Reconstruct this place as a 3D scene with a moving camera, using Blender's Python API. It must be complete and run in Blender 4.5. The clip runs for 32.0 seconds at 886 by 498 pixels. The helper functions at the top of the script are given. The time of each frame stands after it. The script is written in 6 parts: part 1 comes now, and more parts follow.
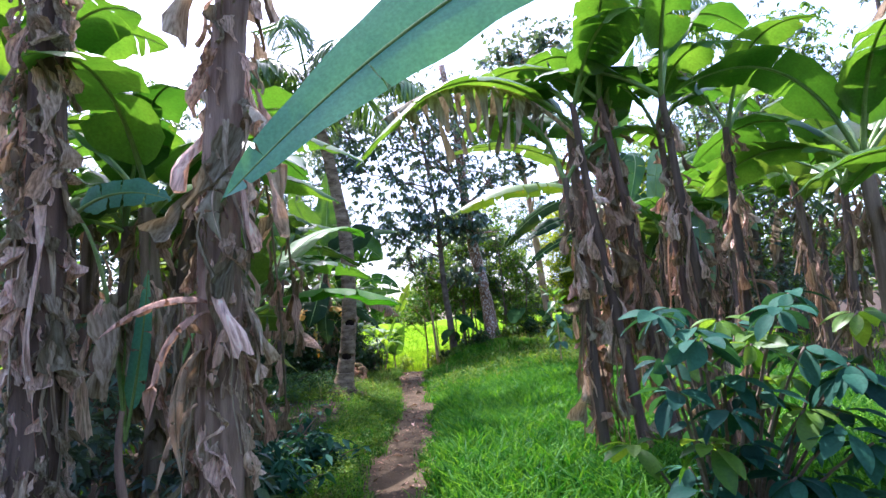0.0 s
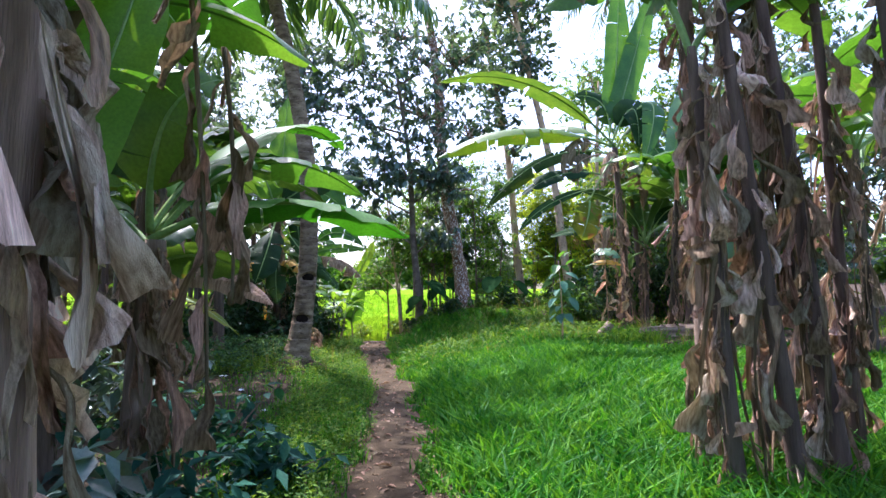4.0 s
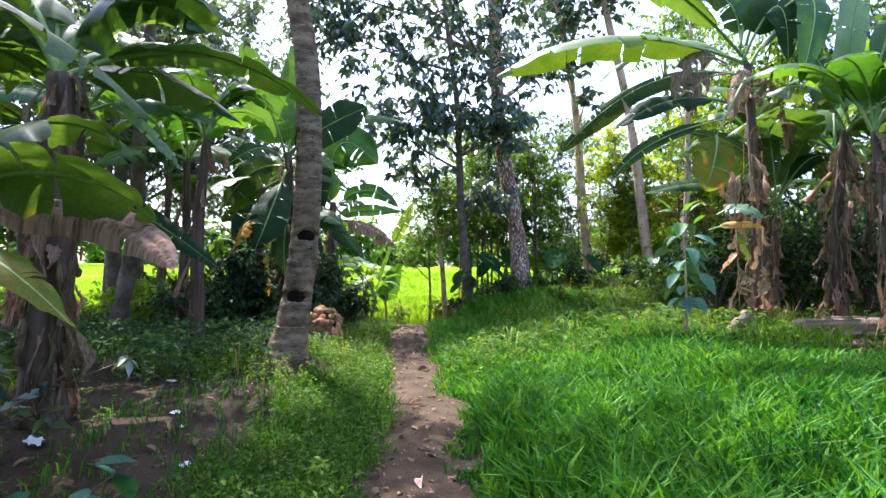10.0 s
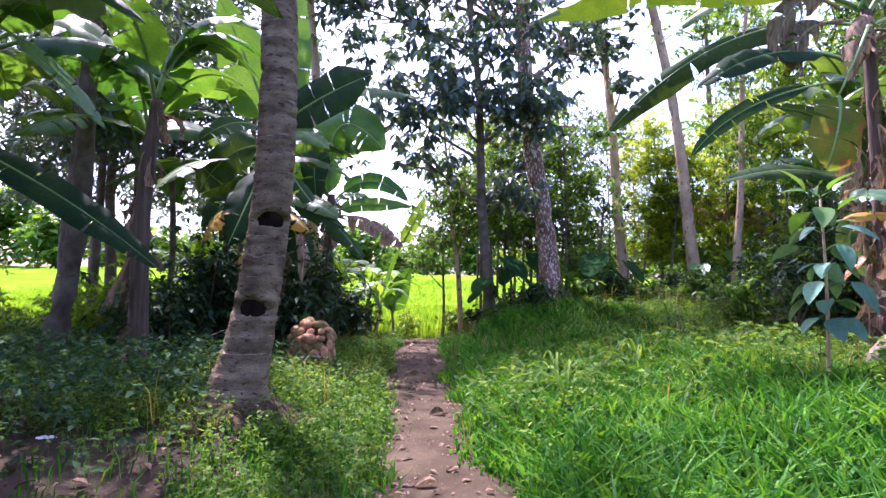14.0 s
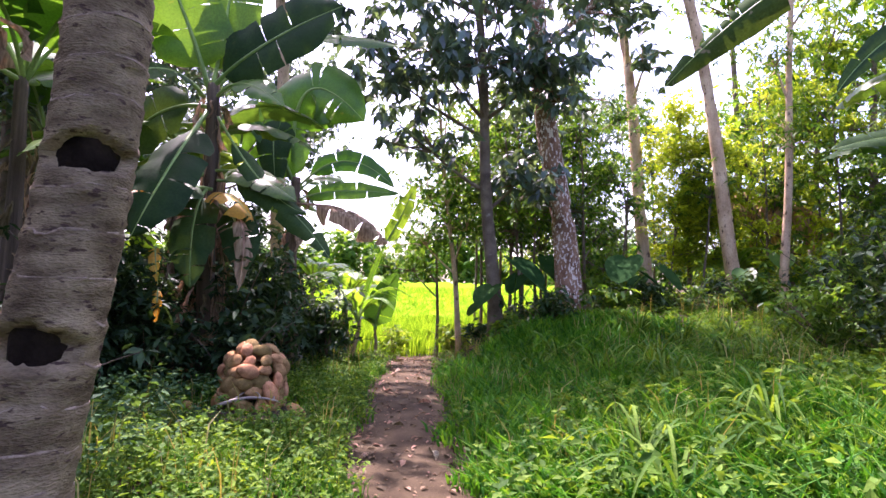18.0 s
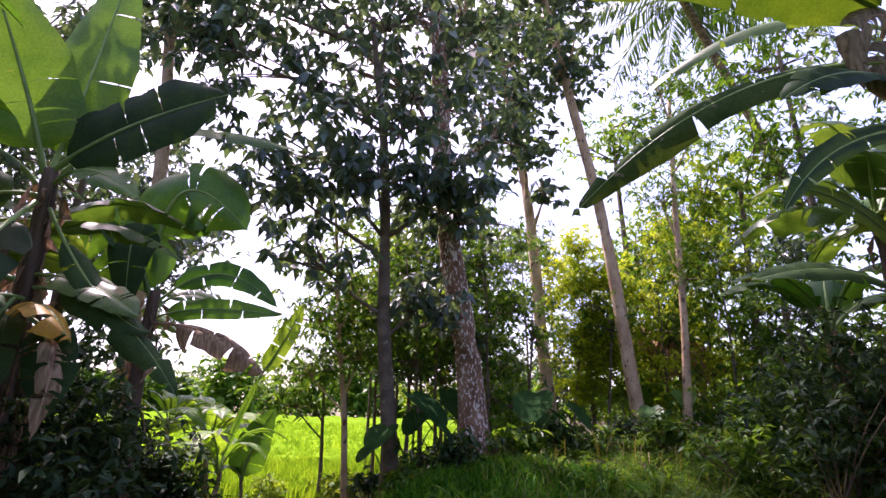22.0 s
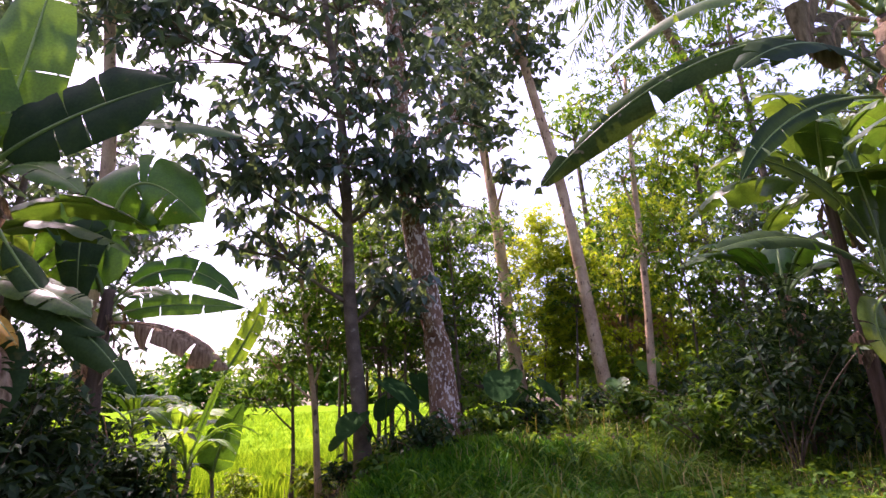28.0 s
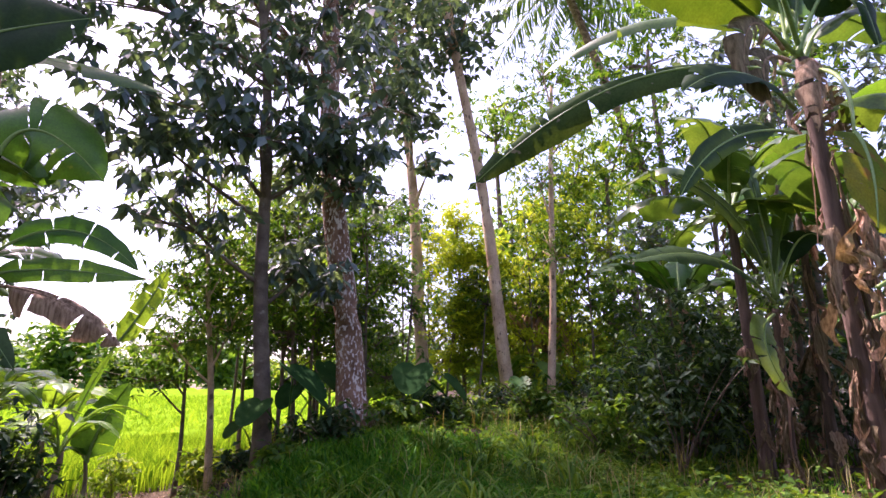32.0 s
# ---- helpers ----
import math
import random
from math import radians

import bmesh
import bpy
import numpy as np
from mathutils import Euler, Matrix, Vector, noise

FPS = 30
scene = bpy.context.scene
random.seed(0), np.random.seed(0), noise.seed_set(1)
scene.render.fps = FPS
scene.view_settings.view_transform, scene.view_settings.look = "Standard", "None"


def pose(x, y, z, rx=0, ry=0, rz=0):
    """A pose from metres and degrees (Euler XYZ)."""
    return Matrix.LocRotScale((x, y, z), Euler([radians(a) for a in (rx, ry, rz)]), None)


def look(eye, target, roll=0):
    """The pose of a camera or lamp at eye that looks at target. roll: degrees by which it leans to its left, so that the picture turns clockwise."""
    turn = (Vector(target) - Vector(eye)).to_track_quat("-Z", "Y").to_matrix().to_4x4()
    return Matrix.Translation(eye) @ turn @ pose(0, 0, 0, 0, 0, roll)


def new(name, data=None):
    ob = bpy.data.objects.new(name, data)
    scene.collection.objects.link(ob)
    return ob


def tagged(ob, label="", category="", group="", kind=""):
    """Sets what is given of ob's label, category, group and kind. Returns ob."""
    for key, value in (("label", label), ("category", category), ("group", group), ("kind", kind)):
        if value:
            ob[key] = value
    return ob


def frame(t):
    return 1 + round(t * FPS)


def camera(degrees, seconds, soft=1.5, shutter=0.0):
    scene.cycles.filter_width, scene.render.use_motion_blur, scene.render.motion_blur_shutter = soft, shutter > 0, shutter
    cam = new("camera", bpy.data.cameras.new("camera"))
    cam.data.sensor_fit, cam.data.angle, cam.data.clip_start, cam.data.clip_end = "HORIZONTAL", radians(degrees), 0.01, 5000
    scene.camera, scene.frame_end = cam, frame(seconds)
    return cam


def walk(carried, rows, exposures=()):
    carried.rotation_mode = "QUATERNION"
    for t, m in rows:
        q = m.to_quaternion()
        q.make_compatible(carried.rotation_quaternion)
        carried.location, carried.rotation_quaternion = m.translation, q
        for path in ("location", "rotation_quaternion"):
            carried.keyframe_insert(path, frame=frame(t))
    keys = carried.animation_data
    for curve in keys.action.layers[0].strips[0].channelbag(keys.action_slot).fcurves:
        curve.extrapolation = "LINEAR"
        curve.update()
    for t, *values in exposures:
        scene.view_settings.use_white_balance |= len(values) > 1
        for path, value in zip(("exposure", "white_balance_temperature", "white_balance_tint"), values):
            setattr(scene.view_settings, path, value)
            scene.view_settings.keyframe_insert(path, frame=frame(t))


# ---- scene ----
# The walk: seconds, place of the eye, turn to the left, tilt up, lean (degrees).
PATH = [
    (0, 0.000, 0.000, 1.532, -3.59, 7.70, -3.66),
    (0.5, -0.083, 0.210, 1.510, -1.72, 6.39, -1.41),
    (1, -0.151, 0.538, 1.486, -1.90, 5.99, 0.26),
    (1.5, -0.251, 0.825, 1.450, -3.50, 5.86, 1.13),
    (2, -0.374, 1.157, 1.436, -5.89, 5.67, 0.12),
    (2.5, -0.392, 1.494, 1.420, -5.81, 6.50, -0.76),
    (3, -0.375, 1.787, 1.422, -7.26, 6.52, 0.64),
    (3.5, -0.451, 2.091, 1.363, -7.98, 6.42, 0.46),
    (4, -0.455, 2.428, 1.377, -8.34, 4.76, -0.56),
    (4.5, -0.385, 2.754, 1.364, -6.57, 4.82, 1.84),
    (6.5, -0.193, 3.779, 1.367, -6.47, 3.84, 0.41),
    (7, -0.241, 4.091, 1.316, -6.56, 3.49, 0.10),
    (7.5, -0.249, 4.364, 1.282, -5.93, 2.18, -0.02),
    (8, -0.216, 4.637, 1.274, -7.34, 2.36, 0.00),
    (8.5, -0.219, 4.928, 1.281, -6.84, 2.90, 0.35),
    (9, -0.245, 5.237, 1.280, -6.99, 2.27, -0.70),
    (9.5, -0.217, 5.527, 1.279, -5.86, 1.88, -1.71),
    (10, -0.158, 5.823, 1.281, -3.70, 2.66, 0.51),
    (10.5, -0.181, 6.046, 1.280, -2.97, 2.73, 0.65),
    (11, -0.221, 6.282, 1.285, -3.89, 2.75, -0.10),
    (11.5, -0.187, 6.574, 1.283, -4.51, 2.58, -0.98),
    (12, -0.140, 6.877, 1.279, -3.52, 4.02, 0.94),
    (12.5, -0.168, 7.139, 1.271, -2.91, 3.31, -0.08),
    (13, -0.198, 7.413, 1.262, -2.55, 3.35, -0.58),
    (13.5, -0.158, 7.730, 1.240, -2.58, 3.51, 0.55),
    (14, -0.136, 7.976, 1.247, -2.52, 3.51, 1.29),
    (14.5, -0.193, 8.258, 1.233, -4.29, 4.53, 0.74),
    (16.5, -0.229, 9.529, 1.298, -7.20, 4.47, 0.16),
    (17, -0.193, 9.826, 1.279, -5.68, 5.04, 0.69),
    (17.5, -0.117, 10.148, 1.259, -3.80, 3.99, 2.13),
    (18, -0.106, 10.445, 1.253, -3.51, 4.31, 1.41),
    (18.5, -0.084, 10.707, 1.266, -3.68, 3.81, 0.22),
    (19, -0.000, 11.005, 1.265, -2.23, 4.78, 1.65),
    (19.5, 0.042, 11.223, 1.283, -2.90, 4.46, 0.94),
    (20, 0.002, 11.423, 1.298, -5.23, 8.08, 0.17),
    (20.5, -0.031, 11.535, 1.330, -7.14, 10.27, 0.17),
    (21, -0.013, 11.544, 1.354, -8.58, 13.90, 0.59),
    (21.5, 0.004, 11.517, 1.361, -10.19, 15.59, 1.06),
    (22, 0.012, 11.490, 1.367, -13.68, 17.47, 1.38),
    (22.5, 0.025, 11.470, 1.387, -17.79, 19.36, 1.67),
    (23, 0.044, 11.446, 1.398, -20.88, 20.35, 2.10),
    (23.5, 0.065, 11.437, 1.402, -24.49, 19.52, 1.88),
    (24, 0.086, 11.452, 1.413, -27.02, 18.80, 1.38),
    (24.5, 0.105, 11.464, 1.411, -29.26, 18.01, 1.04),
    (26.5, 0.070, 11.515, 1.410, -28.53, 15.54, -2.31),
    (27, 0.069, 11.537, 1.408, -25.48, 15.46, -2.65),
    (27.5, 0.060, 11.540, 1.397, -22.37, 15.83, -2.37),
    (28, 0.033, 11.541, 1.386, -17.34, 15.78, -2.13),
    (28.5, -0.017, 11.553, 1.373, -12.16, 15.41, -1.95),
    (29, -0.050, 11.580, 1.345, -8.67, 14.17, -1.62),
    (29.5, -0.073, 11.604, 1.314, -6.42, 13.07, -1.61),
    (30, -0.084, 11.616, 1.292, -4.71, 12.14, -1.85),
    (30.5, -0.090, 11.652, 1.283, -3.85, 10.87, -1.09),
    (31, -0.130, 11.722, 1.307, -8.75, 10.86, -0.22),
    (31.5, -0.161, 11.764, 1.362, -18.35, 13.20, -0.77),
    (32, -0.152, 11.773, 1.403, -27.14, 14.85, 0.49),
]
cam = camera(75.6, 32.0, soft=1.5)
walk(cam, [(t, pose(x, y, z, 90 + tilt, 0, turn) @ pose(0, 0, 0, 0, 0, lean)) for t, x, y, z, turn, tilt, lean in PATH],
     exposures=[(0, 1.97, 5400, 31), (3, 1.97, 5350, 31), (5, 1.87, 5450, 26), (7, 1.92, 5650, 26), (9, 2.17, 5650, 25), (11, 2.12, 5450, 36), (14, 2.12, 5400, 49), (17, 2.3, 5950, 51), (18, 2.35, 5950, 50), (19.5, 2.47, 5450, 53), (21, 1.77, 5650, 51), (24, 1.42, 6800, 50), (25.5, 1.52, 6600, 50), (28, 1.7, 6300, 58), (30, 1.75, 6100, 57), (32, 1.8, 6150, 53)])

# ---- light ----
SUN_TURN, SUN_UP = radians(-24), radians(60)
world = bpy.data.worlds.new("sky")
world.use_nodes = True
scene.world = world
sky = world.node_tree.nodes.new("ShaderNodeTexSky")
sky.sky_type, sky.sun_disc = "NISHITA", False
sky.sun_elevation, sky.sun_rotation = SUN_UP, SUN_TURN
sky.air_density, sky.dust_density, sky.ozone_density = 1.2, 3.5, 1.0
world.node_tree.nodes["Background"].inputs["Strength"].default_value = 0.15
world.node_tree.links.new(sky.outputs[0], world.node_tree.nodes["Background"].inputs[0])
sun = new("sun", bpy.data.lights.new("sun", "SUN"))
sun.data.energy, sun.data.angle, sun.data.color = 3.4, radians(0.6), (1.0, 0.93, 0.80)
sun_way = Vector((math.sin(SUN_TURN) * math.cos(SUN_UP), math.cos(SUN_TURN) * math.cos(SUN_UP), math.sin(SUN_UP)))
sun.matrix_world = look(sun_way * 60, (0, 0, 0))


# ---- materials ----
def material(name, dark, light, rough=0.7, scale=6.0, bump=0.25, vary=0.0, islands=False, through_light=0.0,
             spots=None, spot_scale=14.0, spot_at=0.62, fine=60.0, gloss=0.35, stretch=(1, 1, 1), shine=(1.25, 1.05, 0.30)):
    """Two colours mixed by noise, a finer grain, spots, and a change from piece to piece."""
    m = bpy.data.materials.new(name)
    m.use_nodes = True
    nodes, links = m.node_tree.nodes, m.node_tree.links
    bsdf, out = nodes["Principled BSDF"], nodes["Material Output"]
    where = nodes.new("ShaderNodeTexCoord")
    grid = nodes.new("ShaderNodeMapping")
    grid.inputs["Scale"].default_value = stretch
    links.new(where.outputs["Object"], grid.inputs[0])

    def grain(size, detail=4.0):
        n = nodes.new("ShaderNodeTexNoise")
        n.inputs["Scale"].default_value, n.inputs["Detail"].default_value = size, detail
        links.new(grid.outputs[0], n.inputs["Vector"])
        return n.outputs["Fac"]

    def mixed(factor, a, b, blend="MIX"):
        n = nodes.new("ShaderNodeMix")
        n.data_type, n.blend_type = "RGBA", blend
        for socket, value in ((n.inputs[0], factor), (n.inputs[6], a), (n.inputs[7], b)):
            if isinstance(value, (tuple, float, int)):
                socket.default_value = (*value, 1) if isinstance(value, tuple) else value
            else:
                links.new(value, socket)
        return n.outputs[2]

    def ramp(value, low, high):
        n = nodes.new("ShaderNodeMapRange")
        links.new(value, n.inputs[0])
        n.inputs[1].default_value, n.inputs[2].default_value = low, high
        return n.outputs[0]

    wide, small = grain(scale), grain(fine, 3.0)
    colour = mixed(ramp(wide, 0.3, 0.7), dark, light)
    colour = mixed(0.35, colour, mixed(ramp(small, 0.3, 0.7), (0.35, 0.35, 0.35), (0.9, 0.9, 0.9)), "OVERLAY")
    if spots:
        colour = mixed(ramp(grain(spot_scale), spot_at, spot_at + 0.06), colour, spots)
    if vary:
        chance = nodes.new("ShaderNodeNewGeometry").outputs["Random Per Island"] if islands else nodes.new("ShaderNodeObjectInfo").outputs["Random"]
        hue = nodes.new("ShaderNodeHueSaturation")
        links.new(colour, hue.inputs["Color"])
        span = nodes.new("ShaderNodeMapRange")
        links.new(chance, span.inputs[0])
        span.inputs[3].default_value, span.inputs[4].default_value = 1 - vary, 1 + vary
        links.new(span.outputs[0], hue.inputs["Value"])
        tint = nodes.new("ShaderNodeMapRange")
        links.new(chance, tint.inputs[0])
        tint.inputs[3].default_value, tint.inputs[4].default_value = 0.5 + 0.05 * vary, 0.5 - 0.05 * vary
        links.new(tint.outputs[0], hue.inputs["Hue"])
        colour = hue.outputs[0]
    links.new(colour, bsdf.inputs["Base Color"])
    bsdf.inputs["Roughness"].default_value = rough
    bsdf.inputs["Specular IOR Level"].default_value = gloss
    if bump:
        b = nodes.new("ShaderNodeBump")
        b.inputs["Strength"].default_value, b.inputs["Distance"].default_value = bump, 0.02
        links.new(mixed(0.5, wide, small), b.inputs["Height"])
        links.new(b.outputs[0], bsdf.inputs["Normal"])
    if through_light:
        t = nodes.new("ShaderNodeBsdfTranslucent")
        links.new(mixed(1.0, colour, shine, "MULTIPLY"), t.inputs[0])
        both = nodes.new("ShaderNodeMixShader")
        both.inputs[0].default_value = through_light
        links.new(bsdf.outputs[0], both.inputs[1])
        links.new(t.outputs[0], both.inputs[2])
        links.new(both.outputs[0], out.inputs[0])
    return m


SOIL = material("soil", (0.027, 0.019, 0.011), (0.062, 0.045, 0.028), 0.95, 1.7, 0.8, spots=(0.12, 0.09, 0.058), spot_scale=30, spot_at=0.63, fine=90, gloss=0.1)
PATH_SOIL = material("trodden_soil", (0.040, 0.028, 0.016), (0.095, 0.069, 0.039), 0.95, 2.6, 1.0, spots=(0.17, 0.125, 0.095), spot_scale=34, spot_at=0.66, fine=100, gloss=0.08)
GRASS = material("grass_blade", (0.026, 0.135, 0.006), (0.068, 0.23, 0.014), 0.6, 1.2, 0, 0.5, True, 0.44, gloss=0.18)
GRASS_OLIVE = material("olive_grass_blade", (0.045, 0.14, 0.010), (0.12, 0.25, 0.024), 0.65, 0.9, 0, 0.55, True, 0.45, gloss=0.12)
GRASS_DRY = material("dry_grass_blade", (0.20, 0.20, 0.06), (0.30, 0.27, 0.10), 0.7, 1.5, 0, 0.3, True, 0.3)
WEED = material("weed_leaf", (0.042, 0.11, 0.012), (0.10, 0.20, 0.025), 0.65, 1.6, 0, 0.5, True, 0.45, gloss=0.12)
RICE = material("rice_plant", (0.145, 0.31, 0.010), (0.22, 0.40, 0.016), 1.0, 0.4, 0, 0.3, True, 0.45, gloss=0.0)
BANANA = material("banana_leaf", (0.038, 0.125, 0.014), (0.075, 0.19, 0.022), 0.38, 3.0, 0.12, 0.3, False, 0.5, gloss=0.5, spots=(0.15, 0.20, 0.03), spot_scale=5, spot_at=0.70, fine=40)
# Olive, slightly darker copy of BANANA with the grove's shade put into it.
BANANA_DIMMED = material("dimmed_banana_leaf", (0.044, 0.112, 0.020), (0.088, 0.165, 0.030), 0.38, 3.0, 0.12, 0.35, False, 0.48, gloss=0.5, spots=(0.15, 0.15, 0.03), spot_scale=5, spot_at=0.68, fine=40)
# Lighter copy of BANANA: sunlight on bright leaves is put into the base colour.
BANANA_LIT = material("sunlit_banana_leaf", (0.11, 0.25, 0.02), (0.17, 0.33, 0.03), 0.42, 3.0, 0.12, 0.25, False, 0.55, gloss=0.4)
BANANA_BLUE = material("waxy_banana_leaf", (0.055, 0.20, 0.12), (0.085, 0.26, 0.16), 0.42, 3.0, 0.12, 0.15, False, 0.35, gloss=0.5)
# Darker copy of BANANA: shade on these leaves is put into the base colour.
BANANA_SHADED = material("shaded_banana_leaf", (0.015, 0.044, 0.013), (0.036, 0.076, 0.020), 0.6, 3.0, 0.15, 0.35, False, 0.25, gloss=0.14, spots=(0.09, 0.10, 0.03), spot_scale=4, spot_at=0.68, fine=40)
# Saturated copy of BANANA: the green of light from behind is put into it.
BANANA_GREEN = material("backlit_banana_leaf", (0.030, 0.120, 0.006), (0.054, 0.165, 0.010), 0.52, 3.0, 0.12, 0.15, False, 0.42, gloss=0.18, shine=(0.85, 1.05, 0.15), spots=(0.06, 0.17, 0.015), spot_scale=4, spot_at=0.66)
BANANA_WORN = material("sun_bleached_banana_leaf", (0.026, 0.058, 0.018), (0.055, 0.092, 0.028), 0.8, 3.0, 0.3, 0.2, False, 0.22, gloss=0.05, spots=(0.22, 0.20, 0.15), spot_scale=7, spot_at=0.64, fine=40)
BANANA_OLIVE = material("olive_banana_leaf", (0.046, 0.115, 0.012), (0.090, 0.17, 0.020), 0.42, 3.0, 0.15, 0.2, False, 0.27, gloss=0.4, shine=(1.1, 1.0, 0.2), spots=(0.15, 0.15, 0.03), spot_scale=5, spot_at=0.68, fine=40)
# Pale copy of BANANA: sky light on the leaf is put into its colour.
BANANA_PALE = material("sky_pale_banana_leaf", (0.085, 0.19, 0.085), (0.15, 0.27, 0.14), 0.36, 3.0, 0.12, 0.2, False, 0.4, gloss=0.6)
BANANA_YELLOW = material("yellowing_banana_leaf", (0.52, 0.33, 0.03), (0.58, 0.27, 0.04), 0.5, 4.0, 0.2, 0.15, False, 0.45, spots=(0.16, 0.19, 0.03), spot_scale=4, spot_at=0.62)
LEAF_TURNING = material("turning_banana_leaf", (0.085, 0.17, 0.015), (0.24, 0.22, 0.025), 0.55, 2.2, 0.2, 0.15, False, 0.58, gloss=0.2, spots=(0.24, 0.13, 0.05), spot_scale=4, spot_at=0.62)
MIDRIB = material("banana_midrib", (0.11, 0.20, 0.04), (0.20, 0.29, 0.08), 0.45, 5.0, 0.1, 0.2)
STEM = material("banana_stem", (0.13, 0.082, 0.052), (0.32, 0.225, 0.155), 0.8, 4.0, 0.8, 0.25, spots=(0.13, 0.15, 0.05), spot_scale=3.2, spot_at=0.63, stretch=(5, 5, 0.25))
# Darker copy of STEM: shade of grove and leaf gaps put into colour.
STEM_SHADED = material("shaded_banana_stem", (0.06, 0.038, 0.026), (0.17, 0.115, 0.08), 0.85, 4.0, 0.8, 0.2, stretch=(5, 5, 0.25))
DRY = material("dry_banana_leaf", (0.27, 0.185, 0.112), (0.80, 0.635, 0.445), 0.85, 5.0, 0.9, 0.65, False, 0.12, stretch=(6, 6, 0.6), fine=45, gloss=0.15, shine=(1.0, 0.88, 0.72))
DRY_BROWN = material("brown_withered_leaf", (0.135, 0.085, 0.046), (0.45, 0.32, 0.195), 0.85, 5.0, 0.9, 0.6, False, 0.15, stretch=(6, 6, 0.6), fine=45, gloss=0.15, shine=(1.0, 0.88, 0.72))
# Tan copy of DRY: warm sunlight on the hanging leaves is put into its colour.
DRY_TAN = material("sunlit_dry_leaf", (0.24, 0.15, 0.075), (0.70, 0.49, 0.27), 0.85, 5.0, 0.9, 0.6, False, 0.15, stretch=(6, 6, 0.6), fine=45, gloss=0.15, shine=(1.0, 0.85, 0.6))
COCO_BARK = material("coconut_bark", (0.080, 0.053, 0.030), (0.29, 0.215, 0.130), 0.92, 7.0, 1.0, spots=(0.07, 0.042, 0.032), spot_scale=26, spot_at=0.60, stretch=(0.7, 0.7, 1.8), fine=80, gloss=0.1)
ROOT_MAT = material("palm_root_mat", (0.035, 0.023, 0.015), (0.10, 0.066, 0.042), 0.95, 9.0, 1.0, spots=(0.16, 0.11, 0.07), spot_scale=30, spot_at=0.62, fine=90, gloss=0.05)
COCO_SCAR = material("leaf_scar", (0.15, 0.10, 0.07), (0.36, 0.27, 0.20), 0.9, 14.0, 0.8, gloss=0.1)
# Near-black colour that stands in for shade inside the palm's cut hollows.
HOLLOW_SHADE = material("hollow_shade", (0.006, 0.004, 0.003), (0.022, 0.015, 0.011), 0.95, 9, 0.6, gloss=0.05)
BARK_MOTTLED = material("mottled_bark", (0.11, 0.052, 0.030), (0.36, 0.205, 0.125), 0.9, 5.0, 0.9, spots=(0.74, 0.64, 0.54), spot_scale=24, spot_at=0.535, fine=60, gloss=0.12, stretch=(1, 1, 0.55))
BARK_PALE = material("pale_bark", (0.32, 0.20, 0.11), (0.62, 0.44, 0.27), 0.85, 4.0, 0.8, spots=(0.15, 0.10, 0.06), spot_scale=11, spot_at=0.60, stretch=(1, 1, 0.5), fine=50, gloss=0.2)
BARK_DARK = material("dark_bark", (0.075, 0.053, 0.036), (0.19, 0.145, 0.10), 0.9, 5.0, 0.7, spots=(0.25, 0.22, 0.16), spot_scale=9, spot_at=0.66)
LEAF_DARK = material("dark_tree_leaf", (0.043, 0.092, 0.072), (0.098, 0.162, 0.132), 0.32, 0.8, 0, 0.5, True, 0.42, gloss=0.8)
# Darker copy of WEED: shade below the bananas is put into the leaf colour.
WEED_SHADED = material("shaded_weed_leaf", (0.028, 0.082, 0.034), (0.068, 0.145, 0.055), 0.65, 1.4, 0, 0.5, True, 0.4, gloss=0.1)
# Darkened shrub leaf: the undergrowth's shade is put into its colour.
LEAF_SHADED = material("shaded_shrub_leaf", (0.018, 0.05, 0.022), (0.045, 0.095, 0.038), 0.6, 1.0, 0, 0.5, True, 0.35, gloss=0.2)
LEAF_MID = material("tree_leaf", (0.05, 0.14, 0.016), (0.11, 0.24, 0.03), 0.45, 0.8, 0, 0.5, True, 0.55, gloss=0.4)
LEAF_YELLOW = material("yellow_green_leaf", (0.27, 0.39, 0.010), (0.43, 0.50, 0.016), 0.5, 0.9, 0, 0.3, True, 0.5, gloss=0.2, shine=(1.05, 1.05, 0.25))
# Lighter copy of LEAF_MID: sun on the undergrowth is put into its colour.
LEAF_LIT = material("sunlit_leaf", (0.13, 0.26, 0.015), (0.24, 0.36, 0.03), 0.5, 0.8, 0, 0.35, True, 0.55, gloss=0.3)
# Lighter copy of WEED: sun patches beside the path are put into its colour.
WEED_SUNLIT = material("sunlit_weed_leaf", (0.075, 0.17, 0.012), (0.15, 0.27, 0.026), 0.65, 1.6, 0, 0.4, True, 0.45, gloss=0.12)
LEAF_TEAL = material("blue_green_leaf", (0.012, 0.058, 0.041), (0.030, 0.102, 0.066), 0.65, 1.5, 0, 0.35, True, 0.35, gloss=0.1)
LEAF_PALE = material("pale_blue_green_leaf", (0.065, 0.165, 0.105), (0.13, 0.25, 0.17), 0.6, 2.5, 0.1, 0.3, False, 0.4, gloss=0.15)
PALM_LEAF = material("palm_leaflet", (0.05, 0.12, 0.035), (0.09, 0.19, 0.05), 0.4, 1.0, 0, 0.25, True, 0.3, gloss=0.5)
PALM_DRY = material("dry_palm_leaflet", (0.28, 0.17, 0.08), (0.42, 0.28, 0.14), 0.8, 1.0, 0, 0.3, True, 0.2)
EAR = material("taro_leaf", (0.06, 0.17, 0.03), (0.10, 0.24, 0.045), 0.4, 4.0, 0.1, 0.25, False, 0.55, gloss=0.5)
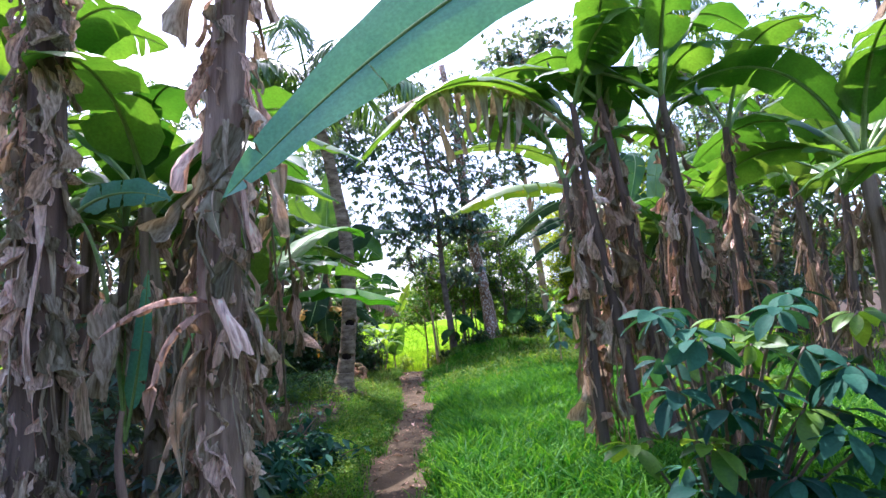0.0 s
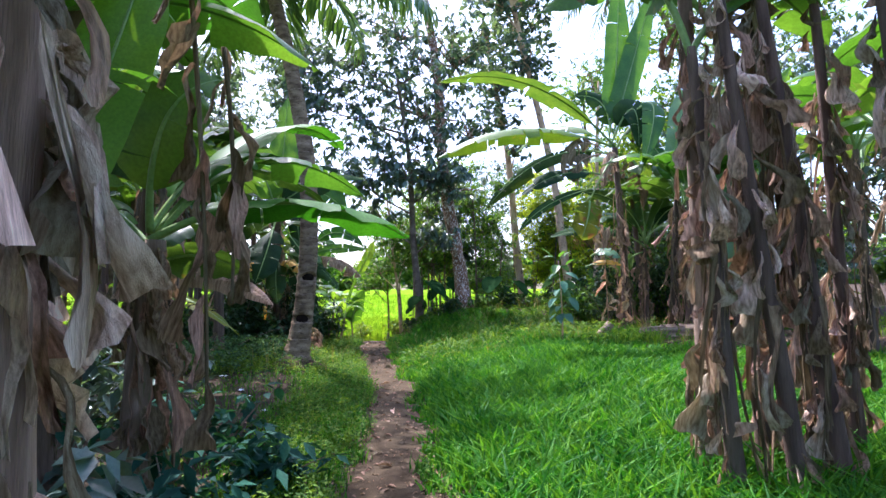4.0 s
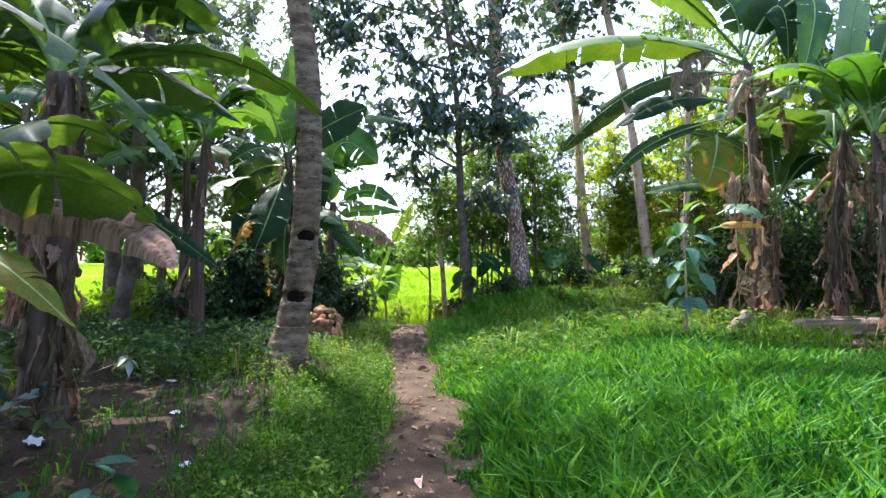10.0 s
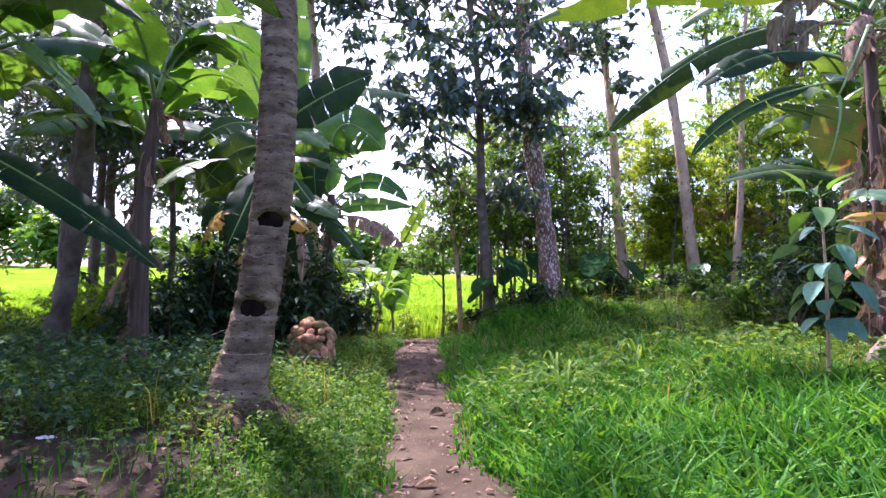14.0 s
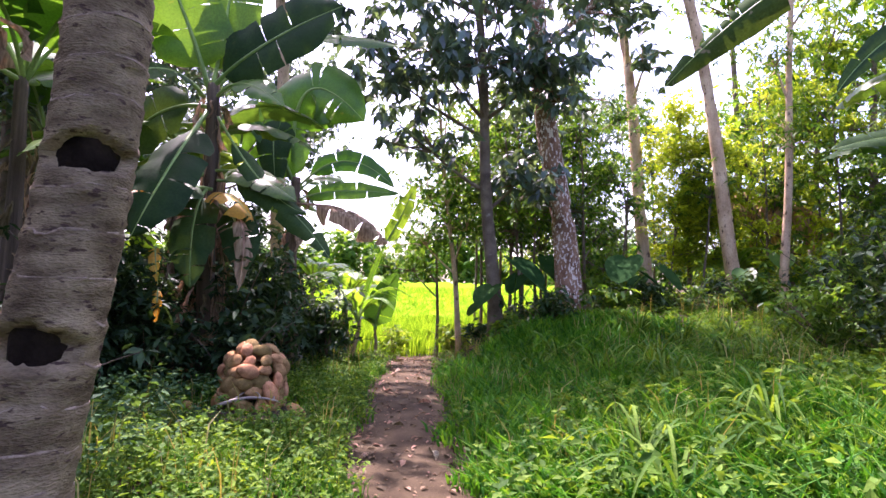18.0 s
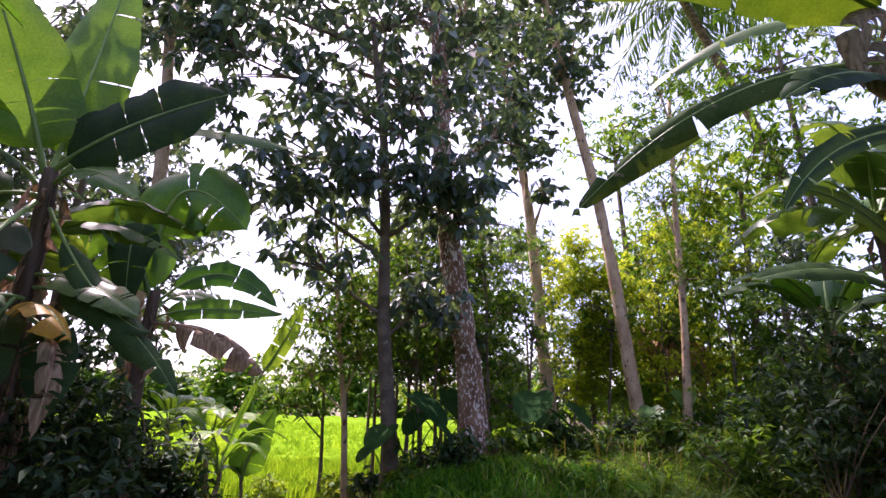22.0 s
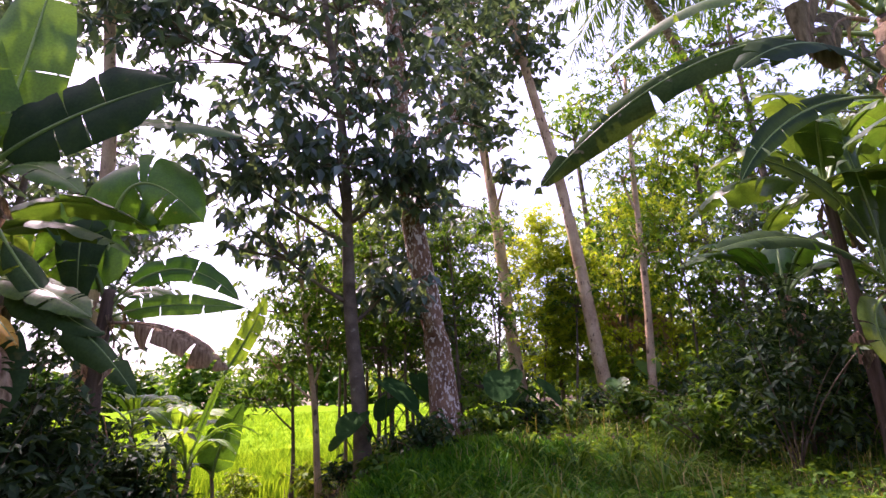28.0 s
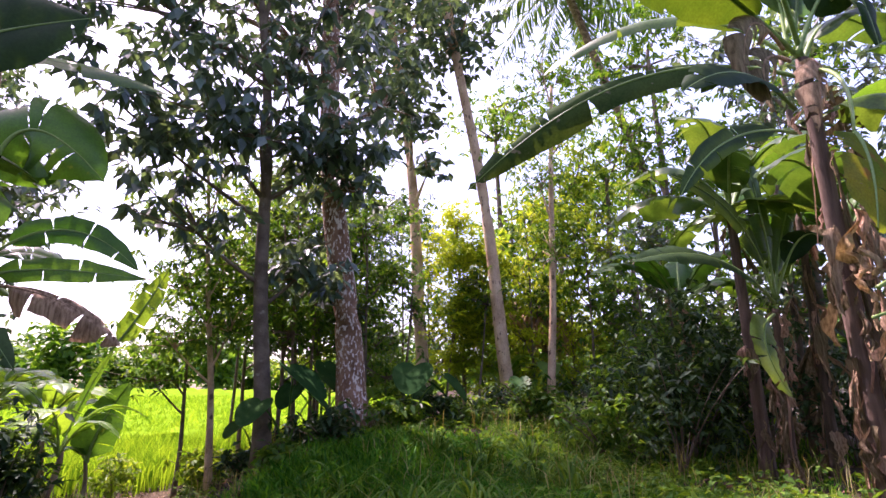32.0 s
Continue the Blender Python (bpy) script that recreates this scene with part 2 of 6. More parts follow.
# Near-black copy of EAR: the unlit side of backlit leaves put into colour.
EAR_SHADED = material("shaded_taro_leaf", (0.012, 0.048, 0.012), (0.028, 0.075, 0.02), 0.85, 4.0, 0.1, 0.25, False, 0.3, gloss=0.03)
HUSK = material("coconut_husk", (0.17, 0.088, 0.034), (0.44, 0.265, 0.112), 0.9, 9.0, 0.8, 0.5, spots=(0.48, 0.31, 0.15), spot_scale=7, spot_at=0.64, fine=80, gloss=0.12)
LOG_WOOD = material("fibrous_log", (0.105, 0.072, 0.050), (0.34, 0.255, 0.19), 0.9, 3.0, 0.9, 0.15, stretch=(0.35, 5, 5), fine=30, gloss=0.1)
PLANK = material("weathered_plank", (0.22, 0.18, 0.14), (0.40, 0.34, 0.28), 0.85, 4.0, 0.7, 0.2, stretch=(0.3, 4, 4))
LITTER = material("fallen_leaf", (0.09, 0.055, 0.03), (0.25, 0.165, 0.095), 0.85, 6.0, 0.2, 0.55, True, 0.1)
PLASTIC = material("white_plastic", (0.62, 0.64, 0.66), (0.80, 0.80, 0.80), 0.4, 8.0, 0.3, 0.1)


# ---- geometry helpers ----
rng = np.random.default_rng(7)


def unit(v):
    v = np.asarray(v, float)
    return v / np.maximum(np.linalg.norm(v, axis=-1, keepdims=True), 1e-9)


def step(x):
    x = np.clip(x, 0, 1)
    return x * x * (3 - 2 * x)


def ground_z(x, y):
    """Height of the ground: a bank on the one side, a dip to the rice field ahead."""
    x, y = np.asarray(x, float), np.asarray(y, float)
    z = step((x - 0.35) / 3.4) * (0.10 + 0.36 * step((y - 7) / 6)) + 0.20 * step((-x - 0.5) / 1.2) * step((y - 9) / 4) * (1 - 0.9 * step((y - 13.2) / 2.6))
    z = z + 0.50 * step((x - 0.5) / 1.4) * step((y - 17.3) / 3.0)
    z = z - 0.42 * step((y - 19.5) / 6) * (1 - step((x - 0.3) / 0.9))
    z = z - 0.5 * step((y - 21.6) / 2.6) * step((x - 0.4) / 0.9) * (1 - step((x - 5.2) / 2.0))
    field = step((y - 25.0) / 2.5) * (1 - step((x - 5.0 - 0.6 * (y - 27)) / 3.0))
    z = z * (1 - field) - 0.35 * field + 0.045 * np.clip(y - 27, 0, 48)
    near = np.exp(-np.maximum(np.hypot(x, y - 14) - 26, 0) / 12)
    return z + near * (0.022 * np.sin(2.3 * x + 0.7 * y) * np.sin(1.9 * y - 0.6 * x) + 0.012 * np.sin(6.1 * x + 2) * np.sin(5.3 * y))


def path_x(y):
    return np.interp(y, [-4, 0, 5.4, 6.7, 8.7, 11.4, 15.2, 18.4, 21, 24, 28], [-0.1, -0.15, -0.25, -0.22, -0.06, 0.04, -0.10, -0.10, 0.02, 0.25, 0.4])


class Geo:
    """Vertices and faces gathered in bulk."""

    def __init__(self):
        self.v, self.f, self.n = [], [], 0

    def add(self, v, *faces):
        v = np.asarray(v, float).reshape(-1, 3)
        self.v.append(v)
        self.f += [np.asarray(f, int) + self.n for f in faces]
        self.n += len(v)
        return self

    def mesh(self, name, mat, smooth=True):
        me = bpy.data.meshes.new(name)
        v = np.concatenate(self.v)
        size = np.concatenate([np.full(len(f), f.shape[1]) for f in self.f])
        loops = np.concatenate([f.ravel() for f in self.f])
        me.vertices.add(len(v))
        me.vertices.foreach_set("co", v.ravel().astype(np.float32))
        me.loops.add(len(loops))
        me.loops.foreach_set("vertex_index", loops.astype(np.int32))
        me.polygons.add(len(size))
        me.polygons.foreach_set("loop_start", np.r_[0, np.cumsum(size)[:-1]].astype(np.int32))
        me.polygons.foreach_set("loop_total", size.astype(np.int32))
        me.polygons.foreach_set("use_smooth", np.full(len(size), smooth))
        me.materials.append(mat)
        me.update(calc_edges=True)
        me.validate()
        return me


def part(name, data, mat=None, parent=None, label=""):
    """One mesh object, under a thing or a part. data: a Geo or a mesh."""
    me = data.mesh(name, mat) if isinstance(data, Geo) else data
    ob = new(name, me)
    ob.parent = parent
    return tagged(ob, label)


def thing(name, x, y, z, label, category, group="", kind=""):
    ob = new(name)
    ob.location = (x, y, z)
    ob.empty_display_size = 0.1
    return tagged(ob, label, category, group, kind)


def grid_faces(rows, cols, ring=False):
    a = np.arange(rows * cols).reshape(rows, cols)
    b = np.roll(a, -1, 1) if ring else a[:, 1:]
    a = a if ring else a[:, :-1]
    return np.stack([a[:-1], b[:-1], b[1:], a[1:]], -1).reshape(-1, 4)


def frames_along(c):
    """Tangent, side and up for a line of points."""
    t = unit(np.gradient(c, axis=0))
    s = np.cross(t, (0, 0, 1.0))
    flat = np.linalg.norm(s, axis=1) < 0.15
    s[flat] = np.cross(t[flat], (0, 1.0, 0))
    s = unit(s)
    return t, s, np.cross(s, t)


def tube(geo, c, r, sides=8, rough=0.0, lobes=None):
    """A closed tube along points c with radii r."""
    c, r = np.asarray(c, float), np.asarray(r, float)
    _, s, u = frames_along(c)
    a = np.linspace(0, 2 * np.pi, sides, endpoint=False)
    rad = r[:, None] * (1 + rough * rng.uniform(-1, 1, (len(c), sides)))
    if lobes is not None:
        rad = rad * lobes(a)[None]
    v = c[:, None] + rad[..., None] * (np.cos(a)[None, :, None] * s[:, None] + np.sin(a)[None, :, None] * u[:, None])
    n = len(c) * sides
    geo.add(np.r_[v.reshape(-1, 3), c[:1], c[-1:]], grid_faces(len(c), sides, True),
            [[n, (k + 1) % sides, k] for k in range(sides)], [[n + 1, n - sides + k, n - sides + (k + 1) % sides] for k in range(sides)])
    return geo


def bezier(p0, p1, p2, n):
    t = np.linspace(0, 1, n)[:, None]
    return (1 - t) ** 2 * np.asarray(p0, float) + 2 * t * (1 - t) * np.asarray(p1, float) + t**2 * np.asarray(p2, float)


def leaves(geo, at, way, length, wide=0.4, fold=0.25, curl=0.15, fine=False, up=None):
    """Many folded leaves: at, way: n x 3; length: n."""
    at, way = np.asarray(at, float), unit(way)
    n = len(at)
    length = np.broadcast_to(length, n)[:, None]
    guide = np.array([0, 0, 1.0]) + rng.normal(0, 0.35, (n, 3)) if up is None else up
    side = unit(np.cross(way, guide))
    top = np.cross(side, way)
    w = length * wide / 2

    def at_(s, u, h=0.0):
        return at + way * length * s + side * w * u + top * (length * (h - curl * s * s))

    f = fold * wide * 0.5
    if fine:
        v = np.stack([at_(0, 0), at_(0.28, 0.82, f), at_(0.62, 0.92, f), at_(1, 0), at_(0.62, -0.92, f), at_(0.28, -0.82, f), at_(0.28, 0), at_(0.62, 0)], 1)
        b = np.arange(n)[:, None] * 8
        geo.add(v, b + [0, 1, 6], b + [0, 6, 5], b + [2, 3, 7], b + [7, 3, 4], b + [6, 1, 2, 7], b + [5, 6, 7, 4])
    else:
        v = np.stack([at_(0, 0), at_(0.45, 1, f), at_(1, 0), at_(0.45, -1, f)], 1)
        b = np.arange(n)[:, None] * 4
        geo.add(v, b + [0, 1, 2], b + [0, 2, 3])
    return geo


def oval_leaves(geo, at, way, length, wide=0.42, fold=0.2, curl=0.25, blunt=0.6):
    """Leaves with a rounded outline, for plants close to the path."""
    at, way = np.asarray(at, float), unit(way)
    n, k = len(at), 8
    length = np.broadcast_to(length, n)[:, None, None]
    side = unit(np.cross(way, np.array([0, 0, 1.0]) + rng.normal(0, 0.3, (n, 3))))[:, None]
    top = np.cross(side[:, 0], way)[:, None]
    s = np.linspace(0, 1, k)[None, :, None]
    w = wide / 2 * np.sin(np.pi * s**blunt) ** 0.8 + 0.012
    spine = at[:, None] + length * (way[:, None] * s - top * curl * s * s)
    rows = [spine + length * (side * w * q + top * abs(q) * fold * w) for q in (-1, -0.55, 0, 0.55, 1)]
    v = np.stack(rows, 2)
    one = grid_faces(k, 5)
    for j in range(n):
        geo.add(v[j], one)
    return geo


# ---- plants ----
CAM, HALF = (0.0, -1.0, 0.25), (0.0, -0.7, 0.8)  # ways a blade turns its upper side: to face the camera's view, half up


def banana_blade(p0, p1, p2, wide, tears=0.2, fold=0.25, droop=0.25, roll=0.0, stalk=0.16, seed=0, tip=0.35, face=None, halves=(1.0, 1.0)):
    """Blade and midrib of one banana leaf on the arch p0, p1, p2: the blade splits along its veins."""
    r = np.random.default_rng(seed)
    n = 30
    full = bezier(p0, p1, p2, 40)
    c = bezier(p0, p1, p2, 200)[np.linspace(int(200 * stalk), 199, n).astype(int)]
    t, s, u = frames_along(c)
    if face is not None:
        s = unit(np.cross(t, np.array(face, float)))
        u = np.cross(s, t)
    ca, sa = math.cos(roll), math.sin(roll)
    s, u = ca * s + sa * u, ca * u - sa * s
    x = np.linspace(0, 1, n)
    w = wide / 2 * np.minimum(1, (x / 0.16 + 0.05) ** 0.55) * np.minimum(1, np.maximum((1 - x) / tip, 0.002) ** 0.62)
    blade = Geo()
    across = np.linspace(0, 1, 5)
    for side in (1, -1):
        a, b, c_ = r.uniform(0, 6.28, 3)
        ripple = 0.022 * np.sin(x * r.uniform(9, 15) + a) + 0.016 * np.sin(x * r.uniform(22, 30) + b) + 0.010 * np.sin(x * r.uniform(40, 55) + c_)
        cuts = [0]
        while cuts[-1] < n - 1:
            cuts.append(min(n - 1, cuts[-1] + (r.integers(1, 4) if r.random() < tears else r.integers(5, 14))))
        for a, b in zip(cuts, cuts[1:]):
            k = np.arange(a, b + 1)
            more = r.uniform(0, 1.0) * tears * 1.6
            shift = np.linspace(-1, 1, len(k)) * -0.012 * (1 + 4 * tears) * (len(cuts) > 3)
            g = across[None, :, None]
            wk = w[k][:, None, None] * halves[0 if side > 0 else 1]
            lift = fold * g * wk - (droop + more) * g**2 * wk + min(wide, 0.6) * ripple[k][:, None, None] * g**2
            v = c[k][:, None] + side * s[k][:, None] * g * wk * (1 - 0.25 * more * g) * (1 + 0.5 * ripple[k][:, None, None] * g) + np.array([0, 0, 1.0]) * 0.25 * lift + u[k][:, None] * lift * 0.9
            v = v + t[k][:, None] * (shift[:, None, None] * g + r.normal(0, 0.006, (len(k), 5, 1)) * g)
            f = grid_faces(len(k), 5)
            blade.add(v, f if side > 0 else f[:, ::-1])
    rib = tube(Geo(), full - np.array([0, 0, 0.004]), np.linspace(0.028, 0.004, 40) * (wide / 0.6) ** 0.5, 6)
    return blade, rib


def add_banana_leaf(plant, p0, p1, p2, wide, mat=None, label="", **how):
    o = np.array(plant.location)
    blade, rib = banana_blade(np.array(p0) - o, np.array(p1) - o, np.array(p2) - o, wide, **how)
    leaf = part("leaf", blade, mat or BANANA, plant, label)
    part("midrib", rib, mat if mat in (DRY, DRY_BROWN) else MIDRIB, leaf)
    return leaf


def dry_leaf_mesh(seed, mat):
    """A withered piece of length 1, hung from its upper end: a folded funnel cut off below, a crumpled flap or a narrow strip."""
    r = np.random.default_rng(900 + seed)
    kind = (0, 1, 1, 0, 2, 1, 3)[seed % 7]
    n, m = 9, 6
    x = np.linspace(0, 1, n)
    a = np.linspace(-1, 1, m)
    if kind == 0:
        wide, roll = 0.05 * (1.1 - 0.5 * x), np.full(n, r.uniform(0.8, 2.2))
    elif kind == 1:
        wide, roll = 0.03 + 0.17 * x ** r.uniform(0.7, 1.5), np.linspace(2.6, r.uniform(1.2, 1.9), n)
    elif kind == 2:
        wide, roll = 0.05 + 0.15 * np.sin(np.pi * np.clip(x * 1.15, 0, 1)) ** 0.8, np.linspace(r.uniform(0.5, 1.0), r.uniform(1.2, 2.4), n)
    else:
        wide, roll = 0.035 + 0.11 * np.abs(np.sin(x * 7 + r.uniform(0, 3))), np.full(n, r.uniform(1.4, 2.6))
    wide = wide * (1 + r.normal(0, 0.12, n)) * r.uniform(0.75, 1.2)
    out = 0.10 * np.sin(np.minimum(x * 3.0, 1.6)) + r.uniform(0.03, 0.12) * np.sin(x * 6 + r.uniform(0, 6)) * x
    sway = r.uniform(0.04, 0.14) * np.sin(x * 5 + r.uniform(0, 6)) * x
    twist = np.cumsum(r.normal(0, 0.3 if kind < 3 else 0.7, n))
    crease = r.normal(0, 0.022, m)
    v = np.zeros((n, m, 3))
    for k in range(n):
        ang = a * roll[k]
        px, py = (1 - np.cos(ang)) * wide[k] / roll[k] + crease * x[k], np.sin(ang) * wide[k] / roll[k]
        ct, st = math.cos(twist[k]), math.sin(twist[k])
        v[k, :, 0] = out[k] + ct * px - st * py
        v[k, :, 1] = sway[k] + st * px + ct * py
        v[k, :, 2] = -x[k] + 0.06 * np.sin(x[k] * 4) + r.normal(0, 0.008, m) - (0.10 * r.random(m) if k == n - 1 else 0)
    return Geo().add(v, grid_faces(n, m)).mesh("dry_leaf", mat, smooth=kind != 3)


DRY_MESHES = [dry_leaf_mesh(k, DRY) for k in range(28)]
TAN_MESHES = [dry_leaf_mesh(k, DRY_TAN) for k in range(28)]
BROWN_MESHES = [dry_leaf_mesh(k, DRY_BROWN) for k in range(28)]


def hang_dry(parent, foot, top, radius, count, low=0.25, high=1.0, size=(0.3, 0.9), r=rng, spread=6.2832, facing=0.0, kinds=DRY_MESHES):
    """Withered leaves hung round a stem that runs from foot to top."""
    foot, top = np.array(foot, float), np.array(top, float)
    for _ in range(count):
        h = r.uniform(low, high)
        at = foot + (top - foot) * h
        turn = facing + r.uniform(-spread / 2, spread / 2)
        length = min(r.uniform(*size) * (1.9 if r.random() < 0.12 else 1.0), max(at[2] - foot[2] + 0.02, 0.12))
        ob = part("dry_leaf", kinds[r.integers(len(kinds))], None, parent)
        ob.location = Vector(at - np.array(parent.location) + radius * 0.75 * np.array([math.cos(turn), math.sin(turn), 0]))
        wild = 2.2 if r.random() < 0.10 else 1.0
        ob.rotation_euler = (r.normal(0, 0.14) * wild, r.normal(-0.06, 0.14) * wild, turn + r.normal(0, 0.4))
        girth = (0.26 + 0.55 * min(length, 0.5)) * r.uniform(0.6, 1.3)
        ob.scale = (girth, girth, length)


FUNNELS = [(DRY_MESHES, BROWN_MESHES)[k % 2][j] for k, j in enumerate(j for j in range(28) if j % 7 in (1, 2, 5))]


def string_of_leaves(parent, top, foot, count, seed, kinds=None, girth=(0.55, 0.85)):
    """Flared withered leaves strung one below the other on a dead leaf stalk."""
    r = np.random.default_rng(seed)
    kinds = kinds or FUNNELS
    top, foot, o = np.array(top, float), np.array(foot, float), np.array(parent.location)
    mid = (top + foot) / 2 + np.array([0.05, 0, 0])
    line = bezier(top, mid, foot, 24) - o
    part("dead_stalk", tube(Geo(), line, np.linspace(0.012, 0.007, 24), 6), DRY_BROWN, parent, "thin dead brown leaf stalk")
    for k in range(count):
        ob = part("dry_leaf", kinds[r.integers(len(kinds))], None, parent)
        ob.location = Vector(line[int(k * 22 / count)])
        turn = r.uniform(0, 6.28)
        ob.rotation_euler = (r.normal(0, 0.25), r.normal(0, 0.25), turn)
        g = r.uniform(*girth)
        ob.scale = (g, g, r.uniform(0.2, 0.36))


def add_stem(plant, foot, top, r0, r1, mat=None, label=""):
    """A banana's false stem: overlapping sheaths swell and end one above the other."""
    foot, top = np.array(foot, float), np.array(top, float)
    n = 34
    x = np.linspace(0, 1, n)
    c = foot + (top - foot) * x[:, None] - np.array(plant.location)
    c[:, :2] += 0.03 * np.sin(x * 5 + foot[0] * 9)[:, None] * np.array([1, 0.6])
    rad = r0 + (r1 - r0) * x + 0.04 * r0 * (x * 9 % 1) + 0.35 * r0 * np.exp(-x * 14)
    return part("pseudostem", tube(Geo(), c, rad, 14, 0.03), mat or STEM, plant, label)


def banana(name_label, foot, top, r0=0.11, leaves_n=7, size=2.2, wide=0.55, dry=20, r=None, skip=None, lift=(20, 75), tears=0.3,
           dry_size=(0.3, 0.9), group="banana plants", mat=None, brown=2, seed=0, strips=0, kinds=BROWN_MESHES, stem=None):
    """A banana plant: stem, spreading leaves, withered ones hanging under the crown."""
    r = np.random.default_rng(seed)
    foot = (foot[0], foot[1], float(ground_z(foot[0], foot[1])) - 0.03)
    plant = thing("banana_plant", *foot, name_label, "banana plant", group)
    add_stem(plant, foot, top, r0, r0 * 0.6, stem)
    top = np.array(top, float)
    for k in range(leaves_n):
        turn = k * 2.4 + r.uniform(-0.4, 0.4)
        if skip and skip[0] < turn % 6.2832 < skip[1]:
            continue
        rise = radians(r.uniform(*lift))
        long = size * r.uniform(0.75, 1.1)
        flat = np.array([math.cos(turn), math.sin(turn), 0])
        mid = top + flat * long * 0.5 * math.cos(rise) + np.array([0, 0, long * 0.62 * math.sin(rise) + 0.15])
        end = top + flat * long * (0.55 + 0.4 * math.cos(rise)) + np.array([0, 0, long * (0.75 * math.sin(rise) - 0.35)])
        add_banana_leaf(plant, top - np.array([0, 0, 0.05]), mid, end, wide * r.uniform(0.8, 1.15), mat, tears=tears * r.uniform(0.3, 1.6), seed=seed * 50 + k, roll=r.normal(0, 0.25))
    for k in range(brown):
        turn = r.uniform(0, 6.28)
        flat = np.array([math.cos(turn), math.sin(turn), 0])
        long = size * r.uniform(0.5, 0.75)
        add_banana_leaf(plant, top - np.array([0, 0, 0.25]), top + flat * 0.55 - np.array([0, 0, 0.05]), top + flat * 0.6 - np.array([0, 0, min(long, top[2] - foot[2] - 0.3)]),
                        wide * 0.55, DRY_BROWN, "withered brown leaf hanging down", tears=0.8, fold=0.9, droop=1.0, seed=seed * 50 + 30 + k)
    hang_dry(plant, foot, top, r0, dry, low=0.07, r=r, size=dry_size, kinds=kinds)
    for k in range(strips):
        h, turn, length = r.uniform(0.15, 0.8), r.uniform(0, 6.28), r.uniform(0.5, 1.2)
        at = np.array(foot) + (top - np.array(foot)) * h
        length = min(length, at[2] - foot[2])
        ob = part("dry_leaf", (kinds if len(kinds) > 17 else BROWN_MESHES)[(0, 3, 7, 10, 14, 17)[r.integers(6)]], None, plant)
        ob.location = Vector(at - np.array(plant.location) + r0 * 0.92 * np.array([math.cos(turn), math.sin(turn), 0]))
        ob.rotation_euler = (r.normal(0, 0.05), r.normal(0, 0.05), turn + r.normal(0, 0.3))
        ob.scale = (0.25, 0.7 * r.uniform(0.5, 1.2), length)
    return plant


def whorls(geo, at, count, length, wide, droop=0.5, r=rng, fine=False, spread=0.03):
    """Rosettes of count leaves at the twig ends."""
    n = len(at)
    at = np.repeat(at, count, 0)
    a = np.tile(np.arange(count) * 2.4, n) + np.repeat(r.uniform(0, 6.28, n), count)
    way = np.stack([np.cos(a), np.sin(a), r.normal(-droop, 0.45, n * count)], 1)
    return leaves(geo, at + r.normal(0, spread, at.shape), way, length * r.uniform(0.6, 1.25, n * count), wide, curl=0.2, fine=fine)


def blob_points(centre, radii, n, r, shell=0.55):
    """Points in an uneven ellipsoid, denser towards its outside, with gaps."""
    d = unit(r.normal(size=(n * 2, 3)))
    far = (r.random(n * 2)) ** shell
    lump = 1 + 0.22 * np.sin(d[:, 0] * 5 + centre[0]) + 0.22 * np.sin(d[:, 1] * 6 + centre[1]) * np.sin(d[:, 2] * 5)
    p = d * far[:, None] * lump[:, None]
    hole = np.sin(p[:, 0] * 6 + centre[1] * 3) * np.sin(p[:, 1] * 6 + centre[0]) * np.sin(p[:, 2] * 6 + 1) < 0.18
    return (p[hole][:n]) * np.array(radii) + np.array(centre)


def tree(label, foot, top, r0, r1, clumps, leaf=LEAF_DARK, bark=BARK_DARK, leaf_size=0.15, leaf_wide=0.36, per=6, name="tree", bend=0.1, flare=0.4,
         rough=0.04, group="", seed=0, droop=0.5, extra=()):
    """Tapered trunk, a limb to each clump of the crown, and the crown's leaves. clumps: (x, y, z, rx, ry, rz, twigs)."""
    r = np.random.default_rng(seed + 100)
    z0 = float(ground_z(foot[0], foot[1])) - 0.05
    plant = thing(name, foot[0], foot[1], z0, label, "tree", group)
    o = np.array(plant.location)
    a, b = np.array([0, 0, 0.0]), np.array(top, float) - o
    n = 26
    c = bezier(a, (a + b) / 2 + np.array([bend, bend * 0.3, 0]), b, n)
    c[:, :2] += 0.4 * r0 * np.sin(np.linspace(0, 9, n) + seed)[:, None] * np.array([1, 0.5]) * np.minimum(1, np.linspace(0, 4, n))[:, None]
    x = np.linspace(0, 1, n)
    rad = r0 + (r1 - r0) * x + flare * r0 * np.exp(-x * np.linalg.norm(b) / 0.28)
    part("trunk", tube(Geo(), c, rad, 14, rough), bark, plant)
    crown = Geo()
    for cx, cy, cz, rx, ry, rz, twigs in clumps:
        mid = np.array([cx, cy, cz], float) - o
        near = c[np.argmin(np.abs(c[:, 2] - max(mid[2] - 0.8 * rz - 0.3, 0.3 * b[2])))]
        end = mid + np.array([0, 0, -0.1 * rz])
        limb = tube(Geo(), bezier(near, near * 0.5 + end * 0.5 + np.array([0, 0, -0.15 * rz]), end, 10), np.linspace(max(r1 * 0.8, 0.02), 0.012, 10), 6)
        pts = blob_points(mid, (rx, ry, rz), twigs, r)
        for p in pts[:: max(1, len(pts) // 9)]:
            tube(limb, bezier(near * 0.2 + end * 0.8, (end + p) / 2 + r.normal(0, 0.1, 3), p, 6), np.linspace(max(r1 * 0.45, 0.012), 0.005, 6), 5)
        part("limb", limb, bark, plant)
        whorls(crown, pts, per, leaf_size, leaf_wide, droop, r)
    if crown.n:
        part("crown", crown, leaf, plant)
    return plant


